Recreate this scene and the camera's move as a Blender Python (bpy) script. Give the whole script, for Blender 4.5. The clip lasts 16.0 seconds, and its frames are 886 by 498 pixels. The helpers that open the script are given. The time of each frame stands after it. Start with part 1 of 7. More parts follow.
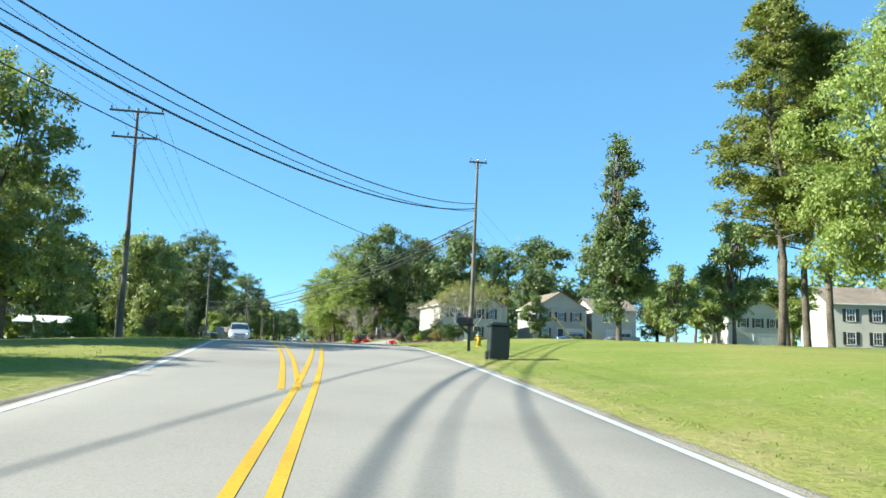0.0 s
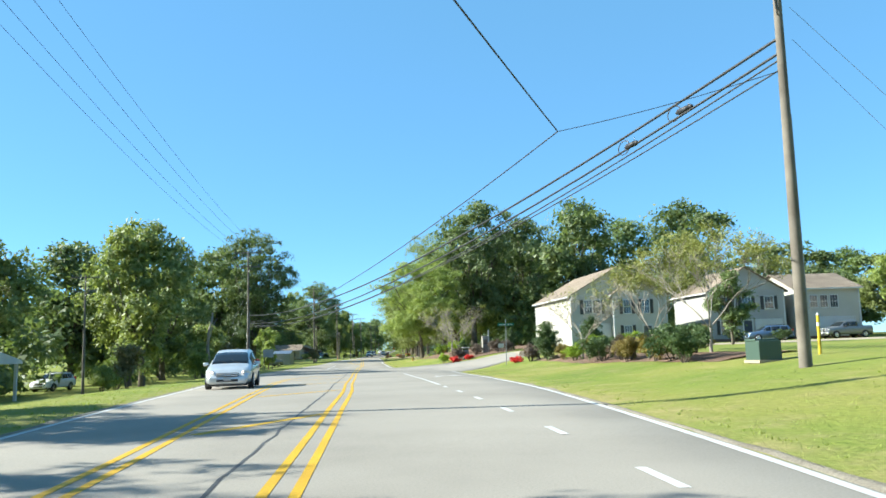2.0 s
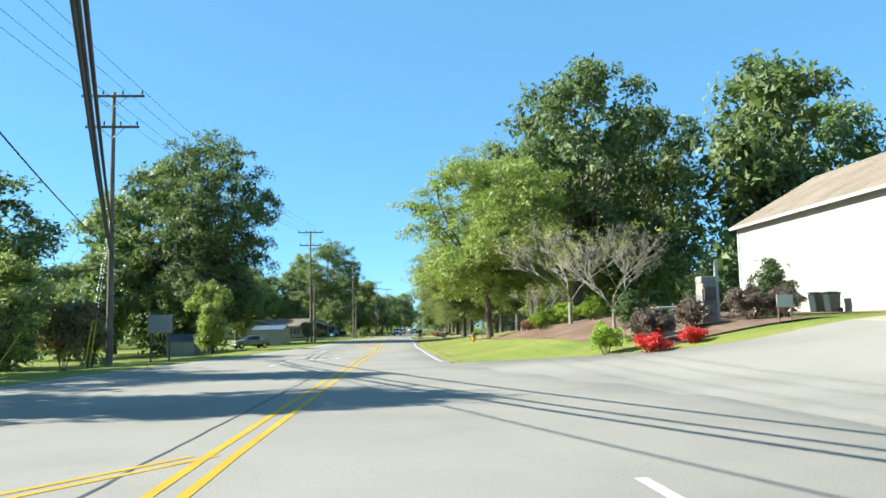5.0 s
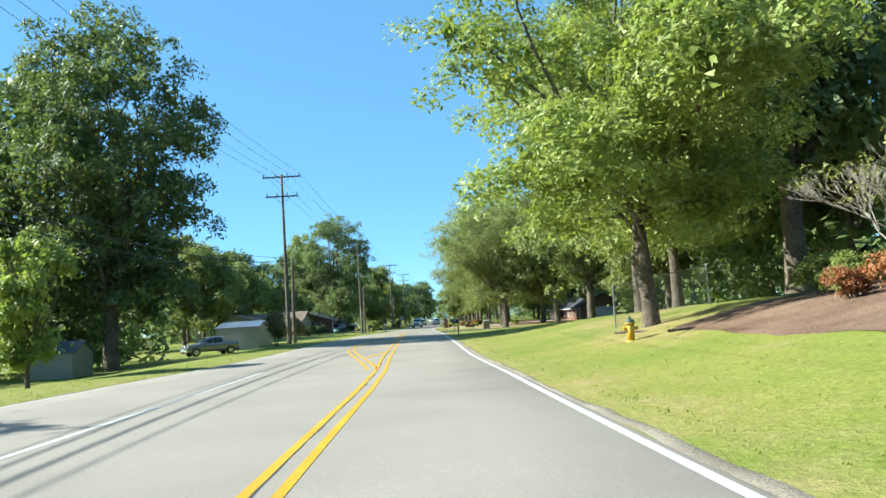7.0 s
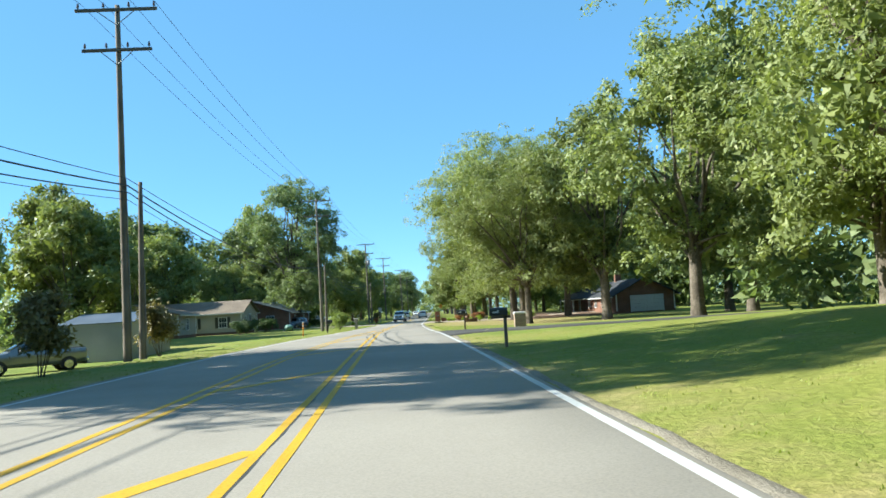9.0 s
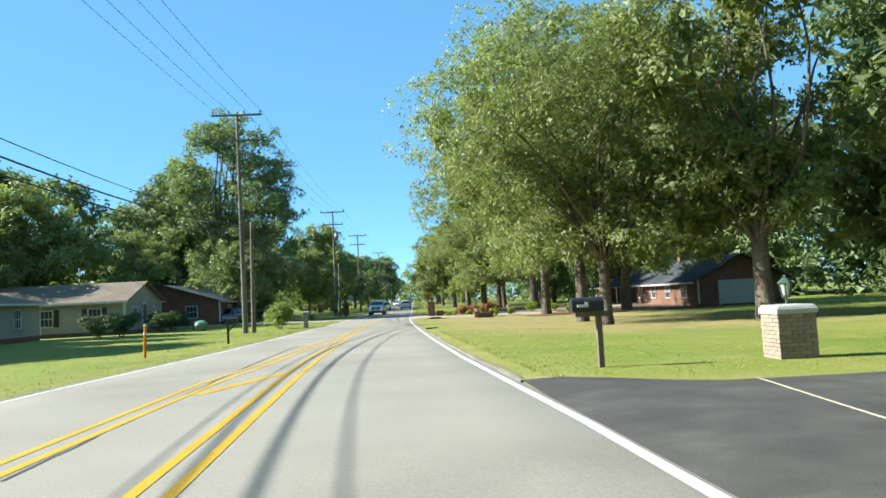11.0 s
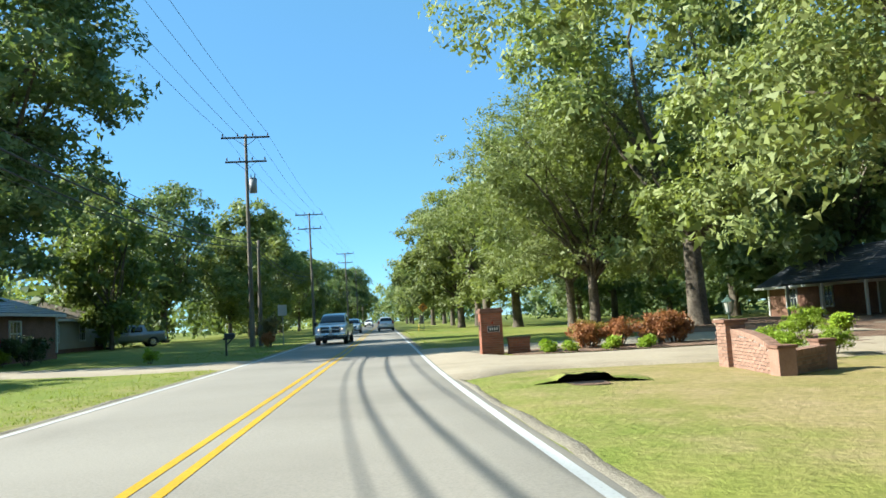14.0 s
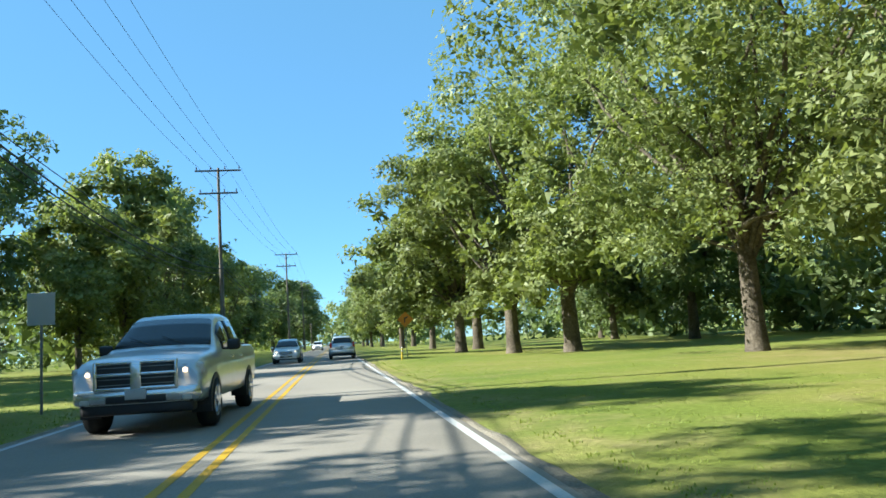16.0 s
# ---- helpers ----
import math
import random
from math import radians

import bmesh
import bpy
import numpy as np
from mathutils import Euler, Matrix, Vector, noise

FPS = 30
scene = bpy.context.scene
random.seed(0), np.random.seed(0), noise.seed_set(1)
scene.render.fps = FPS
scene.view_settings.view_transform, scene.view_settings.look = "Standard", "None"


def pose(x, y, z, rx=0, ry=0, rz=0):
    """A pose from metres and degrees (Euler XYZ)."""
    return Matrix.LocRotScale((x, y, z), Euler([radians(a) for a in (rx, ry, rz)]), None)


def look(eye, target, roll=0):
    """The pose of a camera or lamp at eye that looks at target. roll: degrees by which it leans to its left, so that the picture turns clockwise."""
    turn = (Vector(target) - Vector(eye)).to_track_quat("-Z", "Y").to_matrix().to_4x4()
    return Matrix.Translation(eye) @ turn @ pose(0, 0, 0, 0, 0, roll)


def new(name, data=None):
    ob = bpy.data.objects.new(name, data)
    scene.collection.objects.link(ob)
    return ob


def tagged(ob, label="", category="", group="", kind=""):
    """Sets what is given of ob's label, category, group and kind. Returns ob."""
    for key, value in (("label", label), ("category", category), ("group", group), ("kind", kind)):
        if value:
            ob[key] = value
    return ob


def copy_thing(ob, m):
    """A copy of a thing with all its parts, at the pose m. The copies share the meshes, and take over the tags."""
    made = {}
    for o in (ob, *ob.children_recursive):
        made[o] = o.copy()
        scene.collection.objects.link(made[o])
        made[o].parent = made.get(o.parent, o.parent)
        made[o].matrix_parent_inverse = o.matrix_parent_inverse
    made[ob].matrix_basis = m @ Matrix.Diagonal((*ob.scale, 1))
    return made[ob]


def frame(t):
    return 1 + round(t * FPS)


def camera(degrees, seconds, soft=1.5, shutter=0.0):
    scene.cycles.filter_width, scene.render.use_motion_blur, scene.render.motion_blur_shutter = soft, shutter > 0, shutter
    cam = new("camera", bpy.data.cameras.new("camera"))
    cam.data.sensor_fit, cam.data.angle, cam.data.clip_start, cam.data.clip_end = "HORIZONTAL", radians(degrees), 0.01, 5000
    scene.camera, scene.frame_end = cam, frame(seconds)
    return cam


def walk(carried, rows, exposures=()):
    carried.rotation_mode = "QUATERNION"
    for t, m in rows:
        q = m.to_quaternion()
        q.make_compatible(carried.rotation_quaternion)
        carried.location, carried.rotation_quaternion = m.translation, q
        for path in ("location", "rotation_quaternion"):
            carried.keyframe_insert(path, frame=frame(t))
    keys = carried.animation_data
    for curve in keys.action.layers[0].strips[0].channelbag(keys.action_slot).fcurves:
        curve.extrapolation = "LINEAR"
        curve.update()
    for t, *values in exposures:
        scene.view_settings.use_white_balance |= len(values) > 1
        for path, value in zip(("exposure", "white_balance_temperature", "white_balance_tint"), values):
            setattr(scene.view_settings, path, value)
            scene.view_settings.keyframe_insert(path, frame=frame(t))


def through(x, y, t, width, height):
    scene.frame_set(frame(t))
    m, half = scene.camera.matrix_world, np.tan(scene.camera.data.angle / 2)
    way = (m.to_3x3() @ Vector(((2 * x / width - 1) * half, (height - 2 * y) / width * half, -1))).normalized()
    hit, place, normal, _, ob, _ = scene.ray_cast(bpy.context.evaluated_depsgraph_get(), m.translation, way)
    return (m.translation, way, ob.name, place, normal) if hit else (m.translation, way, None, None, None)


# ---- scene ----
cam = camera(61.1, 16.0, 1.6)
METRES, EYE, TILT, LEAN, TURN = 285.0, 1.25, 7.1, -2.0, 0.0
ROWS = [
    (0.0, 0.0, 0.0, 0.0, 0.0, 0.0, -0.0),
    (0.5, -0.0042, 0.0338, -0.0029, 1.5, 0.2, 1.12),
    (1.0, -0.009, 0.0669, -0.0054, 3.64, 0.41, 2.52),
    (1.5, -0.0141, 0.0981, -0.0085, 4.9, 0.51, 3.91),
    (2.0, -0.0191, 0.1294, -0.0117, 6.05, 0.52, 4.37),
    (2.5, -0.0246, 0.1605, -0.0154, 6.51, 0.04, 4.55),
    (3.0, -0.0306, 0.1915, -0.0194, 6.77, -0.77, 4.53),
    (3.5, -0.0369, 0.2223, -0.0233, 7.0, -0.93, 4.66),
    (4.0, -0.0432, 0.2528, -0.0276, 7.55, -0.85, 4.54),
    (6.5, -0.0778, 0.4054, -0.0475, 9.54, -1.12, 5.0),
    (7.0, -0.0847, 0.4352, -0.0511, 9.43, -1.49, 6.7),
    (7.5, -0.0916, 0.465, -0.0551, 9.16, -1.91, 7.58),
    (8.0, -0.0981, 0.4943, -0.0588, 8.78, -2.03, 7.59),
    (8.5, -0.1044, 0.5242, -0.0621, 8.54, -2.01, 6.89),
    (11.0, -0.1352, 0.6709, -0.0792, 6.55, -3.09, 5.8),
    (11.5, -0.1416, 0.7013, -0.083, 6.05, -2.93, 5.84),
    (12.0, -0.1479, 0.7322, -0.087, 5.45, -2.74, 6.06),
    (12.5, -0.154, 0.7629, -0.0908, 5.07, -2.68, 6.04),
    (13.0, -0.1603, 0.7934, -0.0947, 4.76, -2.52, 5.93),
    (13.5, -0.1663, 0.8236, -0.0986, 4.57, -2.03, 5.81),
    (14.0, -0.172, 0.8537, -0.1024, 4.31, -1.77, 5.78),
    (14.5, -0.1777, 0.8843, -0.1061, 3.99, -1.44, 5.79),
    (15.0, -0.1833, 0.9141, -0.1099, 3.07, -1.11, 5.93),
    (15.5, -0.1882, 0.944, -0.1134, 1.86, -0.75, 5.75),
    (16.0, -0.1932, 0.9737, -0.117, 0.65, -0.44, 5.58),
]
walk(cam, [(t, pose(0, 0, EYE, TILT, LEAN, TURN) @ pose(METRES * x, METRES * y, METRES * z, 90 + pitch, roll, yaw)) for t, x, y, z, yaw, pitch, roll in ROWS], [(0, 1.6, 6100, 3.0), (16, 1.6, 6100, 3.0)])

# ---- light ----
SUN_TO = Vector((-0.985, -0.11, 0.0)).normalized() * math.cos(radians(33)) + Vector((0, 0, math.sin(radians(33))))
world = bpy.data.worlds.new("sky")
scene.world = world
world.use_nodes = True
_nt = world.node_tree
_sky = _nt.nodes.new("ShaderNodeTexSky")
_sky.sky_type = "NISHITA"
_sky.sun_disc = False
_sky.sun_elevation = radians(33)
_sky.sun_rotation = math.atan2(SUN_TO.x, SUN_TO.y)
_sky.air_density, _sky.dust_density, _sky.ozone_density = 0.75, 0.0, 4.5
_bg = _nt.nodes["Background"]
_bg.inputs["Strength"].default_value = 0.09
_hue = _nt.nodes.new("ShaderNodeMix")
_hue.data_type, _hue.blend_type = "RGBA", "MULTIPLY"
_hue.inputs["Factor"].default_value = 1.0
_hue.inputs["B"].default_value = (0.77, 0.97, 1.06, 1)
_nt.links.new(_sky.outputs[0], _hue.inputs["A"])
_haze = _nt.nodes.new("ShaderNodeMix")
_haze.data_type = "RGBA"
_haze.inputs["Factor"].default_value = 0.55
_haze.inputs["B"].default_value = (0.94, 2.2, 3.35, 1)
_nt.links.new(_hue.outputs["Result"], _haze.inputs["A"])
_nt.links.new(_haze.outputs["Result"], _bg.inputs["Color"])
_sun = bpy.data.lights.new("sun", "SUN")
_sun.energy, _sun.angle, _sun.color = 5.0, radians(0.5), (1.0, 0.95, 0.84)
sun = new("sun", _sun)
sun.matrix_world = look(SUN_TO * 200, (0, 0, 0))

# ---- materials ----


def material(name):
    m = bpy.data.materials.new(name)
    m.use_nodes = True
    return m, m.node_tree.nodes, m.node_tree.links, m.node_tree.nodes["Principled BSDF"]


def ramp(nodes, stops):
    r = nodes.new("ShaderNodeValToRGB")
    while len(r.color_ramp.elements) < len(stops):
        r.color_ramp.elements.new(0.5)
    for e, (p, c) in zip(r.color_ramp.elements, stops):
        e.position, e.color = p, (*c, 1)
    return r


def noise_node(nodes, links, coord, scale, detail=4.0, rough=0.55):
    n = nodes.new("ShaderNodeTexNoise")
    n.inputs["Scale"].default_value = scale
    n.inputs["Detail"].default_value = detail
    n.inputs["Roughness"].default_value = rough
    links.new(coord, n.inputs["Vector"])
    return n


def surface(name, big, fine, big_scale=0.3, fine_scale=12.0, mix=0.5, rough=0.85, bump=0.3, depth=0.02, metal=0.0, spec=0.3, local=False, vary=0.0):
    """A rough surface with slow variation (big), grain (fine) and relief. big, fine: colour stops."""
    m, nodes, links, b = material(name)
    if local:
        coord = nodes.new("ShaderNodeTexCoord").outputs["Object"]
    else:
        coord = nodes.new("ShaderNodeNewGeometry").outputs["Position"]
    n1 = noise_node(nodes, links, coord, big_scale, 5.0)
    n2 = noise_node(nodes, links, coord, fine_scale, 6.0, 0.65)
    r1, r2 = ramp(nodes, big), ramp(nodes, fine)
    links.new(n1.outputs["Fac"], r1.inputs[0])
    links.new(n2.outputs["Fac"], r2.inputs[0])
    mx = nodes.new("ShaderNodeMix")
    mx.data_type = "RGBA"
    mx.blend_type = "MULTIPLY"
    mx.inputs["Factor"].default_value = mix
    links.new(r1.outputs[0], mx.inputs["A"])
    links.new(r2.outputs[0], mx.inputs["B"])
    out = mx.outputs["Result"]
    if vary:
        info = nodes.new("ShaderNodeObjectInfo")
        hs = nodes.new("ShaderNodeHueSaturation")
        mr = nodes.new("ShaderNodeMapRange")
        mr.inputs["To Min"].default_value, mr.inputs["To Max"].default_value = 1 - vary, 1 + vary
        links.new(info.outputs["Random"], mr.inputs["Value"])
        links.new(mr.outputs["Result"], hs.inputs["Value"])
        links.new(out, hs.inputs["Color"])
        out = hs.outputs["Color"]
    links.new(out, b.inputs["Base Color"])
    b.inputs["Roughness"].default_value = rough
    b.inputs["Metallic"].default_value = metal
    b.inputs["Specular IOR Level"].default_value = spec
    bp = nodes.new("ShaderNodeBump")
    bp.inputs["Strength"].default_value = bump
    bp.inputs["Distance"].default_value = depth
    links.new(n2.outputs["Fac"], bp.inputs["Height"])
    links.new(bp.outputs["Normal"], b.inputs["Normal"])
    return m


GREY2 = [(0.25, (0.62, 0.62, 0.62)), (0.75, (1, 1, 1))]
GREY1 = [(0.2, (0.82, 0.82, 0.82)), (0.8, (1, 1, 1))]


def paint(name, col, rough=0.5, grime=0.12, metal=0.0, spec=0.5):
    lo = tuple(c * (1 - grime) for c in col)
    return surface(name, [(0.3, lo), (0.7, col)], GREY1, 0.8, 25.0, 0.35, rough, 0.05, 0.004, metal, spec, True)


def glossy(name, col, rough=0.25, metal=0.0, coat=0.6):
    m, nodes, links, b = material(name)
    coord = nodes.new("ShaderNodeTexCoord").outputs["Object"]
    n = noise_node(nodes, links, coord, 3.0, 4.0)
    r = ramp(nodes, [(0.3, tuple(c * 0.88 for c in col)), (0.7, col)])
    links.new(n.outputs["Fac"], r.inputs[0])
    links.new(r.outputs[0], b.inputs["Base Color"])
    b.inputs["Roughness"].default_value, b.inputs["Metallic"].default_value = rough, metal
    b.inputs["Coat Weight"].default_value, b.inputs["Coat Roughness"].default_value = coat, 0.06
    return m


def leaf_material(name, dark, mid, light, through=0.25):
    m, nodes, links, b = material(name)
    geo = nodes.new("ShaderNodeNewGeometry")
    info = nodes.new("ShaderNodeObjectInfo")
    n = noise_node(nodes, links, geo.outputs["Position"], 0.7, 4.0)
    add = nodes.new("ShaderNodeMath")
    add.operation = "MULTIPLY_ADD"
    add.inputs[1].default_value, add.inputs[2].default_value = 0.3, 0.05
    links.new(geo.outputs["Random Per Island"], add.inputs[0])
    add2 = nodes.new("ShaderNodeMath")
    add2.operation = "MULTIPLY_ADD"
    add2.inputs[1].default_value = 0.75
    links.new(n.outputs["Fac"], add2.inputs[0])
    links.new(add.outputs[0], add2.inputs[2])
    r = ramp(nodes, [(0.2, dark), (0.55, mid), (0.95, light)])
    links.new(add2.outputs[0], r.inputs[0])
    hs = nodes.new("ShaderNodeHueSaturation")
    mr = nodes.new("ShaderNodeMapRange")
    mr.inputs["To Min"].default_value, mr.inputs["To Max"].default_value = 0.8, 1.2
    links.new(info.outputs["Random"], mr.inputs["Value"])
    links.new(mr.outputs["Result"], hs.inputs["Value"])
    links.new(r.outputs[0], hs.inputs["Color"])
    links.new(hs.outputs[0], b.inputs["Base Color"])
    b.inputs["Roughness"].default_value = 0.55
    b.inputs["Specular IOR Level"].default_value = 0.35
    tr = nodes.new("ShaderNodeBsdfTranslucent")
    warm = nodes.new("ShaderNodeMix")
    warm.data_type, warm.blend_type = "RGBA", "MULTIPLY"
    warm.inputs["Factor"].default_value = 1.0
    warm.inputs["B"].default_value = (1.45, 1.5, 0.8, 1)
    links.new(hs.outputs[0], warm.inputs["A"])
    links.new(warm.outputs["Result"], tr.inputs["Color"])
    mx = nodes.new("ShaderNodeMixShader")
    mx.inputs[0].default_value = through
    out = nodes["Material Output"]
    links.new(b.outputs[0], mx.inputs[1])
    links.new(tr.outputs[0], mx.inputs[2])
    links.new(mx.outputs[0], out.inputs["Surface"])
    return m




def lawn_material():
    """Mown grass: green with slow variation, turning tan where the ground's own dryness says so, with ragged rims."""
    m, nodes, links, b = material("lawn")
    coord = nodes.new("ShaderNodeNewGeometry").outputs["Position"]
    slow, mid, fine = noise_node(nodes, links, coord, 0.12, 5.0), noise_node(nodes, links, coord, 0.9, 5.0, 0.65), noise_node(nodes, links, coord, 9.0, 6.0, 0.65)
    green = ramp(nodes, [(0.26, (0.125, 0.172, 0.03)), (0.45, (0.18, 0.214, 0.041)), (0.6, (0.228, 0.23, 0.055)), (0.78, (0.27, 0.228, 0.085))])
    tan = ramp(nodes, [(0.3, (0.255, 0.225, 0.075)), (0.5, (0.315, 0.25, 0.11)), (0.7, (0.36, 0.27, 0.15))])
    grain = ramp(nodes, [(0.3, (0.5, 0.55, 0.4)), (0.65, (1, 1, 1))])
    links.new(slow.outputs["Fac"], green.inputs[0])
    links.new(mid.outputs["Fac"], tan.inputs[0])
    links.new(fine.outputs["Fac"], grain.inputs[0])
    dry = nodes.new("ShaderNodeAttribute")
    dry.attribute_name = "dry"
    shift = nodes.new("ShaderNodeMath")
    shift.operation = "MULTIPLY_ADD"
    shift.inputs[1].default_value = 1.5
    links.new(mid.outputs["Fac"], shift.inputs[0])
    links.new(dry.outputs["Fac"], shift.inputs[2])
    scale = nodes.new("ShaderNodeMapRange")
    scale.inputs["From Min"].default_value, scale.inputs["From Max"].default_value = 0.75, 1.6
    links.new(shift.outputs[0], scale.inputs["Value"])
    mix = nodes.new("ShaderNodeMix")
    mix.data_type = "RGBA"
    links.new(scale.outputs["Result"], mix.inputs["Factor"])
    links.new(green.outputs[0], mix.inputs["A"])
    links.new(tan.outputs[0], mix.inputs["B"])
    mul = nodes.new("ShaderNodeMix")
    mul.data_type, mul.blend_type = "RGBA", "MULTIPLY"
    mul.inputs["Factor"].default_value = 0.75
    links.new(mix.outputs["Result"], mul.inputs["A"])
    links.new(grain.outputs[0], mul.inputs["B"])
    links.new(mul.outputs["Result"], b.inputs["Base Color"])
    b.inputs["Roughness"].default_value, b.inputs["Specular IOR Level"].default_value = 0.95, 0.15
    bp = nodes.new("ShaderNodeBump")
    bp.inputs["Strength"].default_value, bp.inputs["Distance"].default_value = 0.9, 0.05
    links.new(fine.outputs["Fac"], bp.inputs["Height"])
    links.new(bp.outputs["Normal"], b.inputs["Normal"])
    return m


M_LAWN = lawn_material()
M_ASPHALT = surface("asphalt", [(0.3, (0.222, 0.199, 0.168)), (0.5, (0.262, 0.236, 0.2)), (0.7, (0.288, 0.26, 0.221))], [(0.3, (0.62, 0.62, 0.62)), (0.6, (1, 1, 1))], 0.25, 38.0, 0.6, 0.9, 0.3, 0.008, 0, 0.25)
M_ASPHALT_DARK = surface("fresh_asphalt", [(0.3, (0.048, 0.045, 0.041)), (0.55, (0.07, 0.066, 0.06)), (0.75, (0.1, 0.093, 0.082))], GREY2, 1.3, 40.0, 0.6, 0.9, 0.5, 0.012, 0, 0.3)
M_CONCRETE = surface("concrete", [(0.3, (0.299, 0.245, 0.177)), (0.5, (0.354, 0.296, 0.218)), (0.7, (0.388, 0.326, 0.245))], [(0.28, (0.55, 0.53, 0.5)), (0.6, (1, 1, 1))], 0.7, 16.0, 0.6, 0.9, 0.4, 0.008, 0, 0.25)
M_GRAVEL = surface("gravel", [(0.3, (0.204, 0.177, 0.136)), (0.7, (0.313, 0.279, 0.224))], [(0.35, (0.5, 0.48, 0.45)), (0.65, (1, 1, 1))], 0.8, 28.0, 0.8, 0.95, 0.9, 0.03, 0, 0.2)
M_MULCH = surface("mulch", [(0.3, (0.163, 0.102, 0.0714)), (0.7, (0.313, 0.211, 0.15))], [(0.35, (0.35, 0.33, 0.32)), (0.65, (1, 1, 1))], 0.6, 16.0, 0.8, 0.95, 1.0, 0.06, 0, 0.1)
M_YELLOW = surface("yellow_road_paint", [(0.3, (0.401, 0.233, 0.00966)), (0.7, (0.504, 0.31, 0.0129))], [(0.28, (0.45, 0.43, 0.4)), (0.5, (1, 1, 1))], 0.7, 26.0, 0.6, 0.7, 0.15, 0.003)
M_WHITE = surface("white_road_paint", [(0.3, (0.401, 0.401, 0.388)), (0.7, (0.517, 0.517, 0.504))], [(0.28, (0.5, 0.48, 0.45)), (0.5, (1, 1, 1))], 0.7, 26.0, 0.6, 0.7, 0.15, 0.003)
M_TAR = surface("tar_seal", [(0.3, (0.0408, 0.0408, 0.0408)), (0.7, (0.0816, 0.0816, 0.0816))], GREY2, 1.0, 30.0, 0.5, 0.7, 0.1, 0.003)
M_BARK = surface("bark", [(0.3, (0.102, 0.085, 0.068)), (0.7, (0.218, 0.184, 0.146))], [(0.35, (0.35, 0.33, 0.3)), (0.65, (1, 1, 1))], 0.9, 9.0, 0.8, 0.95, 1.0, 0.05, 0, 0.1)
M_BARK_PALE = surface("pale_bark", [(0.3, (0.224, 0.19, 0.15)), (0.7, (0.34, 0.299, 0.252))], GREY2, 1.5, 14.0, 0.6, 0.85, 0.4, 0.02, 0, 0.2)
M_POLE = surface("weathered_pole_wood", [(0.3, (0.125, 0.105, 0.085)), (0.7, (0.225, 0.195, 0.16))], GREY2, 0.9, 30.0, 0.7, 0.9, 0.6, 0.01, 0, 0.2)
M_WIRE = paint("cable_black", (0.02, 0.02, 0.022), 0.6)
M_LEAF = leaf_material("leaf_green", (0.0736, 0.0978, 0.031), (0.184, 0.217, 0.0697), (0.315, 0.333, 0.139), 0.32)
M_LEAF_DARK = leaf_material("leaf_dark_green", (0.0515, 0.076, 0.031), (0.128, 0.17, 0.0659), (0.236, 0.268, 0.124), 0.32)
M_LEAF_LIGHT = leaf_material("leaf_yellow_green", (0.081, 0.112, 0.0272), (0.195, 0.242, 0.062), (0.323, 0.354, 0.116), 0.32)
M_LEAF_AUTUMN = leaf_material("leaf_turning", (0.0816, 0.068, 0.0136), (0.177, 0.136, 0.0272), (0.258, 0.177, 0.0408))
M_NEEDLE = leaf_material("pine_needles", (0.065, 0.085, 0.02), (0.165, 0.185, 0.042), (0.29, 0.285, 0.07), 0.3)
M_HOLLY = leaf_material("holly_leaf", (0.017, 0.034, 0.0102), (0.051, 0.085, 0.0238), (0.116, 0.156, 0.0476), 0.2)
M_LIME = leaf_material("lime_leaf", (0.0952, 0.15, 0.0102), (0.218, 0.306, 0.0204), (0.313, 0.381, 0.0408))
M_RUSSET = leaf_material("russet_leaf", (0.12, 0.045, 0.018), (0.31, 0.125, 0.05), (0.4, 0.21, 0.09))
M_REDLEAF = leaf_material("red_petal", (0.3, 0.015, 0.015), (0.6, 0.03, 0.03), (0.75, 0.08, 0.06))

# ---- plan: the road's line, in metres along it and to its right ----
LINE = [(0.0, 0.0, 0.05), (-2.55, 18.83, 0.65), (-5.58, 37.58, 1.01), (-9.04, 56.26, 0.94), (-12.85, 74.88, 0.62), (-16.92, 93.44, 0.27), (-21.18, 111.95, 0.1), (-25.44, 130.47, -0.06), (-29.48, 149.04, -0.15), (-33.35, 167.64, -0.12), (-37.23, 186.24, -0.12), (-41.11, 204.84, -0.22), (-44.83, 223.47, -0.39), (-48.48, 242.11, -0.56), (-51.96, 260.79, -0.67), (-55.07, 279.5, -0.7)]
STEP = 19.0
_first = Vector((0.125, -0.992, -0.03))
_last = Vector((-0.165, 0.986, 0.0))
_knots = [Vector(LINE[0]) + _first * STEP * k for k in range(12, 0, -1)] + [Vector(p) for p in LINE] + [Vector(LINE[-1]) + _last * STEP * k for k in range(1, 60)]
_knots = [Vector((p.x, p.y, p.z if -60 < p.y else -1.0)) for p in _knots]


def spine(s):
    """The road's line at s metres: the place and the direction ahead, level."""
    u = min(max(s / STEP + 12, 1.0), len(_knots) - 2.001)
    i = int(u)
    f = u - i
    a, b, c, d = _knots[i - 1 : i + 3]
    p = 0.5 * (2 * b + (c - a) * f + (2 * a - 5 * b + 4 * c - d) * f * f + (3 * b - a - 3 * c + d) * f**3)
    t = 0.5 * ((c - a) + 2 * (2 * a - 5 * b + 4 * c - d) * f + 3 * (3 * b - a - 3 * c + d) * f * f)
    t.z = 0
    t.normalize()
    return p, t


def along(table, s):
    return float(np.interp(s, table[0], table[1]))


def smooth(x):
    x = min(max(x, 0.0), 1.0)
    return x * x * (3 - 2 * x)


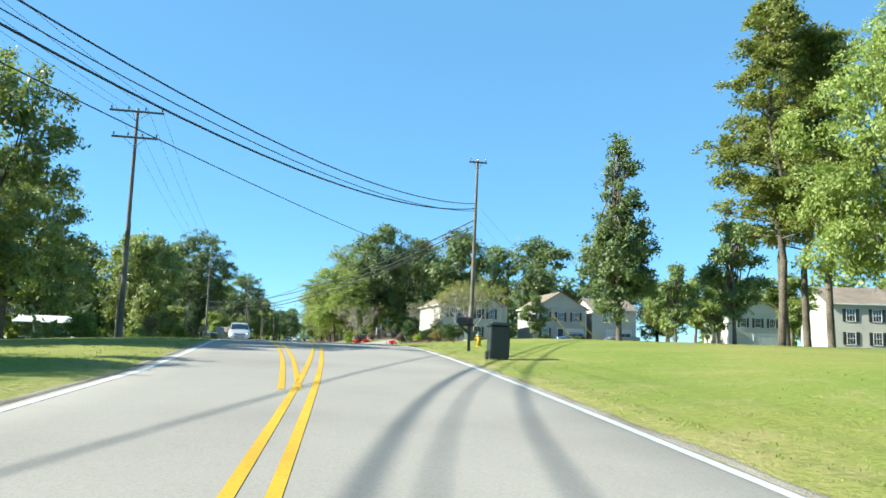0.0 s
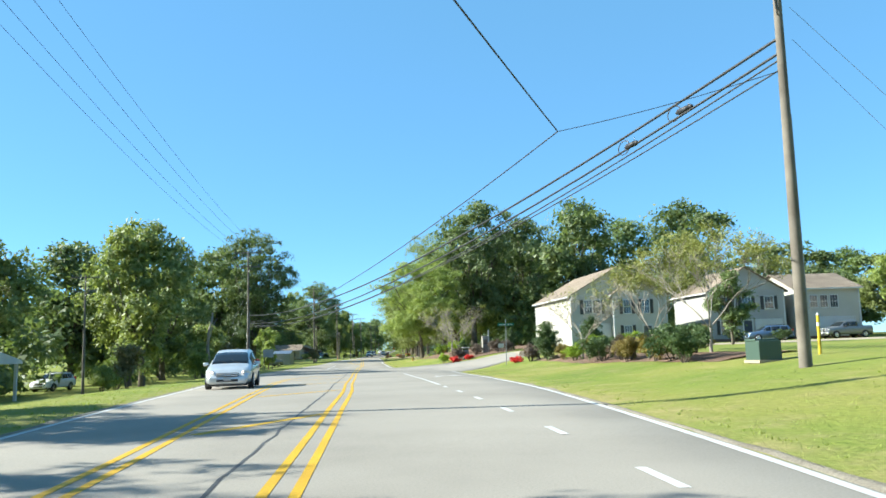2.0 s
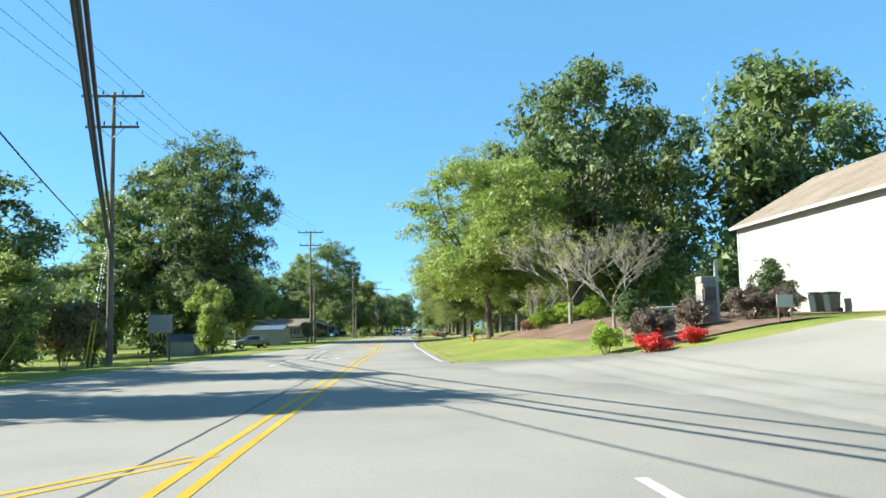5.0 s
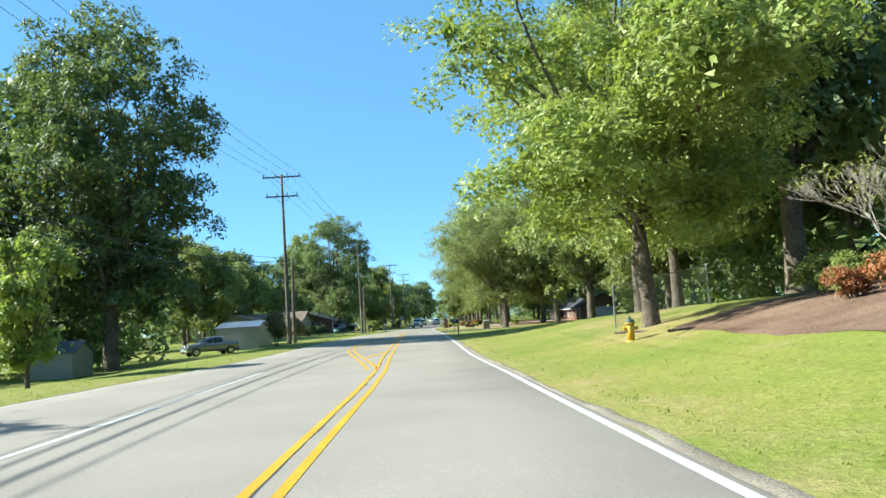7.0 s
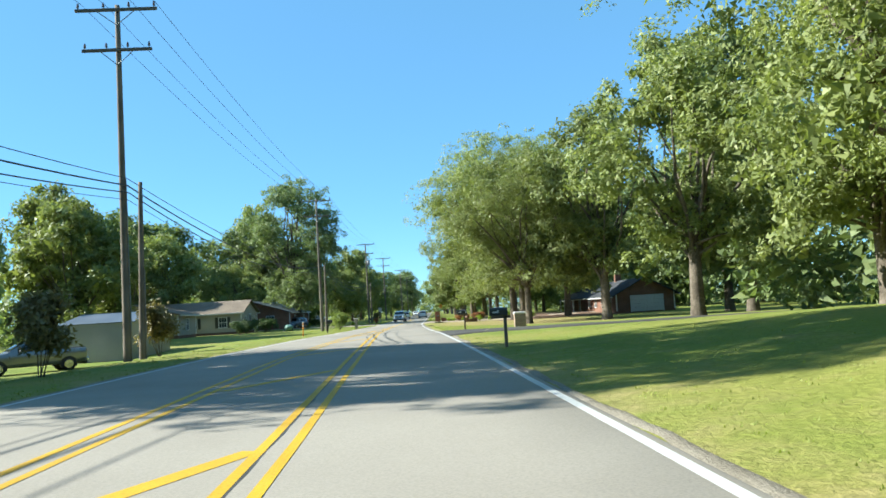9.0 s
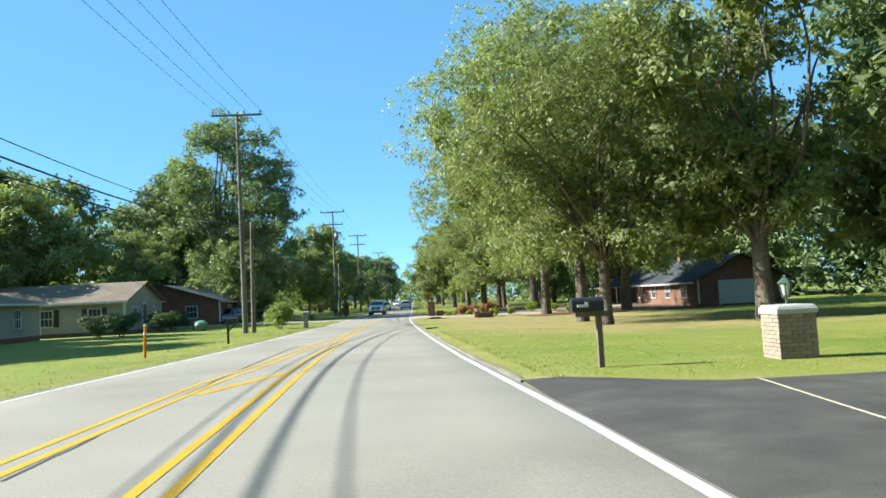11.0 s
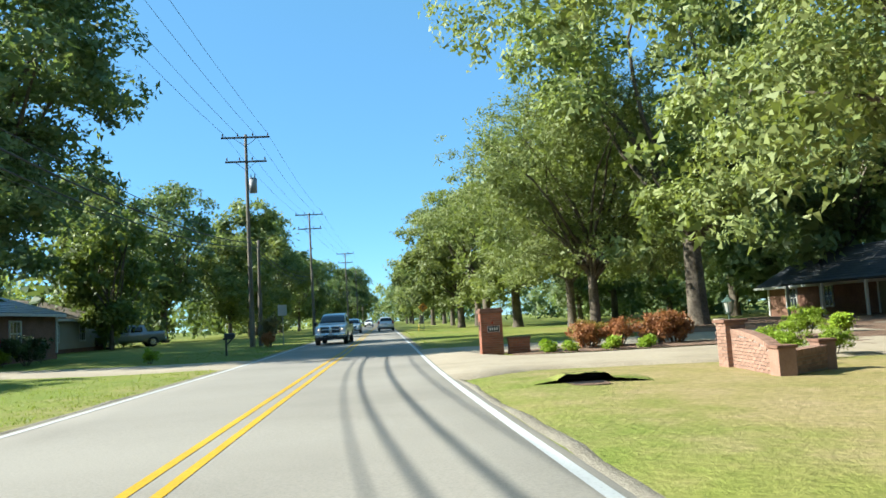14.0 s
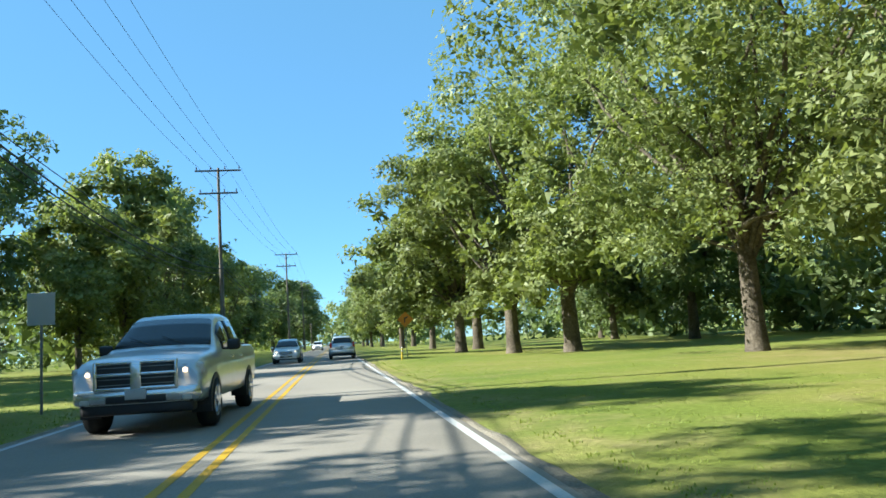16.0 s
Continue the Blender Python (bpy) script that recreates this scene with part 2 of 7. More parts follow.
EDGE_R = ([-60, 16, 31, 40, 46, 55, 64, 73, 86, 99, 106, 112, 122, 127, 145, 155, 204, 214, 225, 250, 300, 900], [3.1, 3.35, 3.6, 3.6, 3.95, 4.45, 4.95, 5.35, 5.85, 6.2, 6.0, 4.6, 2.5, 2.3, 2.25, 2.05, 2.0, 1.75, 1.64, 1.6, 1.65, 1.7])
EDGE_L = ([-60, 15, 22, 32, 42, 54, 65, 77, 88, 101, 120, 141, 150, 161, 170, 190, 211, 222, 237, 250, 262, 275, 900], [-3.4, -3.7, -4.2, -5.0, -5.6, -6.8, -7.9, -9.2, -10.3, -10.8, -10.6, -9.5, -8.9, -7.6, -7.2, -6.9, -6.4, -5.8, -5.5, -5.4, -5.0, -4.8, -4.7])
MID_R = ([-60, 14, 30, 38, 46, 55, 64, 73, 83, 100, 127, 143, 149, 158, 170, 205, 215, 225, 250, 267, 285, 900], [-0.3, -0.42, -0.52, -0.78, -0.96, -1.15, -1.28, -1.55, -1.63, -1.68, -1.25, -0.9, -0.86, -1.05, -1.15, -1.62, -1.78, -1.78, -1.78, -1.5, -1.35, -1.4])
MID_L1 = ([12, 21, 29, 37, 43, 47, 58, 67, 78, 90, 95, 100], [-0.75, -1.35, -1.95, -2.65, -3.05, -3.3, -4.15, -4.85, -5.75, -6.2, -5.2, -1.98])
MID_L2 = ([150, 154.5, 158.5, 162.5, 167, 185, 205, 211, 216, 222, 232, 242], [-1.22, -1.76, -2.35, -2.95, -3.48, -3.72, -3.4, -3.3, -2.95, -2.75, -2.4, -2.1])
RISE_R = ([-60, 0, 37, 60, 92, 118, 136, 150, 175, 200, 240, 265, 290, 330, 900], [0.5, 0.55, 0.65, 0.85, 1.25, 1.5, 2.0, 1.6, 0.9, 0.05, -0.4, -0.2, 0.15, -0.2, -0.2])
RISE_L = ([-60, 40, 90, 210, 240, 900], [-0.3, -0.5, -1.0, -1.0, 0.2, 0.1])


def rise(s, l):
    """The ground's height over the road's line, beside the road."""
    er, el = along(EDGE_R, s) + 0.38, along(EDGE_L, s) - 0.45
    if l > er:
        d = l - er
        return along(RISE_R, s) * (smooth(d / 11.5) * 0.95 + 0.006 * min(d, 60)) - 0.03 * (1 - smooth(d / 0.6)) + 0.035 * noise.noise((s * 0.23, l * 0.23, 0)) * smooth(d / 3)
    if l < el:
        d = el - l
        return along(RISE_L, s) * (smooth((d - 1.5) / 13) * 0.95 + 0.003 * min(d, 60)) - 0.03 * (1 - smooth(d / 0.6)) + 0.035 * noise.noise((s * 0.23, l * 0.23, 0)) * smooth(d / 3)
    return -0.04


def spot(s, l, up=0.0):
    """The place at s metres along the road and l metres to its right, on the ground, up metres above it."""
    p, t = spine(s)
    w = max(-160.0, min(160.0, l))
    side = Vector((t.y, -t.x, 0)) * w + Vector((0.98, 0.2, 0)) * (l - w)
    return Vector((p.x + side.x, p.y + side.y, p.z + rise(s, l) + up))


def level(s, l, up=0.0):
    """As spot(), on the road's own surface."""
    p, t = spine(s)
    return Vector((p.x + t.y * l, p.y - t.x * l, p.z + up))


def facing(s):
    """Degrees about z that turn +y to the road's direction at s."""
    t = spine(s)[1]
    return math.degrees(math.atan2(-t.x, t.y))


def stand(s, l, turn=0.0, size=1.0, up=0.0):
    """The pose of a thing on the ground at (s, l): +y ahead along the road, turned by turn degrees."""
    p = spot(s, l, up)
    return pose(p.x, p.y, p.z, 0, 0, facing(s) + turn) @ Matrix.Diagonal((size, size, size, 1))


# ---- mesh helpers ----


def mesh_from(name, verts, faces, mats, smooth_shade=False):
    me = bpy.data.meshes.new(name)
    me.from_pydata([tuple(v) for v in verts], [], faces)
    for m in mats if isinstance(mats, (list, tuple)) else [mats]:
        me.materials.append(m)
    if smooth_shade:
        me.polygons.foreach_set("use_smooth", [True] * len(me.polygons))
    me.update()
    return me


def part(name, bm, mat, parent=None, label="", smooth_shade=False):
    """Links a bmesh as one mesh object under a thing or a part."""
    me = bpy.data.meshes.new(name)
    bm.normal_update()
    bm.to_mesh(me)
    bm.free()
    for m in mat if isinstance(mat, (list, tuple)) else [mat]:
        me.materials.append(m)
    if smooth_shade:
        me.polygons.foreach_set("use_smooth", [True] * len(me.polygons))
    ob = new(name, me)
    if parent is not None:
        ob.parent = parent
    if label:
        tagged(ob, label)
    return ob


def box(bm, size, at=(0, 0, 0), turn=(0, 0, 0), bevel=0.0, taper=1.0):
    """A bevelled box of that size about its centre, added to bm. taper: the top's size against the foot's."""
    made = bmesh.ops.create_cube(bm, size=1.0)
    vs = made["verts"]
    for v in vs:
        k = taper if v.co.z > 0 else 1.0
        v.co = Vector((v.co.x * size[0] * k, v.co.y * size[1] * k, v.co.z * size[2]))
    if bevel:
        es = list({e for v in vs for e in v.link_edges})
        r = bmesh.ops.bevel(bm, geom=es, offset=bevel, segments=2, affect="EDGES", profile=0.5)
        vs = list({v for f in r["faces"] for v in f.verts} | {v for v in vs if v.is_valid})
    bmesh.ops.transform(bm, matrix=pose(*at, *turn), verts=vs)
    return vs


def rod(bm, a, b, r0, r1=None, sides=10, caps=True):
    """A tapered rod from a to b."""
    a, b = Vector(a), Vector(b)
    r1 = r0 if r1 is None else r1
    d = b - a
    q = d.to_track_quat("Z", "Y").to_matrix().to_4x4()
    made = bmesh.ops.create_cone(bm, cap_ends=caps, segments=sides, radius1=r0, radius2=r1, depth=d.length)
    bmesh.ops.transform(bm, matrix=Matrix.Translation((a + b) / 2) @ q, verts=made["verts"])
    return made["verts"]


def ball(bm, r, at, squash=(1, 1, 1), seg=12):
    made = bmesh.ops.create_uvsphere(bm, u_segments=seg, v_segments=max(6, seg // 2 + 2), radius=r)
    bmesh.ops.transform(bm, matrix=Matrix.Translation(at) @ Matrix.Diagonal((*squash, 1)), verts=made["verts"])
    return made["verts"]


def prism(bm, outline, x0, x1):
    """An outline of (y, z) points swept from x0 to x1."""
    a = [bm.verts.new((x0, y, z)) for y, z in outline]
    b = [bm.verts.new((x1, y, z)) for y, z in outline]
    n = len(a)
    for i in range(n):
        bm.faces.new((a[i], a[(i + 1) % n], b[(i + 1) % n], b[i]))
    bm.faces.new(a[::-1])
    bm.faces.new(b)
    bmesh.ops.recalc_face_normals(bm, faces=bm.faces[:])
    return a + b


def thing(name, m, label, category, group=""):
    e = new(name)
    e.empty_display_size = 0.2
    e.matrix_world = m
    return tagged(e, label, category, group)


# ---- ground and road ----


def sheet(name, ss, ls, place, mat, label, kind="structure"):
    """A sheet over the plan: rows ss along the road, ls(s) across it."""
    rows = [[place(s, l) for l in ls(s)] for s in ss]
    w = len(rows[0])
    verts = [v for r in rows for v in r]
    faces = [(i * w + j, i * w + j + 1, (i + 1) * w + j + 1, (i + 1) * w + j) for i in range(len(rows) - 1) for j in range(w - 1)]
    ob = new(name, mesh_from(name, verts, faces, mat, True))
    return tagged(ob, label, name.replace("_", " ").split()[0], "", kind)


def strip(a, b, step):
    n = max(1, int(round((b - a) / step)))
    return [a + (b - a) * k / n for k in range(n + 1)]


_far = [40, 50, 65, 85, 110, 150, 220, 350, 600, 1000, 1600]


def _across(s):
    er, el = along(EDGE_R, s), along(EDGE_L, s)
    right = [er + d for d in (0.15, 0.36, 0.6, 1.2, 1.8, 2.6, 3.5, 4.5, 6, 7.5, 9, 11, 13, 16, 20, 25, 31)] + [er + d for d in _far]
    left = [el - d for d in (0.2, 0.43, 0.65, 1.1, 1.7, 2.5, 3.5, 4.5, 6, 7.5, 9, 11, 13, 16, 20, 25, 31)] + [el - d for d in _far]
    return left[::-1] + right


def dryness(s, l):
    """How far the grass has dried, from 0 to 1."""
    d = l - along(EDGE_R, s)

    def spot_dry(s0, l0, rs, rl):
        return math.exp(-(((s - s0) / rs) ** 2) - ((l - l0) / rl) ** 2)

    yard = smooth((s - 219) / 12) * smooth((268.5 - s) / 2.5) * smooth((d - 0.4) / 3) * smooth((24 - l) / 4)
    verge = 0.3 * math.exp(-((d - 0.5) ** 2)) if d > 0 else 0.25 * math.exp(-((along(EDGE_L, s) - l - 0.5) ** 2))
    return min(1.0, 0.75 * yard + verge + 0.4 * spot_dry(263, 7.5, 7, 3) + 0.95 * spot_dry(161.5, 9.6, 3.5, 2.6) + 0.75 * spot_dry(151, 8, 4.5, 2.2) + 0.5 * spot_dry(304, 17, 9, 4) + 0.3 * spot_dry(82, 9.8, 14, 1.2))


_ground_rows = strip(-60, 430, 2.0)[:-1] + strip(430, 1100, 30)
ground = sheet("ground", _ground_rows, _across, spot, M_LAWN, "mown yellow-green grass ground with dry patches beside the road")
_dry = ground.data.attributes.new("dry", "FLOAT", "POINT")
_dry.data.foreach_set("value", [dryness(s, l) for s in _ground_rows for l in _across(s)])


def _road_across(s):
    er, el = along(EDGE_R, s) + 0.25, along(EDGE_L, s) - 0.3
    return [el, el + 0.15] + [el + 0.15 + (er - el - 0.3) * k / 8 for k in range(1, 8)] + [er - 0.15, er]


def _road_place(s, l):
    er, el = along(EDGE_R, s) + 0.25, along(EDGE_L, s) - 0.3
    drop = -0.05 if l in (er, el) else 0.0
    return level(s, l, drop)


road = sheet("road", strip(-58, 430, 2.0)[:-1] + strip(430, 1090, 30), _road_across, _road_place, M_ASPHALT, "worn grey asphalt road with painted lines")


def line_strip(name, s0, s1, off, width, mat, label, lift=0.005, step=1.0):
    """A painted line on the road whose middle runs at off(s)."""
    ss = strip(s0, s1, step)
    verts, faces = [], []
    for s in ss:
        verts += [level(s, off(s) - width / 2, lift), level(s, off(s) + width / 2, lift)]
    faces = [(2 * i, 2 * i + 1, 2 * i + 3, 2 * i + 2) for i in range(len(ss) - 1)]
    ob = new(name, mesh_from(name, verts, faces, mat))
    return tagged(ob, label, "road marking", "", "structure")


for k in (0, 1):
    line_strip("road_line", -55, 500, lambda s: along(MID_R, s) - 0.3 * k, 0.11, M_YELLOW, "yellow centre line painted on the asphalt")
    line_strip("road_line", 12, 100, lambda s: along(MID_L1, s) - 0.27 * k + 0.1, 0.11, M_YELLOW, "yellow line along the painted median")
    line_strip("road_line", 150, 244 if k == 0 else 229, lambda s: along(MID_L2, s) - 0.3 * k + 0.1, 0.11, M_YELLOW, "yellow line along the painted median")
line_strip("road_line", -55, 99.5, lambda s: along(EDGE_R, s), 0.12, M_WHITE, "white edge line painted on the asphalt")
line_strip("road_line", 125, 700, lambda s: along(EDGE_R, s), 0.12, M_WHITE, "white edge line painted on the asphalt")
line_strip("road_line", -55, 700, lambda s: along(EDGE_L, s), 0.12, M_WHITE, "white edge line painted on the asphalt")
line_strip("road_line", 68, 98, lambda s: 2.1, 0.12, M_WHITE, "white line beside the turn lane")
line_strip("road_line", 124, 152, lambda s: -5.0, 0.12, M_WHITE, "white line beside the turn lane")
for s in (40.0, 44.0, 48.2, 52.4, 56.6, 60.6, 64.8):
    line_strip("road_dash", s, s + 1.15, lambda q: 2.55 - 0.018 * (q - 40), 0.12, M_WHITE, "short white dash painted on the asphalt")


def slant(s0, l0, s1, l1, mat=M_YELLOW, width=0.12):
    n = 6
    d = Vector((s1 - s0, l1 - l0)).normalized()
    verts = []
    for k in range(n + 1):
        s, l = s0 + (s1 - s0) * k / n, l0 + (l1 - l0) * k / n
        verts += [level(s + d.y * width, l - d.x * width, 0.004), level(s - d.y * width, l + d.x * width, 0.004)]
    ob = new("hatch_line", mesh_from("hatch_line", verts, [(2 * i, 2 * i + 1, 2 * i + 3, 2 * i + 2) for i in range(n)], mat))
    tagged(ob, "yellow slanting line inside the painted median", "road marking", "", "structure")


for s in (38, 50, 62, 73.5, 84.7):
    slant(s, along(MID_L1, s) + 0.3, s + 2.6 + 0.02 * s, along(MID_R, s) - 0.4)
for s in (158, 166, 176, 187, 198, 209):
    slant(s, along(MID_L2, s) + 0.25, s + 3.5, along(MID_R, s) - 0.4)


def turn_arrow(s, l, way, flip):
    """A painted arrow that points ahead and turns off."""
    pts = [(0, -0.07), (1.5, -0.07), (2.0, 0.3), (2.0, 0.75), (2.55, 0.75), (1.75, 1.35), (0.95, 0.75), (1.5, 0.75), (1.5, 0.4), (1.3, 0.1), (0, 0.1)]
    verts = [level(s + way * a, l + flip * b, 0.005) for a, b in pts]
    bm = bmesh.new()
    f = bm.faces.new([bm.verts.new(v) for v in verts])
    if f.normal.z < 0 or flip * way < 0:
        f.normal_flip()
    bmesh.ops.triangulate(bm, faces=bm.faces[:])
    ob = part("turn_arrow", bm, M_WHITE)
    tagged(ob, "white turn arrow painted on the asphalt", "road marking", "", "structure")


turn_arrow(83.6, 3.4, 1, 1.5)
turn_arrow(133.0, -2.7, -1, -1.6)
for off, a, b in ((-1.95, 40, 120), (-1.35, 125, 200), (-2.7, 203, 225)):
    line_strip("tar_seam", a, b, lambda s: along(MID_R, s) + off + 1.1 + 0.05 * noise.noise((s, 0, 3)), 0.05, M_TAR, "dark sealed crack along the lane", 0.003, 0.5)


def patch(name, ss, low, high, mat, label, lift=0.03, n=6, wave=0.25):
    """A bed or paved strip on the ground between low(s) and high(s), with an uneven rim."""
    verts, faces = [], []
    for s in ss:
        a, b = [e + wave * (noise.noise((s * 0.6, q, 0)) + 0.7 * noise.noise((s * 2.3, q, 4))) for e, q in ((low(s), 1.7), (high(s), 5.1))]
        for k in range(n + 1):
            rim = -0.05 if k in (0, n) else 0.0
            verts.append(spot(s, a + (b - a) * k / n, lift + rim))
    w = n + 1
    faces = [(i * w + j, i * w + j + 1, (i + 1) * w + j + 1, (i + 1) * w + j) for i in range(len(ss) - 1) for j in range(n)]
    ob = new(name, mesh_from(name, verts, faces, mat, True))
    return tagged(ob, label, name.replace("_", " "), "", "structure")


# verge of gravel beside the asphalt
for a, b in ((-50, 98), (124, 198), (207, 266), (284, 420)):
    patch("gravel_verge", strip(a, b, 0.8), lambda s: along(EDGE_R, s) + 0.16, lambda s: along(EDGE_R, s) + 0.42 + 0.18 * noise.noise((s * 0.13, 9, 0)), M_GRAVEL, "strip of gravel and sand beside the asphalt", 0.025, 3, 0.12)
patch("gravel_verge", strip(-50, 420, 0.9), lambda s: along(EDGE_L, s) - 0.5, lambda s: along(EDGE_L, s) - 0.2, M_GRAVEL, "strip of gravel and sand beside the asphalt", 0.025, 3, 0.12)


def lane_off(name, near, far, ls, mat, label, lift=0.05):
    """A paved way that leaves the road to one side, between near(l) and far(l)."""
    verts = []
    for l in ls:
        for k in range(-1, 8):
            s = near(l) + (far(l) - near(l)) * k / 6 if -1 < k < 7 else (near(l) - 0.12 if k < 0 else far(l) + 0.12)
            p = spot(s, l, lift if -1 < k < 7 else -0.03)
            if along(EDGE_L, s) - 0.25 < l < along(EDGE_R, s) + 0.2:
                p = level(s, l, -0.004)
            verts.append(p)
    faces = [(i * 9 + j, i * 9 + j + 1, (i + 1) * 9 + j + 1, (i + 1) * 9 + j) for i in range(len(ls) - 1) for j in range(8)]
    ob = new(name, mesh_from(name, verts, faces, mat, True))
    return tagged(ob, label, name.replace("_", " "), "", "structure")


lane_off("side_street", lambda l: 98 + 8 * smooth((l - 5.5) / 9), lambda l: 123 - 9.5 * smooth((l - 1.5) / 10), strip(2.4, 14, 0.5), M_ASPHALT, "grey asphalt mouth of the side street")
lane_off("side_street", lambda l: 106, lambda l: 113.5, strip(14, 70, 1.0), M_CONCRETE, "pale concrete side street into the houses")
lane_off("driveway", lambda l: 200.3 - 1.5 * (1 - smooth((l - 2) / 3)), lambda l: 206.2 + 2.0 * (1 - smooth((l - 2.2) / 2.5)), strip(2.1, 40, 0.6), M_ASPHALT_DARK, "dark asphalt driveway with a pale seam")
lane_off("trim", lambda l: 200.2 + 6.1 * (l - 4.0), lambda l: 200.38 + 6.1 * (l - 4.0), strip(4.0, 4.96, 0.08), M_CONCRETE, "pale straight joint across the dark driveway", 0.057)
lane_off("driveway", lambda l: 267.2 - 1.2 * (1 - smooth((l - 2) / 2)), lambda l: 273.0 + 9.5 * (1 - smooth((l - 2.5) / 1.6)), strip(1.7, 16, 0.5), M_CONCRETE, "sunlit tan concrete driveway")
lane_off("driveway", lambda l: 276.2, lambda l: 281.5, strip(1.8, 30, 0.6), M_CONCRETE, "shaded grey concrete driveway")
lane_off("driveway", lambda l: 276.3, lambda l: 281.0, [-4.95 - 0.6 * k for k in range(40)], M_CONCRETE, "shaded concrete driveway")
patch("mulch_bed", strip(65, 98, 0.7), lambda s: 11.7 + 0.05 * abs(s - 80), lambda s: 15.8, M_MULCH, "reddish pine-bark mulch bed under the shrubs", 0.06)
patch("mulch_bed", strip(116.2, 123, 0.7), lambda s: 9.4, lambda s: 15.5, M_MULCH, "mulch bed round the entrance sign", 0.06)
patch("mulch_bed", strip(123, 149.6, 0.7), lambda s: 7.2 + 0.06 * abs(s - 142), lambda s: 22.0, M_MULCH, "reddish pine-bark mulch bed on the bank", 0.06)
patch("leaf_litter", strip(262, 300, 0.8), lambda s: 12.0, lambda s: 30.0, M_MULCH, "brown leaf litter under the oaks", 0.05, 8, 0.8)
patch("planting_bed", strip(273.2, 276, 0.5), lambda s: 4.3, lambda s: 13.0, M_MULCH, "mulch bed with garden plants between the drives", 0.07)

# ---- trees ----


def crown_mesh(name, seed, lobes, count, leaf, mat, flat=0.0, up=0.3, droop=0.15, core=0.1):
    """A crown of single leaves: lobes (centre, radius) carry clumps, clumps carry sprays, sprays carry leaves; a few broad leaves fill the inside."""
    rng = np.random.default_rng(seed)
    cs = np.array([c for c, r in lobes], float)
    rs = np.array([r for c, r in lobes], float)
    sq = np.array([1, 1, 1 - flat])

    def unit(a):
        return a / (np.linalg.norm(a, axis=1)[:, None] + 1e-9)

    per = 8
    n = max(1, int(count * (1 - core)) // per)
    clumps = max(len(rs) * 3, min(len(rs) * 12, n // 14))
    w = rs**2
    lobe = rng.choice(len(rs), clumps, p=w / w.sum())
    d = unit(rng.normal(size=(clumps, 3)))
    d[:, 2] = np.where(d[:, 2] < -0.5, -d[:, 2], d[:, 2])
    mid = cs[lobe] + d * sq * (rs[lobe] * (0.98 - 0.45 * rng.random(clumps) ** 2))[:, None]
    rc = rs[lobe] * (0.2 + 0.24 * rng.random(clumps))
    pick = rng.choice(clumps, n, p=rc**1.7 / (rc**1.7).sum())
    u = unit(rng.normal(size=(n, 3)) * 0.75 + d[pick] * 0.6 + np.array([0, 0, 0.4]))
    at = mid[pick] + u * np.array([1.2, 1.2, 0.55]) * (rc[pick] * (0.6 + 0.5 * rng.random(n)))[:, None]
    face = unit(u * 0.75 + rng.normal(scale=0.33, size=(n, 3)) + np.array([0, 0, up]))
    at, face = np.repeat(at, per, axis=0), np.repeat(face, per, axis=0)
    off = rng.normal(size=(n * per, 3)) * leaf * 1.05
    off -= face * (off * face).sum(1)[:, None] * 0.5
    at = at + off
    out = unit(face + rng.normal(scale=0.36, size=(n * per, 3)))
    size = leaf * (0.55 + 0.75 * rng.random(n * per))
    m = int(count * core)
    if m:
        lb = rng.choice(len(rs), m, p=w / w.sum())
        at = np.concatenate([at, cs[lb] + unit(rng.normal(size=(m, 3))) * sq * (rs[lb] * (0.05 + 0.5 * rng.random(m)))[:, None]])
        out = np.concatenate([out, unit(rng.normal(size=(m, 3)) + np.array([0, 0, 0.3]))])
        size = np.concatenate([size, leaf * (1.5 + 0.6 * rng.random(m))])
    count = len(at)
    size = size[:, None]
    side = unit(np.cross(out, rng.normal(size=(count, 3))))
    ahead = np.cross(out, side)
    bend = out * size * (0.1 + 0.2 * rng.random(count))[:, None]
    down = np.array([0, 0, -droop])
    v = np.stack([at - ahead * size * 0.5 + side * size * 0.33, at - ahead * size * 0.4 - side * size * 0.33, at + ahead * size * 0.65 + bend + down * size], 1).reshape(-1, 3)
    me = bpy.data.meshes.new(name)
    me.vertices.add(count * 3)
    me.vertices.foreach_set("co", v.ravel())
    me.loops.add(count * 3)
    me.loops.foreach_set("vertex_index", np.arange(count * 3, dtype=np.int32))
    me.polygons.add(count)
    me.polygons.foreach_set("loop_start", np.arange(0, count * 3, 3, dtype=np.int32))
    me.materials.append(mat)
    me.update(calc_edges=True)
    me.validate()
    return me


def tube(bm, pts, radii, sides=8):
    rings = []
    for i, p in enumerate(pts):
        a, b = pts[max(i - 1, 0)], pts[min(i + 1, len(pts) - 1)]
        q = Vector((0, 0, 1)).rotation_difference(b - a)
        rings.append([bm.verts.new(p + q @ Vector((math.cos(k * math.tau / sides) * radii[i], math.sin(k * math.tau / sides) * radii[i], 0))) for k in range(sides)])
    for r, t in zip(rings, rings[1:]):
        for k in range(sides):
            bm.faces.new((r[k], r[(k + 1) % sides], t[(k + 1) % sides], t[k]))
    bm.faces.new(rings[-1])


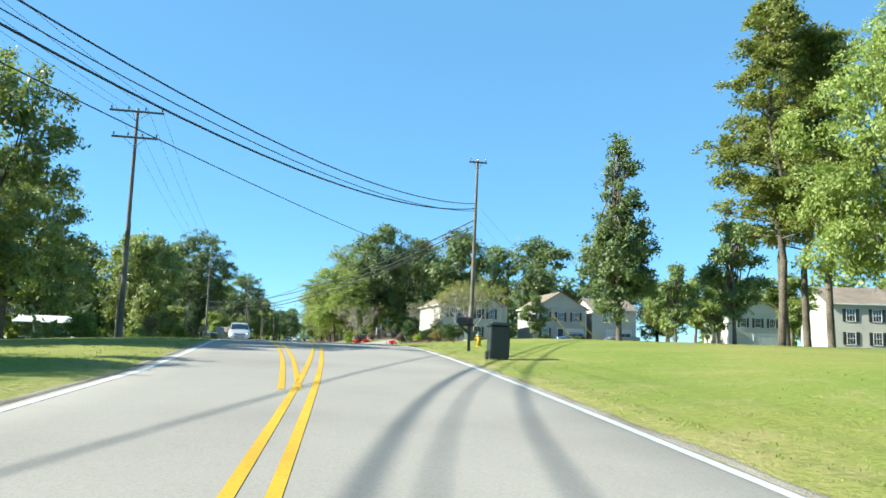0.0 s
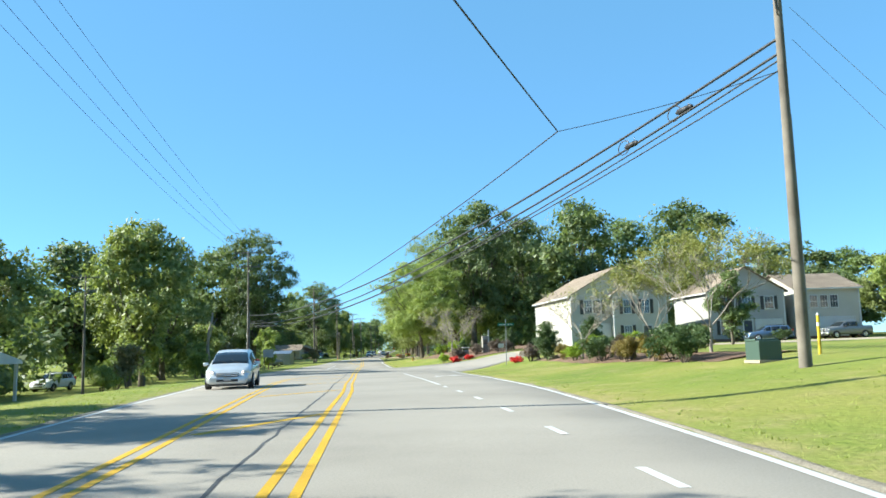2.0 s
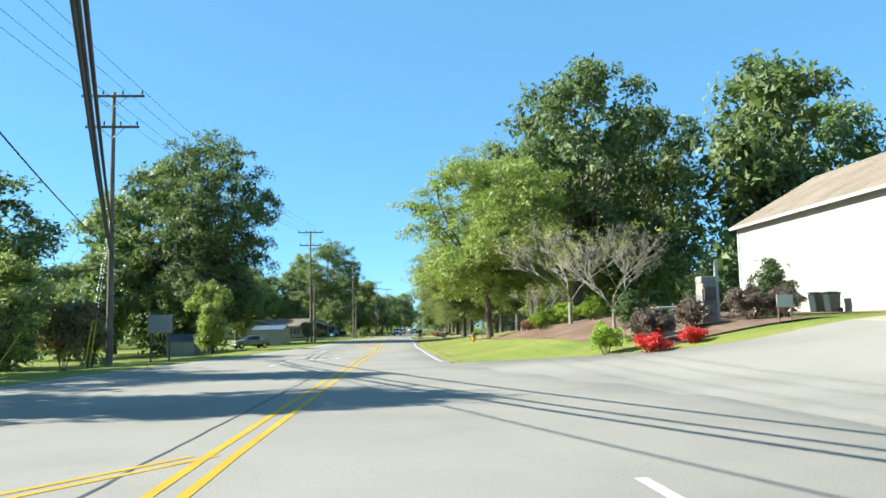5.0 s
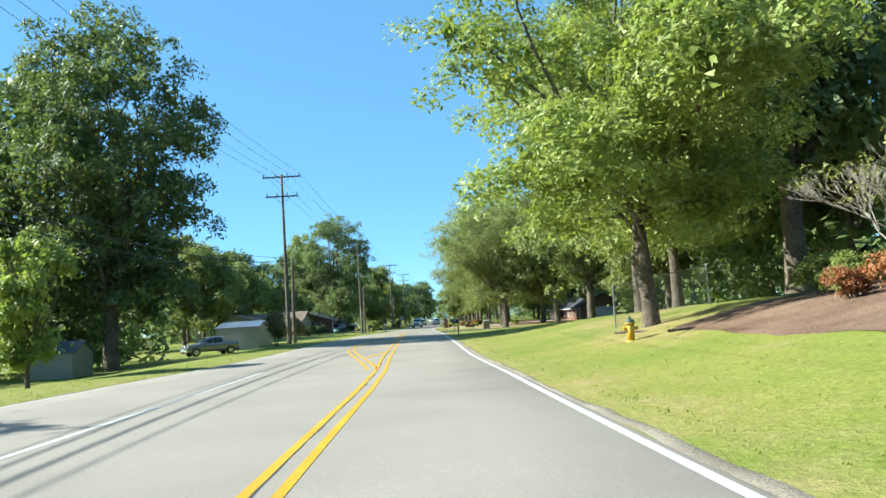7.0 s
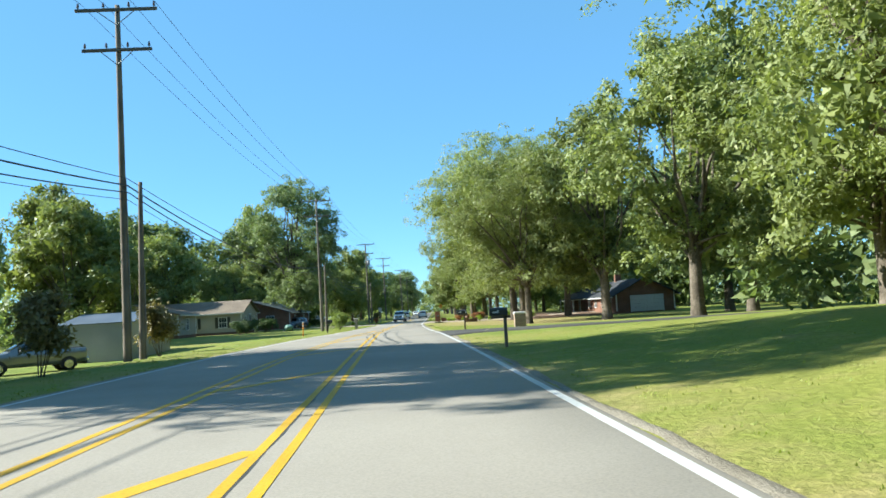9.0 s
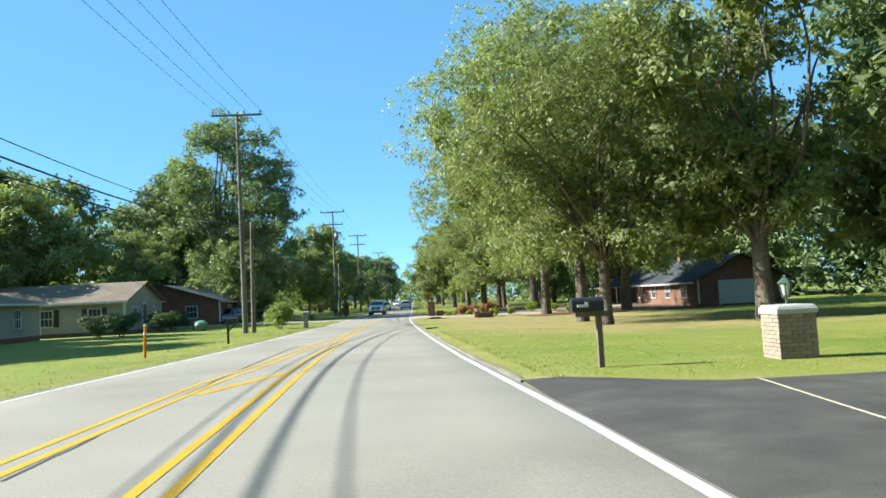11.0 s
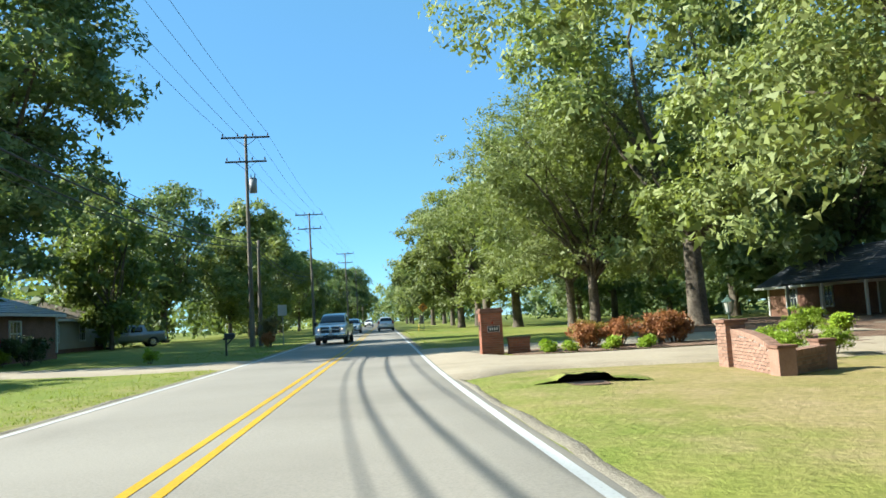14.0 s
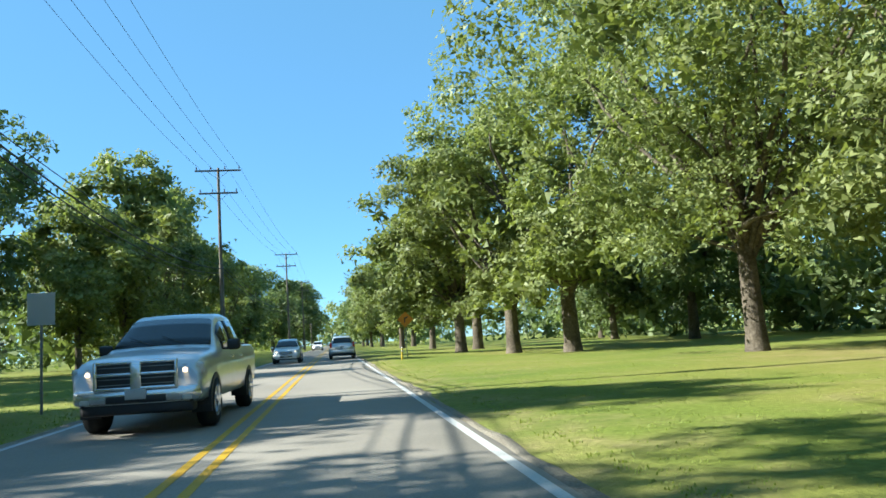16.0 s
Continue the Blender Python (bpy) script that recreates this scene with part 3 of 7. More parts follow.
def limb(bm, a, b, r0, r1, rng, bow=0.12, n=5, sides=7):
    a, b = Vector(a), Vector(b)
    ln = (b - a).length
    pts, rad = [], []
    off = Vector((rng.uniform(-1, 1), rng.uniform(-1, 1), rng.uniform(-0.2, 0.8))) * ln * bow
    for k in range(n + 1):
        f = k / n
        pts.append(a.lerp(b, f) + off * math.sin(f * math.pi) + Vector((rng.uniform(-1, 1), rng.uniform(-1, 1), 0)) * ln * 0.015)
        rad.append(r0 + (r1 - r0) * f)
    tube(bm, pts, rad, sides)
    return pts


def make_tree(label, seed, h, r, clear, count, leaf, mat, trunk_r=0.32, lobes_n=26, bark=None, category="tree", shape="round", flat=0.1, full=False):
    """A broad tree: a flared trunk, limbs to each lobe of the crown, and the leaves. Stands at the origin."""
    rng = random.Random(seed)
    bark = bark or M_BARK
    mid = (clear + h) / 2
    half = (h - clear) / 2
    lobes = []
    for k in range(lobes_n):
        u = -0.95 + 1.9 * ((k * 0.7548777 + rng.uniform(0, 0.15)) % 1.0) if shape != "spire" else rng.uniform(-1, 0.98)
        ang = k * 2.39996 + rng.uniform(-0.4, 0.4)
        if shape == "spire":
            wide = (0.08 + 0.92 * ((1 - u) / 2) ** 0.8) * min(1, (u + 1.2) * 1.6)
        elif shape == "wide":
            wide = math.sqrt(max(0.0, 1 - (abs(u) ** 5 if u < 0 else u**2))) * (0.96 if u < 0 else 1.0)
        else:
            wide = math.sqrt(max(0.0, 1 - u * u))
        rad = r * wide * ((rng.uniform(0.6, 0.72) if full else rng.uniform(0.5, 0.9)) if k % 4 else rng.uniform(0.1, 0.5))
        lr = r * (rng.uniform(0.27, 0.36) if full else rng.uniform(0.15, 0.31)) * (0.85 if u > 0.7 else 1.0) * (max(0.45, wide) if shape == "spire" else 1.0)
        lobes.append(((math.cos(ang) * rad, math.sin(ang) * rad, mid + u * (half - lr * 0.6)), lr))
    lobes.append(((0, 0, h - r * 0.34), r * (0.12 if shape == "spire" else 0.33)))
    if shape != "spire":
        for k in range(4):
            lobes.append(((rng.uniform(-0.12, 0.12) * r, rng.uniform(-0.12, 0.12) * r, clear + (h - clear) * (0.3 + 0.15 * k)), r * (0.36 if full else 0.2)))
    root = thing("tree" if category == "tree" else category, Matrix.Identity(4), label, category)
    bm = bmesh.new()
    bend = Vector((rng.uniform(-0.25, 0.25), rng.uniform(-0.25, 0.25), 0))
    fork = clear + (h - clear) * (0.22 if shape != "spire" else 0.75)
    pts = [Vector((0, 0, -0.25)), Vector((0, 0, 0.15)), Vector((0, 0, 0.7))] + [bend * (f * 0.9) + Vector((0, 0, 0.7 + (fork - 0.7) * f)) for f in (0.25, 0.5, 0.75, 1.0)]
    tube(bm, pts, [trunk_r * 1.4, trunk_r * 1.25, trunk_r * 1.08, trunk_r, trunk_r * 0.92, trunk_r * 0.85, trunk_r * 0.75], 12)
    for (c, lr) in lobes[:: 2 if lobes_n > 30 else 1]:
        z0 = rng.uniform(0.55, 1.0) * fork
        f = z0 / fork
        start = bend * max(0, f * 0.9) + Vector((0, 0, z0))
        limb(bm, start, Vector(c), trunk_r * 0.36, 0.035, rng)
    part("trunk", bm, bark, root, "", True)
    me = crown_mesh("crown", seed, lobes, count, leaf, mat, flat)
    c = new("crown", me)
    c.parent = root
    return root


def put(src, s, l, size=1.0, turn=None, high=1.0, label=""):
    """A copy of a thing at a place of the plan."""
    p = spot(s, l, -0.03)
    a = (s * 37 + l * 61) % 360 if turn is None else turn
    ob = copy_thing(src, pose(p.x, p.y, p.z, 0, 0, a) @ Matrix.Diagonal((size, size, size * high, 1)))
    return tagged(ob, label)


def drop_model(ob):
    for o in (*ob.children_recursive, ob):
        bpy.data.objects.remove(o)


OAK = make_tree("large oak with a dense dark-green crown", 11, 20, 7.5, 1.6, 17000, 0.4, M_LEAF_DARK, 0.42, 64, None, "tree", "wide", 0.1, True)
OAK_NEAR = make_tree("broad roadside oak with spreading sunlit green crown", 29, 20.5, 11.3, 2.2, 100000, 0.168, M_LEAF, 0.37, 72, None, "tree", "wide")
OAK_FAR = make_tree("large oak with a dense dark-green crown", 12, 20, 7.5, 1.6, 10500, 0.57, M_LEAF_DARK, 0.42, 44, None, "tree", "wide", 0.1, True)
OAK_TALL = make_tree("very tall dense oak with a dark-green crown", 17, 26, 7.8, 2.0, 50000, 0.285, M_LEAF_DARK, 0.5, 64, None, "tree", "wide", 0.1, True)
OAK_LIGHT_FAR = make_tree("large roadside oak with sunlit mid-green crown", 23, 18, 8.0, 1.9, 15000, 0.38, M_LEAF, 0.42, 50, None, "tree", "wide")
OAK_LIGHT = make_tree("large roadside oak with sunlit mid-green crown", 23, 18, 8.0, 1.9, 30000, 0.275, M_LEAF, 0.42, 50, None, "tree", "wide")
PECAN = make_tree("tall spreading tree with yellow-green sprays", 31, 17, 8.0, 2.4, 76000, 0.178, M_LEAF_LIGHT, 0.24, 54, None, "tree", "wide", 0.15)
MAPLE = make_tree("rounded green maple in full leaf", 47, 13, 4.8, 0.9, 14000, 0.32, M_LEAF, 0.24, 40, full=True)
SPIRE = make_tree("narrow upright pear tree", 53, 11, 2.8, 0.9, 20000, 0.17, M_LEAF_DARK, 0.13, 90, None, "tree", "spire", 0.0, True)
SMALL = make_tree("small dark-green yard tree on the lawn", 59, 6.5, 1.7, 1.2, 9000, 0.18, M_LEAF_DARK, 0.09, 20, full=True)
TURNING = make_tree("small maple with leaves turning yellow", 61, 8, 2.9, 1.6, 10000, 0.23, M_LEAF_LIGHT, 0.14, 22, full=True)
SAPLING = make_tree("young tree with pale green leaves", 67, 7.5, 2.6, 0.6, 11000, 0.24, M_LEAF_LIGHT, 0.10, 22, full=True)

def plant(spots):
    """Trees along a stretch of the road: (model, metres along, metres to the right, size, stretch in height)."""
    for src, s, l, size, high in spots:
        put(OAK_FAR if src is OAK and (abs(l) > 28 or s > 410) else OAK_LIGHT_FAR if src is OAK_LIGHT and s > 340 else src, s, l, size, None, high)


# right side, from 31 to 185 m
plant([
    (PECAN, 33, 28.5, 0.85, 1.2), (SMALL, 36.5, 20.9, 1.0, 1.0), (SPIRE, 37, 14.7, 1.0, 1.0), (SMALL, 65, 33, 1.15, 1.0), (TURNING, 70, 38, 0.95, 0.9), (SMALL, 74, 43, 1.3, 0.9), (TURNING, 66, 46, 1.0, 0.9), (SMALL, 104, 33, 1.25, 0.85), (SMALL, 112, 66, 1.0, 1.0), (TURNING, 118, 62, 1.25, 1.0),
    (MAPLE, 128, 68, 0.9, 0.9), (OAK, 135, 86, 0.9, 0.75), (OAK, 141, 62, 0.9, 0.75), (OAK, 150, 50, 1.1, 1.0), (OAK, 152, 78, 0.9, 0.8), (PECAN, 152.3, 7.95, 1.05, 0.84),
    (OAK, 156, 34, 1.1, 1.08), (OAK, 160, 17, 1.15, 1.08), (OAK, 165, 44, 1.0, 1.1), (OAK_NEAR, 170, 15, 0.82, 1.12), (OAK, 172, 27, 1.15, 1.05), (OAK_NEAR, 185, 17.2, 1.1, 1.1),
])
# right side, from 190 to 331 m
plant([
    (OAK, 190, 32, 1.1, 1.1), (OAK_LIGHT, 198, 24, 1.0, 1.0), (OAK_LIGHT, 210, 19, 1.0, 1.05), (OAK, 216, 42, 1.1, 1.1), (OAK, 226, 30, 1.1, 1.1), (OAK_LIGHT, 233.6, 19.2, 1.05, 1.1),
    (OAK_NEAR, 239, 12.5, 0.9, 1.0), (OAK, 245, 36, 1.15, 1.1), (OAK_NEAR, 246.6, 13, 1.0, 1.08), (OAK_NEAR, 265.2, 14.2, 1.05, 1.05), (OAK_LIGHT, 265.6, 21.8, 1.05, 1.1), (OAK, 285, 43, 1.1, 1.1),
    (OAK_LIGHT, 289, 17, 1.2, 1.0), (OAK_NEAR, 296, 13.4, 0.88, 0.9), (OAK, 306, 42, 1.1, 1.1), (OAK_NEAR, 312, 16, 1.0, 0.95), (OAK, 320, 34, 1.1, 1.1), (OAK_LIGHT, 331, 14.8, 1.2, 0.88),
])
# right side, from 336 to 520 m
plant([
    (OAK_LIGHT, 336, 12.2, 1.1, 0.85), (OAK, 345, 30, 1.0, 1.0), (OAK_LIGHT, 346, 10.2, 1.05, 0.88), (OAK_LIGHT, 358, 13.9, 1.15, 0.88), (OAK_LIGHT, 378, 12, 0.9, 0.9), (OAK_LIGHT, 398, 10, 0.95, 0.9),
    (OAK, 420, 14, 1.0, 1.0), (OAK_LIGHT, 445, 10, 1.0, 0.95), (OAK, 462, 8.5, 0.8, 0.9), (OAK, 470, -9.5, 0.9, 0.9), (OAK, 480, 12, 1.0, 1.0), (OAK, 500, 8, 0.9, 0.9),
    (OAK, 515, -9, 0.9, 0.9), (OAK, 520, 10, 1.1, 1.0), (OAK, 300, 33, 1.0, 1.0), (OAK, 330, 45, 1.0, 1.0), (OAK, 352, 40, 1.0, 0.9), (OAK, 366, 31, 0.9, 0.9), (OAK, 384, 36, 0.9, 0.9), (OAK, 282, 56, 1.1, 1.0),
])
# left side, from 30 to 222 m
plant([
    (OAK, 30, -26, 0.9, 0.8), (OAK_LIGHT, 16, -24, 0.75, 0.95), (OAK_LIGHT, 32, -20.5, 0.8, 1.05), (OAK_LIGHT, 42, -19.5, 0.8, 1.1), (OAK_LIGHT, 54, -21, 0.7, 1.0), (MAPLE, 60, -27, 1.0, 1.0), (MAPLE, 96, -30, 1.0, 1.0),
    (MAPLE, 109, -21, 1.05, 1.1), (MAPLE, 119, -25, 1.15, 1.1), (OAK, 128, -34, 0.9, 0.9), (MAPLE, 131, -20, 0.7, 0.7), (OAK, 140, -27, 0.85, 0.85), (MAPLE, 153, -31, 0.95, 0.8),
    (SAPLING, 158.5, -15.8, 0.82, 1.05), (OAK, 177, -33, 0.72, 0.8), (OAK_TALL, 181, -21.6, 1.0, 1.03), (OAK, 187, -29, 1.05, 1.1), (OAK, 190, -36, 1.0, 1.0), (MAPLE, 222, -36, 1.0, 1.0),
])
# left side, from 232 to 332 m
plant([
    (MAPLE, 232, -30, 1.05, 1.0), (MAPLE, 236, -34, 1.1, 1.1), (MAPLE, 242, -31, 1.0, 0.9), (MAPLE, 250, -38, 1.1, 1.1), (MAPLE, 262, -36, 0.95, 0.9), (MAPLE, 268, -34, 1.1, 1.0),
    (MAPLE, 268, -40, 1.1, 1.1), (OAK_LIGHT, 272.5, -26, 0.65, 0.85), (OAK, 275, -43, 1.0, 0.95), (OAK_TALL, 285.8, -18.8, 1.1, 0.88), (OAK, 292, -43, 1.0, 0.95), (OAK, 294, -29, 0.9, 1.0),
    (MAPLE, 301, -29, 1.25, 1.4), (OAK, 306, -38, 0.95, 0.9), (MAPLE, 311, -39, 0.9, 0.8), (SAPLING, 312.0, -21.3, 1.5, 1.0), (MAPLE, 322, -27, 1.25, 1.05), (OAK, 336, -24, 0.9, 1.0),
])
# left side, from 342 to 540 m
plant([
    (MAPLE, 342, -18, 1.0, 0.95), (MAPLE, 350, -17, 1.3, 1.05), (OAK, 361, -18, 0.85, 0.9), (MAPLE, 372, -17, 1.35, 1.1), (MAPLE, 386, -18, 1.2, 1.0), (MAPLE, 402, -16.5, 1.2, 1.0),
    (OAK, 418, -15, 0.9, 0.85), (OAK, 450, -13, 0.95, 0.9), (OAK, 490, -12, 1.0, 0.9), (OAK, 540, -10, 1.1, 1.0),
])


def make_pine(seed, h):
    """A tall pine: a bare trunk, then level boughs that each carry flat plates of needles, with gaps between."""
    rng = random.Random(seed)
    root = thing("pine_tree", Matrix.Identity(4), "tall loblolly pine with a bare trunk and open crown", "pine tree")
    bm = bmesh.new()
    pts = [Vector((rng.uniform(-0.12, 0.12) * k, rng.uniform(-0.12, 0.12) * k, h * k / 8 - 0.2)) for k in range(9)]
    tube(bm, pts, [0.25 * (1 - 0.10 * k) for k in range(9)], 10)
    lobes = []
    for k in range(34):
        f = 0.32 + 0.66 * (k + rng.uniform(0, 0.8)) / 34
        ang = k * 2.4 + rng.uniform(-0.5, 0.5)
        reach = (1.16 - f) * 5.6 * rng.uniform(0.45, 1.0)
        stem = pts[min(8, int(f * 8))]
        tip = Vector((stem.x + math.cos(ang) * reach, stem.y + math.sin(ang) * reach, h * f + 0.25))
        limb(bm, Vector((stem.x, stem.y, h * f - 0.35)), tip, 0.06, 0.015, rng, 0.06, 4, 5)
        for g in (0.55, 0.85, 1.1):
            c = Vector((stem.x, stem.y, h * f - 0.2)).lerp(tip, g)
            lobes.append(((c.x + rng.uniform(-0.5, 0.5), c.y + rng.uniform(-0.5, 0.5), c.z + rng.uniform(-0.1, 0.35)), rng.uniform(0.65, 1.2)))
    lobes.append(((pts[-1].x, pts[-1].y, h), 0.8))
    part("trunk", bm, M_BARK, root, "", True)
    c = new("crown", crown_mesh("crown", seed, lobes, 30000, 0.2, M_NEEDLE, 0.7, 0.6, 0.0, 0.0))
    c.parent = root
    return root


PINE = make_pine(5, 21)
for s, l, k in ((40.8, 26.6, 1.0), (43, 28.5, 1.08), (41.5, 30.5, 0.95), (47, 33, 1.05), (38, 34, 1.0)):
    put(PINE, s, l, k)

for model in (OAK, OAK_TALL, OAK_LIGHT_FAR, OAK_FAR, OAK_NEAR, OAK_LIGHT, PECAN, MAPLE, SPIRE, SMALL, TURNING, SAPLING, PINE):
    drop_model(model)

# ---- shrubs ----

def make_shrub(name, label, seed, r, h, count, leaf, mat, dense=9, square=False):
    """A shrub: short stems and leaf sprays on a rounded or clipped form."""
    rng = random.Random(seed)
    root = thing(name, Matrix.Identity(4), label, name.replace("_", " "))
    lobes = []
    for k in range(dense):
        a = k * 2.4
        d = r * (0.62 if square else 0.5) * math.sqrt((k + 0.3) / dense)
        z = h * (0.32 + 0.36 * ((k * 0.618) % 1.0))
        if square:
            lobes.append((((k % 3 - 1) * r * 0.58, (k // 3 % 3 - 1) * r * 0.58, h * (0.34 if (k + k // 3) % 2 else 0.64)), r * 0.42))
        else:
            lobes.append(((math.cos(a) * d, math.sin(a) * d, z), min(r * 0.55, h * 0.36) * rng.uniform(0.85, 1.1)))
    lobes.append(((0, 0, h * 0.62), min(r * 0.6, h * 0.4)))
    bm = bmesh.new()
    for k in range(6):
        a = k * 1.05
        limb(bm, (0.08 * math.cos(a), 0.08 * math.sin(a), -0.05), (math.cos(a) * r * 0.45, math.sin(a) * r * 0.45, h * 0.6), 0.03, 0.008, rng, 0.1, 3, 5)
    part("stem", bm, M_BARK, root)
    c = new("foliage", crown_mesh("foliage", seed, lobes, count, leaf, mat, 0.0, 0.2))
    c.parent = root
    return root


def make_cone_shrub(name, label, seed, r, h, count, leaf, mat):
    root = thing(name, Matrix.Identity(4), label, name.replace("_", " "))
    rng = random.Random(seed)
    lobes = []
    for k in range(16):
        f = k / 15
        rad = r * (0.6 + 0.3 * math.sin(min(1, f * 2.2) * math.pi * 0.5)) * (1 - f**2.6 * 0.75)
        a = k * 2.4
        lobes.append(((math.cos(a) * rad * 0.35, math.sin(a) * rad * 0.35, h * (0.12 + 0.78 * f)), rad * 0.75))
    bm = bmesh.new()
    limb(bm, (0, 0, -0.05), (0, 0, h * 0.8), 0.06, 0.02, rng, 0.02, 4, 6)
    part("stem", bm, M_BARK, root)
    c = new("foliage", crown_mesh("foliage", seed, lobes, count, leaf, mat))
    c.parent = root
    return root


HOLLY = make_cone_shrub("holly_shrub", "clipped cone-shaped dark-green holly shrub", 71, 1.2, 3.1, 14000, 0.085, M_HOLLY)
LIME = make_shrub("shrub", "round bright lime-green garden shrub", 73, 0.95, 1.4, 7500, 0.065, M_LIME, 16)
DARKBUSH = make_shrub("shrub", "clipped dark-green hedge shrub on mulch", 79, 1.0, 1.4, 8000, 0.065, M_HOLLY, 18, True)
PURPLE = make_shrub("shrub", "round purple-brown barberry shrub", 83, 0.95, 1.15, 9000, 0.06, leaf_material("barberry_leaf", (0.0408, 0.0306, 0.0238), (0.116, 0.085, 0.068), (0.184, 0.136, 0.109), 0.25))
BROWNBUSH = make_shrub("shrub", "loose brownish-green autumn shrub", 89, 1.0, 1.3, 6000, 0.07, M_LEAF_AUTUMN, 14)
REDFLOWERS = make_shrub("flower_bed", "mound of red flowering plants", 97, 0.95, 0.6, 2800, 0.07, M_REDLEAF, 12)
RUSSET = make_shrub("shrub", "russet-orange leaved garden shrub", 101, 0.75, 0.95, 3000, 0.075, M_RUSSET)
TUFT = make_shrub("garden_plant", "bright green strappy garden plant", 103, 0.4, 0.5, 1400, 0.075, M_LIME, 6)
ROADBUSH = make_shrub("shrub", "loose yellow-green roadside shrub", 107, 1.15, 2.1, 8000, 0.11, M_LEAF_LIGHT, 16)
TALLSHRUB = make_shrub("tall_shrub", "tall reddish-green crape myrtle shrub", 109, 1.3, 4.3, 3600, 0.22, leaf_material("myrtle_leaf", (0.0748, 0.068, 0.0306), (0.17, 0.143, 0.0612), (0.252, 0.19, 0.102)), 14)

def set_out(spots):
    """Shrubs and garden plants: (model, metres along, metres to the right, size)."""
    for src, s, l, k in spots:
        put(src, s, l, k)


# from 58.0 to 117.4 m
set_out([
    (ROADBUSH, 58.0, -17.0, 1.0), (DARKBUSH, 67.5, 12.2, 1.1), (DARKBUSH, 69.6, 12.6, 1.15), (BROWNBUSH, 71.2, 12.4, 1.0), (PURPLE, 76.5, 12.6, 1.1), (DARKBUSH, 80.5, 12.6, 1.0), (BROWNBUSH, 88.8, 12.8, 0.9), (ROADBUSH, 70.0, -20.0, 1.0), (BROWNBUSH, 72.5, 14.8, 1.1), (BROWNBUSH, 74.5, 12.2, 1.0),
    (DARKBUSH, 78.5, 12.2, 1.0), (LIME, 82.5, 15.4, 0.95), (LIME, 85.0, 12.4, 0.85), (LIME, 87.5, 14.7, 1.0), (BROWNBUSH, 90.0, 15.5, 1.0), (ROADBUSH, 92.0, -19.0, 0.9),
    (HOLLY, 92.8, 16.0, 0.98), (HOLLY, 93.2, 12.6, 1.05), (TALLSHRUB, 96.0, -18.5, 0.9), (PURPLE, 96.8, 12.2, 1.15), (REDFLOWERS, 98.6, 11.4, 0.9), (ROADBUSH, 100.0, -20.5, 1.3),
    (DARKBUSH, 112.0, 37.5, 1.0), (ROADBUSH, 113.0, -17.0, 1.2), (DARKBUSH, 115.0, 44.5, 0.9), (REDFLOWERS, 115.4, 8.5, 1.0), (REDFLOWERS, 115.8, 10.0, 0.8), (PURPLE, 117.4, 9.2, 1.1),
])
# from 117.6 to 255.0 m
set_out([
    (LIME, 117.6, 7.6, 0.8), (PURPLE, 118.4, 14.6, 1.0), (PURPLE, 119.0, 13.6, 1.1), (PURPLE, 119.2, 11.4, 1.0), (ROADBUSH, 119.5, -17.5, 0.9), (DARKBUSH, 119.8, 24.5, 0.5),
    (HOLLY, 121.0, 15.6, 0.85), (HOLLY, 121.8, 12.9, 0.75), (HOLLY, 124.0, 10.6, 0.6), (LIME, 134.6, 11.8, 1.0), (TALLSHRUB, 136.0, -18.5, 1.1), (LIME, 137.0, 9.3, 1.0),
    (LIME, 139.0, 11.4, 1.0), (TALLSHRUB, 141.0, -19.0, 1.2), (RUSSET, 142.3, 10.1, 0.9), (RUSSET, 143.4, 9.7, 0.8), (ROADBUSH, 144.4, 10.3, 0.5), (ROADBUSH, 146.4, 10.6, 0.55),
    (BROWNBUSH, 150.0, 13.0, 1.0), (TALLSHRUB, 185.3, -10.9, 0.72), (TALLSHRUB, 198.5, -11.6, 0.7), (DARKBUSH, 245.0, -18.2, 1.1), (DARKBUSH, 250.0, -18.6, 1.2), (ROADBUSH, 255.0, -8.5, 1.0),
])
# from 257.5 to 301.5 m
set_out([
    (DARKBUSH, 257.5, -18.2, 1.2), (DARKBUSH, 262.0, -18.6, 1.3), (LIME, 267.0, 9.6, 0.62), (LIME, 267.6, 11.2, 0.55), (LIME, 268.0, 17.0, 0.7), (TUFT, 273.8, 5.5, 0.65),
    (TUFT, 273.7, 6.2, 0.8), (TUFT, 274.2, 5.6, 0.9), (TUFT, 273.8, 7.6, 0.95), (TUFT, 273.7, 8.7, 0.9), (TUFT, 274.2, 12.0, 0.8), (LIME, 274.2, 14.2, 0.8), (RUSSET, 275.0, 7.1, 0.95),
    (RUSSET, 275.3, 9.6, 1.2), (RUSSET, 275.0, 8.2, 1.05), (RUSSET, 275.6, 10.4, 1.15), (BROWNBUSH, 275.9, 7.4, 0.8), (TUFT, 276.5, 17.0, 1.4), (TUFT, 281.0, 31.0, 1.6), (LIME, 283.5, -9.8, 0.5),
    (LIME, 286.5, -17.4, 0.6), (DARKBUSH, 287.0, -16.5, 1.0), (TUFT, 288.0, 35.0, 1.8), (RUSSET, 300.6, -7.3, 1.0), (TALLSHRUB, 301.5, -7.4, 0.55),
])
for model in (HOLLY, LIME, DARKBUSH, PURPLE, BROWNBUSH, REDFLOWERS, RUSSET, TUFT, ROADBUSH, TALLSHRUB):
    drop_model(model)


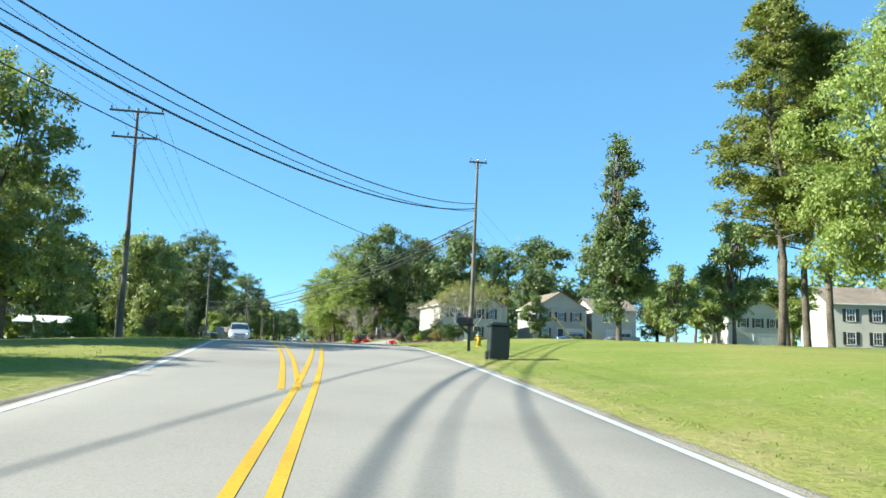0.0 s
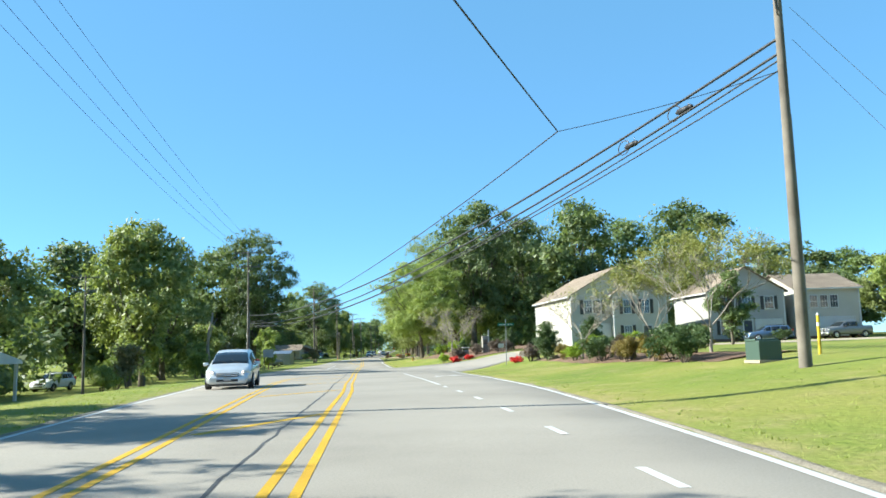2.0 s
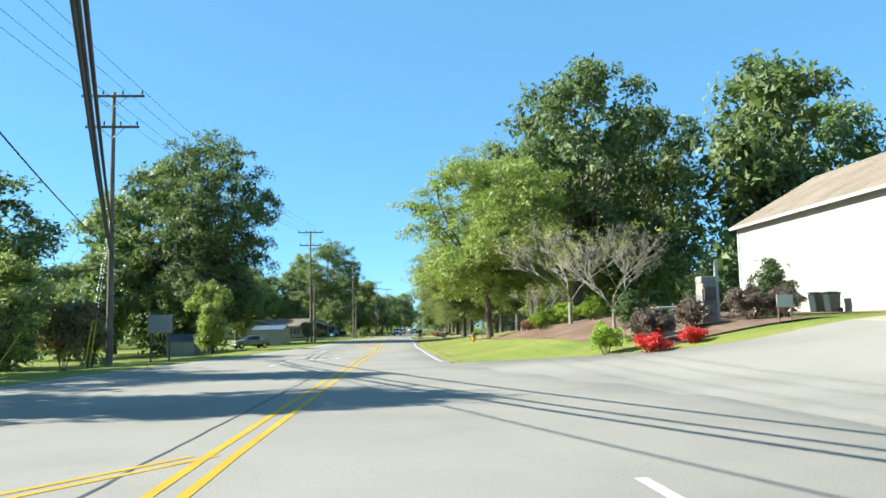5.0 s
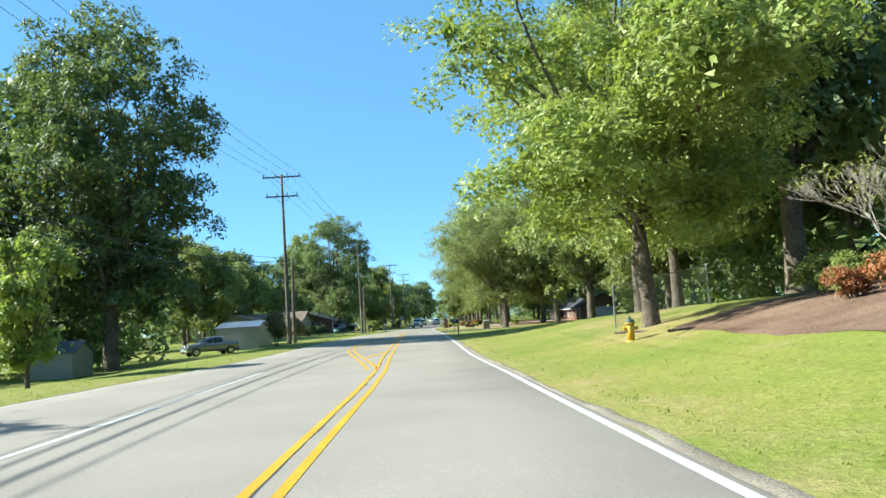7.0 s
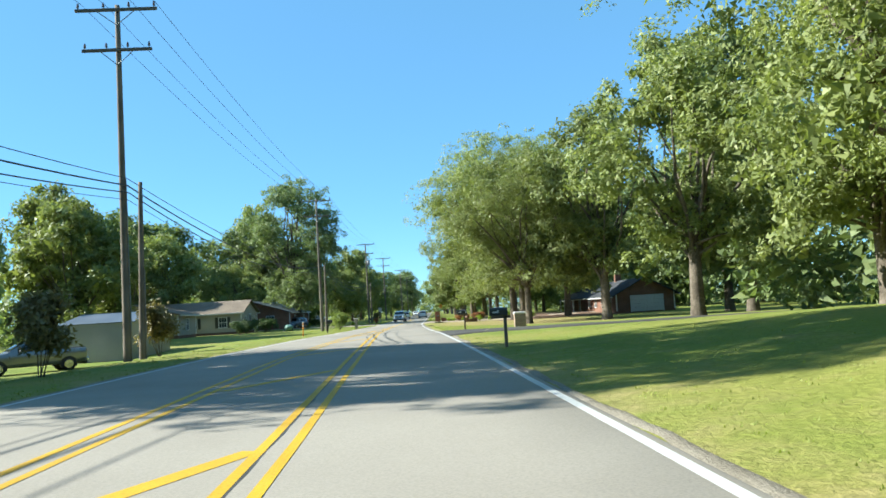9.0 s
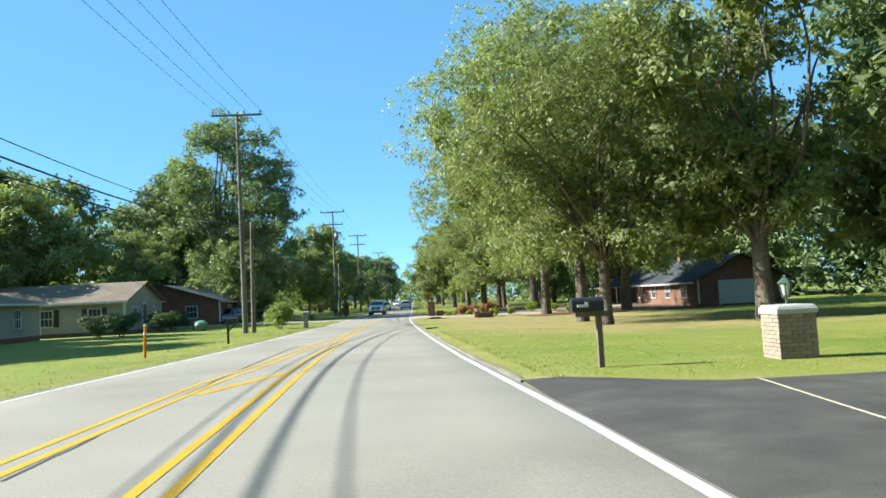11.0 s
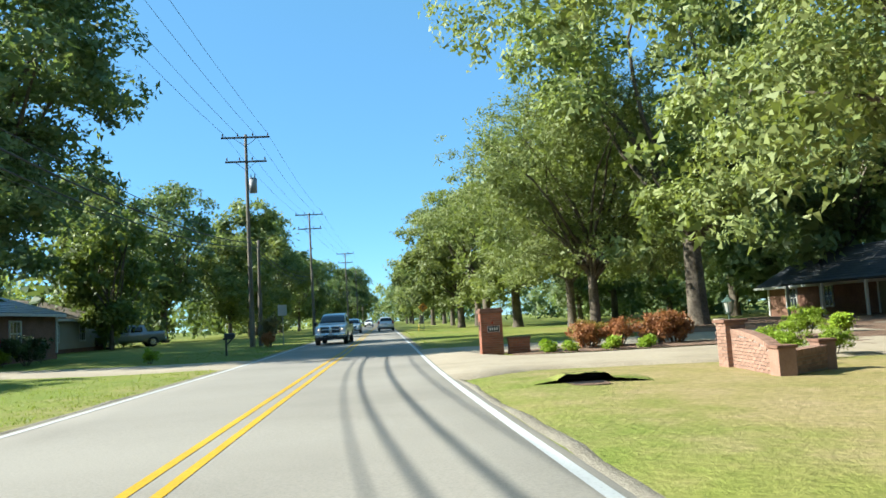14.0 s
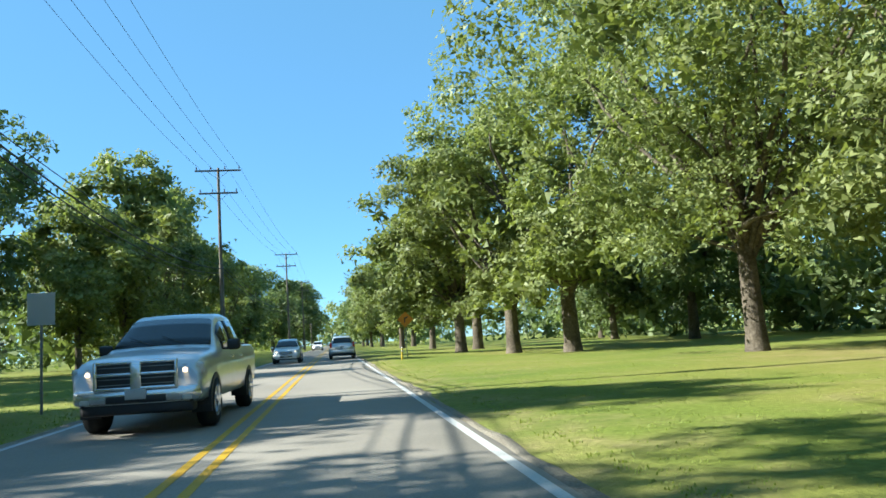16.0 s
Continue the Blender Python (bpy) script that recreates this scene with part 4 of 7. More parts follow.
def make_bare(seed, h, spread, leaves, mat, label, stems=4):
    """A vase-shaped small tree with pale bare branches and few leaves."""
    rng = random.Random(seed)
    root = thing("ornamental_tree", Matrix.Identity(4), label, "tree")
    bm = bmesh.new()
    tips = []

    def grow(a, d, ln, r, n):
        b = a + d * ln
        limb(bm, a, b, r, r * 0.66, rng, 0.08, 3 if n > 1 else 1, 6 if n > 3 else 4 if n > 2 else 3)
        if n == 0:
            tips.append((tuple(b), 0.35))
            return
        for k in range(3):
            dd = (d + Vector((rng.uniform(-1, 1), rng.uniform(-1, 1), rng.uniform(-0.25, 0.5))) * 0.62).normalized()
            grow(b, dd, ln * rng.uniform(0.6, 0.84), r * 0.66, n - 1)

    base = Vector((0, 0, h * 0.2))
    limb(bm, (0, 0, -0.1), base, 0.085, 0.065, rng, 0.02, 3, 8)
    for k in range(stems):
        a = k * math.tau / stems + rng.uniform(-0.3, 0.3)
        grow(base, Vector((math.cos(a) * spread, math.sin(a) * spread, 1)).normalized(), h * 0.25, 0.034, 5)
    part("trunk", bm, M_BARK_PALE, root, "", True)
    if leaves:
        c = new("foliage", crown_mesh("foliage", seed, tips, leaves, 0.1, mat, core=0.0))
        c.parent = root
    return root


M_LEAF_THIN = leaf_material("thin_yellow_leaf", (0.116, 0.122, 0.0272), (0.224, 0.231, 0.0612), (0.313, 0.299, 0.116))
BARE_A = make_bare(3, 5.8, 0.85, 9000, M_LEAF_THIN, "crape myrtle with pale limbs and thin yellow leaves")
BARE_B = make_bare(7, 4.6, 0.95, 700, M_LEAF_THIN, "nearly leafless crape myrtle with pale twigs")
for src, s, l, k in ((BARE_A, 71.5, 15.2, 1.05), (BARE_A, 79.5, 15.5, 0.95), (BARE_B, 86.0, 13.2, 1.12), (BARE_B, 125.0, 10.2, 1.05), (BARE_B, 135.3, 10.7, 1.45), (BARE_B, 142.4, 10.4, 0.72)):
    put(src, s, l, k)
drop_model(BARE_A)
drop_model(BARE_B)

# ---- woods in the distance ----


def woods(name, seed, spots_, count, leaf, mat):
    rng = random.Random(seed)
    lobes = []
    for s, l, h, r in spots_:
        p = spot(s, l)
        for k in range(7):
            a = k * 2.4 + rng.uniform(-0.3, 0.3)
            lobes.append(((p.x + math.cos(a) * r * 0.55, p.y + math.sin(a) * r * 0.55, p.z + h * (0.12 + 0.115 * k)), r * rng.uniform(0.42, 0.6)))
    ob = new(name, crown_mesh(name, seed, lobes, count, leaf, mat))
    return tagged(ob, "belt of dense green woods behind the yards", "woods", "", "stuff")


_r = random.Random(8)
woods("woods", 1, [(s + _r.uniform(-4, 4), -62 - _r.uniform(0, 14), _r.uniform(11, 15), 7.5) for s in range(-20, 440, 9)], 26000, 1.15, M_LEAF)
woods("woods", 2, [(s + _r.uniform(-4, 4), _r.uniform(56, 68), _r.uniform(13, 18), 8) for s in range(150, 440, 9)], 22000, 1.1, M_LEAF_DARK)
woods("woods", 3, [(s + _r.uniform(-5, 5), _r.uniform(92, 110), _r.uniform(12, 16), 9) for s in range(10, 170, 10)], 13000, 1.2, M_LEAF)
woods("woods", 4, [(_r.uniform(165, 200) + 0 * k, 36 + k * 3.2 + _r.uniform(-1, 1), _r.uniform(8, 14), 5) for k in range(8)] + [(s, 27 + _r.uniform(-3, 5), _r.uniform(5, 9), 4) for s in range(150, 215, 6)], 12000, 0.6, M_LEAF_DARK)
woods("woods", 5, [(s + _r.uniform(-3, 3), 38 + _r.uniform(-4, 6), _r.uniform(6, 12), 5) for s in range(283, 440, 6)], 20000, 0.75, M_LEAF_DARK)
woods("woods", 6, [(s + _r.uniform(-3, 3), -25 + _r.uniform(-5, 3), _r.uniform(10, 13.5), 5) for s in range(318, 440, 6)], 17000, 0.7, M_LEAF_DARK)
woods("woods", 7, [(560 + k * 6, -70 + k * 12 + _r.uniform(-4, 4), _r.uniform(13, 18), 9) for k in range(13)] + [(450 + k * 14, 14 + _r.uniform(0, 8), 13, 7) for k in range(8)] + [(450 + k * 14, -16 - _r.uniform(0, 8), 12, 7) for k in range(8)], 15000, 1.1, M_LEAF)
woods("undergrowth", 11, [(s + _r.uniform(-3, 3), -44 + _r.uniform(-4, 4), _r.uniform(3, 6), 4) for s in range(215, 440, 6)] + [(s + _r.uniform(-3, 3), 52 + _r.uniform(-4, 4), _r.uniform(3, 6), 4) for s in range(180, 440, 7)] + [(s + _r.uniform(-3, 3), 47 + _r.uniform(-3, 8), _r.uniform(4, 8), 4) for s in range(186, 340, 6)], 32000, 0.6, M_LEAF_DARK)
woods("woods", 12, [(640 + _r.uniform(-10, 10), -60 + k * 7.5, _r.uniform(12, 17), 7) for k in range(7)] + [(650 + _r.uniform(-10, 10), 6 + k * 7.5, _r.uniform(12, 17), 7) for k in range(7)] + [(760, -22 + 6 * k, _r.uniform(12, 18), 8) for k in range(9)], 6000, 1.5, M_LEAF)
woods("woods", 9, [(s + _r.uniform(-3, 3), -31 + _r.uniform(-7, 5), _r.uniform(6, 11), 4.5) for s in range(96, 205, 6)], 15000, 0.6, M_LEAF_DARK)
woods("woods", 10, [(s + _r.uniform(-3, 3), -30 + _r.uniform(-7, 5), _r.uniform(8, 12), 5) for s in range(15, 80, 8)], 9000, 0.7, M_LEAF)

# ---- utility poles and cables ----
M_STEEL = paint("galvanised_steel", (0.286, 0.292, 0.299), 0.45, 0.2, 0.7)
M_PORCELAIN = glossy("brown_porcelain", (0.068, 0.0408, 0.0306), 0.2)
M_TRANSF = paint("grey_transformer_paint", (0.245, 0.252, 0.258), 0.45)
M_GUARD = paint("yellow_plastic", (0.51, 0.34, 0.0136), 0.5)


def make_pole(h, arms, lean, label, transformer=False, r=0.17):
    root = thing("utility_pole", Matrix.Identity(4), label, "utility pole", "utility poles along the road")
    bm = bmesh.new()
    n = 8
    tube(bm, [Vector((lean * k / n * h, 0, -0.3 + (h + 0.3) * k / n)) for k in range(n + 1)], [r * (1 - 0.42 * k / n) for k in range(n + 1)], 14)
    part("pole", bm, M_POLE, root, "", True)
    for z, w, count in arms:
        bm = bmesh.new()
        box(bm, (w, 0.10, 0.13), (lean * z, -0.16, z), (0, 0, 0), 0.012)
        part("crossarm", bm, M_POLE, root)
        bm = bmesh.new()
        for sgn in (-1, 1):
            rod(bm, (lean * z + sgn * w * 0.24, -0.2, z - 0.05), (lean * z, -0.13, z - 0.65), 0.018)
        part("brace", bm, M_STEEL, root, "two steel braces under the crossarm")
        for k in range(count):
            x = lean * z - w / 2 + 0.12 + (w - 0.24) * k / (count - 1)
            bm = bmesh.new()
            rod(bm, (x, -0.16, z + 0.06), (x, -0.16, z + 0.16), 0.022, 0.022, 8)
            rod(bm, (x, -0.16, z + 0.14), (x, -0.16, z + 0.24), 0.06, 0.045, 10)
            rod(bm, (x, -0.16, z + 0.24), (x, -0.16, z + 0.32), 0.05, 0.03, 10)
            part("insulator", bm, M_PORCELAIN, root)
    if transformer:
        bm = bmesh.new()
        rod(bm, (0.42, 0, h * 0.72), (0.42, 0, h * 0.72 + 1.0), 0.27, 0.27, 18)
        rod(bm, (0.42, 0, h * 0.72 + 1.0), (0.42, 0, h * 0.72 + 1.08), 0.29, 0.2, 18)
        box(bm, (0.3, 0.1, 0.5), (0.18, 0, h * 0.72 + 0.5), (0, 0, 0), 0.01)
        t = part("transformer", bm, M_TRANSF, root, "grey transformer can", True)
        bm = bmesh.new()
        for sgn in (-1, 1):
            rod(bm, (0.42 + sgn * 0.12, 0, h * 0.72 + 1.05), (0.42 + sgn * 0.14, 0, h * 0.72 + 1.35), 0.05, 0.025, 8)
        part("bushing", bm, M_PORCELAIN, t)
    bm = bmesh.new()
    rod(bm, (r + 0.03, 0, 0), (r * 0.75 + 0.02 + lean * h * 0.5, 0, h * 0.5), 0.022, 0.022, 8)
    part("conduit", bm, M_STEEL, root)
    return root


ARMS = [(14.85, 3.4, 4), (13.1, 2.9, 4)]
POLE_A = make_pole(15.1, ARMS, -0.004, "tall weathered wooden utility pole with two crossarms")
POLE_T = make_pole(15.1, ARMS, 0.0, "tall wooden utility pole with crossarms and transformer", True)
POLE_R = make_pole(14.6, [(14.3, 1.5, 3)], 0.012, "tall wooden utility pole with a short crossarm")
POLE_S = make_pole(7.6, [], 0.012, "short leaning wooden stub pole beside the tall one", False, 0.15)
LEFT_POLES = [(4, -17.7), (55.2, -13.8), (133.4, -15.0), (193.8, -11.4), (247.8, -9.7), (303.6, -8.9), (343.2, -8.2), (399, -6.6), (452, -6.5), (505, -6.5)]
for k, (s, l) in enumerate(LEFT_POLES):
    put(POLE_T if k == 5 else POLE_A, s, l, 1.08 if k == 1 else 1.0, facing(s))
for s, l in ((194.7, -11.1), (248.6, -9.3), (304.6, -8.5)):
    put(POLE_S, s, l, 1.0, facing(s))
put(POLE_R, 57.7, 11.5, 1.0, facing(57.7))
put(POLE_A, 100, -23.0, 0.62, facing(100))
for model in (POLE_A, POLE_T, POLE_R, POLE_S):
    drop_model(model)


def cable(a, b, sag, r, label="black overhead cable between utility poles"):
    cu = bpy.data.curves.new("cable", "CURVE")
    cu.dimensions = "3D"
    cu.bevel_depth, cu.bevel_resolution = r, 1
    sp = cu.splines.new("POLY")
    n = 24
    sp.points.add(n)
    for k in range(n + 1):
        f = k / n
        p = a.lerp(b, f) + Vector((0, 0, -4 * sag * f * (1 - f)))
        sp.points[k].co = (*p, 1)
    cu.materials.append(M_WIRE)
    return tagged(new("cable", cu), label, "cable", "overhead cables")


def on_pole(k, x, z):
    s, l = LEFT_POLES[k]
    p = spot(s, l)
    z = z * 1.08 if k == 1 else z
    t = spine(s)[1]
    return Vector((p.x + t.y * x, p.y - t.x * x, p.z + z))


R1 = lambda z, x=0.0: spot(57.7, 11.6 + x) + Vector((0, 0, z))
for k in range(len(LEFT_POLES) - 1):
    span = (Vector(LEFT_POLES[k + 1]) - Vector(LEFT_POLES[k])).length
    for x in (-1.55, -0.6, 0.6, 1.55):
        cable(on_pole(k, x, 15.15), on_pole(k + 1, x, 15.15), span * 0.014, 0.011)
    if k >= 2:
        for x, z, r, sg in ((0.16, 7.3, 0.03, 0.024), (0.2, 7.0, 0.024, 0.028), (0.16, 7.6, 0.016, 0.02), (0.16, 6.7, 0.012, 0.026)):
            cable(on_pole(k, x, z), on_pole(k + 1, x, z), span * sg, r)
for z, zz, r, sg in ((9.6, 7.0, 0.045, 2.2), (9.15, 6.0, 0.04, 2.2), (8.95, 5.8, 0.026, 2.4), (8.65, 5.6, 0.024, 2.2)):
    cable(R1(z), on_pole(2, 0.1, zz), sg, r)
for z, zz, r, sg in ((10.9, 12.8, 0.03, 2.9), (10.5, 11.8, 0.04, 3.0), (10.3, 12.1, 0.02, 2.7)):
    cable(on_pole(0, 0.1, zz), R1(z), sg, r)
_j = level(60.0, 5.4, 8.0)
cable(on_pole(0, 0.1, 10.0), _j, 0.5, 0.022)
cable(_j, R1(8.6), 0.1, 0.012)
cable(_j, on_pole(2, 0.1, 6.2), 1.5, 0.02)


def splice_case(f, drop, ln):
    """A black splice enclosure slung on the cables beside the pole, with a coil of spare cable."""
    a, b = R1(9.4), on_pole(2, 0.1, 6.4)
    p = a.lerp(b, f) + Vector((0, 0, -4 * 2.2 * f * (1 - f) - drop))
    d = (b - a).normalized()
    root = thing("splice_case", Matrix.Translation(p), "black cylindrical splice case slung on the cables", "splice case")
    bm = bmesh.new()
    rod(bm, d * -ln / 2, d * ln / 2, 0.1, 0.1, 12)
    rod(bm, d * ln / 2, d * (ln / 2 + 0.12), 0.1, 0.04, 12)
    rod(bm, d * (-ln / 2 - 0.12), d * -ln / 2, 0.04, 0.1, 12)
    part("case", bm, M_WIRE, root, "", True)
    bm = bmesh.new()
    ring = [d * (ln * 0.9 + 0.32 * math.cos(k * math.tau / 20)) + Vector((0, 0, 0.02 + 0.26 * math.sin(k * math.tau / 20))) for k in range(21)]
    tube(bm, ring, [0.018] * 21, 6)
    part("cable_coil", bm, M_WIRE, root, "coil of spare cable")
    bm = bmesh.new()
    for e in (-0.35, 0.35):
        rod(bm, d * ln * e, d * ln * e + Vector((0, 0, drop + 0.05)), 0.012, 0.012, 6)
    part("hanger", bm, M_STEEL, root)


splice_case(0.05, 0.12, 0.55)
splice_case(0.085, 0.2, 0.5)


def guard_guy(s0, l0, z0, s1, l1):
    a, b = spot(s0, l0, z0), spot(s1, l1, 0)
    root = thing("guy_wire", Matrix.Identity(4), "steel guy wire with a yellow plastic guard", "guy wire")
    bm = bmesh.new()
    rod(bm, a, b, 0.007, 0.007, 6)
    part("strand", bm, M_STEEL, root)
    bm = bmesh.new()
    d = (a - b).normalized()
    rod(bm, b + d * 0.05, b + d * 2.6, 0.035, 0.035, 8)
    part("guard", bm, M_GUARD, root, "yellow plastic guard")


guard_guy(57.7, 12.0, 9.5, 56.5, 19.5)
guard_guy(57.7, 12.0, 10.5, 57.5, 22.0)
guard_guy(133.4, -15.1, 9.0, 126.5, -17.6)
guard_guy(133.4, -15.1, 10.0, 125.5, -18.4)
guard_guy(133.4, -15.1, 8.2, 129.5, -14.7)
guard_guy(133.4, -15.1, 7.4, 130.6, -14.9)

# ---- houses ----
M_SIDING_W = surface("cream_vinyl_siding", [(0.3, (0.4, 0.375, 0.32)), (0.7, (0.45, 0.425, 0.365))], GREY1, 0.4, 14.0, 0.3, 0.6, 0.05, 0.004, local=True)
M_SIDING_G = surface("grey_siding", [(0.3, (0.306, 0.292, 0.272)), (0.7, (0.36, 0.347, 0.32))], GREY1, 0.4, 14.0, 0.3, 0.6, 0.05, 0.004, local=True)
M_SIDING_B = surface("beige_siding", [(0.3, (0.286, 0.272, 0.224)), (0.7, (0.34, 0.32, 0.272))], GREY1, 0.4, 14.0, 0.3, 0.7, 0.05, 0.004, local=True)
M_BRICKWALL = surface("red_brick_wall", [(0.3, (0.15, 0.08, 0.056)), (0.7, (0.24, 0.13, 0.09))], [(0.35, (0.55, 0.5, 0.5)), (0.65, (1, 1, 1))], 0.9, 8.0, 0.7, 0.9, 0.5, 0.02, local=True)
M_ROOF = surface("brown_shingle", [(0.3, (0.197, 0.15, 0.112)), (0.7, (0.279, 0.224, 0.17))], GREY2, 0.5, 6.0, 0.6, 0.95, 0.5, 0.02, local=True)
M_ROOF_DARK = surface("dark_shingle", [(0.3, (0.034, 0.0374, 0.0442)), (0.7, (0.068, 0.0714, 0.0816))], GREY2, 0.5, 6.0, 0.6, 0.95, 0.5, 0.02, local=True)
M_ROOF_BLUE = surface("blue_grey_metal_roof", [(0.3, (0.109, 0.136, 0.177)), (0.7, (0.17, 0.197, 0.245))], GREY2, 0.5, 3.0, 0.3, 0.4, 0.1, 0.01, 0.3, local=True)
M_TRIM = paint("white_trim", (0.53, 0.53, 0.517), 0.5)
M_SHUTTER = paint("black_shutter", (0.025, 0.028, 0.03), 0.5)
M_DOORDARK = paint("dark_door", (0.03, 0.035, 0.05), 0.4)
M_GLASS = glossy("window_glass", (0.034, 0.0442, 0.0544), 0.05, 0.0, 1.0)


def siding(root, w, z0, z1, place, mat, course=0.115):
    """One sheet of overlapping boards across a wall; place(x, z, out) gives the point."""
    bm = bmesh.new()
    n = int((z1 - z0) / course)
    prev = None
    for k in range(n):
        za, zb = z0 + (z1 - z0) * k / n, z0 + (z1 - z0) * (k + 1) / n
        for z, o in ((za, 0.022), (zb, 0.006)):
            row = [bm.verts.new(place(0, z, o)), bm.verts.new(place(w, z, o))]
            if prev:
                bm.faces.new((prev[0], prev[1], row[1], row[0]))
            prev = row
    part("siding", bm, mat, root)


def house_window(root, at, face, w, h, shutters=True):
    """A sash window on a wall. face: degrees about z of the wall's outward side (0: -y)."""
    m = pose(*at, 0, 0, face)
    win = new("window")
    win.parent = root
    win.matrix_local = m
    bm = bmesh.new()
    for x, z, a, b in ((-w / 2, 0, 0.09, h + 0.18), (w / 2, 0, 0.09, h + 0.18), (0, h / 2 + 0.045, w, 0.09), (0, -h / 2 - 0.045, w + 0.1, 0.1), (0, 0, w, 0.06)):
        box(bm, (a, 0.08, b), (x, -0.04, z), (0, 0, 0), 0.008)
    for x in (-w / 6, w / 6):
        box(bm, (0.025, 0.05, h), (x, -0.03, 0))
    part("frame", bm, M_TRIM, win)
    bm = bmesh.new()
    box(bm, (w - 0.05, 0.02, h), (0, -0.015, 0))
    part("pane", bm, M_GLASS, win)
    if shutters:
        for sgn in (-1, 1):
            bm = bmesh.new()
            box(bm, (0.38, 0.05, h + 0.15), (sgn * (w / 2 + 0.26), -0.045, 0), (0, 0, 0), 0.008)
            for k in range(9):
                box(bm, (0.3, 0.02, 0.05), (sgn * (w / 2 + 0.26), -0.075, -h / 2 + h * (k + 0.5) / 9), (30, 0, 0))
            part("shutter", bm, M_SHUTTER, win, "black louvred shutter")
    return win


def house(s, l, turn, w, d, eave, ridge, wall, roof, label, gable="front", found=0.3, up=0.0, over=0.4):
    """A gabled house; its front left corner stands at (s, l), the front faces back along the road."""
    p = spot(s, l, up)
    root = thing("house", pose(p.x, p.y, p.z, 0, 0, facing(s) + turn), label, "house", "houses beside the road")
    bm = bmesh.new()
    if gable == "front":
        prof = [(0, -0.8), (w, -0.8), (w, eave), (w / 2, ridge), (0, eave)]
        a = [bm.verts.new((x, 0, z)) for x, z in prof]
        b = [bm.verts.new((x, d, z)) for x, z in prof]
    else:
        prof = [(0, -0.8), (d, -0.8), (d, eave), (d / 2, ridge), (0, eave)]
        a = [bm.verts.new((w, y, z)) for y, z in prof]
        b = [bm.verts.new((0, y, z)) for y, z in prof]
    for i in range(5):
        bm.faces.new((a[i], b[i], b[(i + 1) % 5], a[(i + 1) % 5]))
    bm.faces.new(a)
    bm.faces.new(b[::-1])
    bmesh.ops.recalc_face_normals(bm, faces=bm.faces[:])
    part("wall", bm, wall, root)
    if wall is not M_BRICKWALL:
        siding(root, w, found, eave, lambda x, z, o: (x, -o, z), wall)
        siding(root, d, found, eave, lambda x, z, o: (-o, d - x, z), wall)
        siding(root, d, found, eave, lambda x, z, o: (w + o, x, z), wall)
    bm = bmesh.new()
    box(bm, (w + 0.06, d + 0.06, found + 0.8), (w / 2, d / 2, found / 2 - 0.4))
    part("foundation", bm, M_BRICKWALL, root)
    span, ln = (w, d) if gable == "front" else (d, w)
    slope = math.atan2(ridge - eave, span / 2)
    run = (span / 2 + over) / math.cos(slope)
    for sgn in (-1, 1):
        bm = bmesh.new()
        rows_ = 16
        outline = [(-run / 2, -0.05)]
        for k in range(rows_):
            u0, u1 = -run / 2 + run * k / rows_, -run / 2 + run * (k + 1) / rows_
            outline += [(u0, 0.012), (u1, 0.035)]
        outline += [(run / 2, -0.05)]
        va = [bm.verts.new((x, -ln / 2 - over, z)) for x, z in outline]
        vb = [bm.verts.new((x, ln / 2 + over, z)) for x, z in outline]
        for k in range(len(va)):
            bm.faces.new((va[k], va[(k + 1) % len(va)], vb[(k + 1) % len(va)], vb[k]))
        bm.faces.new(va[::-1])
        bm.faces.new(vb)
        bmesh.ops.recalc_face_normals(bm, faces=bm.faces[:])
        m = Matrix.Translation((sgn * (span / 2 + over) / 2, 0, (ridge + eave) / 2 - over * math.tan(slope) / 2 + 0.09)) @ Matrix.Rotation(slope * sgn, 4, "Y")
        if sgn < 0:
            m = m @ Matrix.Rotation(math.pi, 4, "Z")
            m = Matrix.Translation((-(span / 2 + over) / 2, 0, (ridge + eave) / 2 - over * math.tan(slope) / 2 + 0.09)) @ Matrix.Rotation(-slope, 4, "Y") @ Matrix.Rotation(math.pi, 4, "Z")
        if gable == "front":
            m = Matrix.Translation((w / 2, d / 2, 0)) @ m
        else:
            m = Matrix.Translation((w / 2, d / 2, 0)) @ Matrix.Rotation(math.pi / 2, 4, "Z") @ m
        bmesh.ops.transform(bm, matrix=m, verts=bm.verts[:])
        part("roof", bm, roof, root, "shingled roof slope")
        bm = bmesh.new()
        x = (w / 2 + sgn * (w / 2 + over)) if gable == "front" else (d / 2 + sgn * (d / 2 + over))
        z = eave - over * math.tan(slope)
        if gable == "front":
            box(bm, (0.12, d + 2 * over, 0.16), (x, d / 2, z), (0, 0, 0), 0.015)
        else:
            box(bm, (w + 2 * over, 0.12, 0.16), (w / 2, x, z), (0, 0, 0), 0.015)
        part("gutter", bm, M_TRIM, root)
    for x, y in ((0, 0), (w, 0), (0, d), (w, d)):
        bm = bmesh.new()
        box(bm, (0.16, 0.16, eave - found), (x, y, (eave + found) / 2), (0, 0, 0), 0.01)
        part("corner_board", bm, M_TRIM, root)
    return root


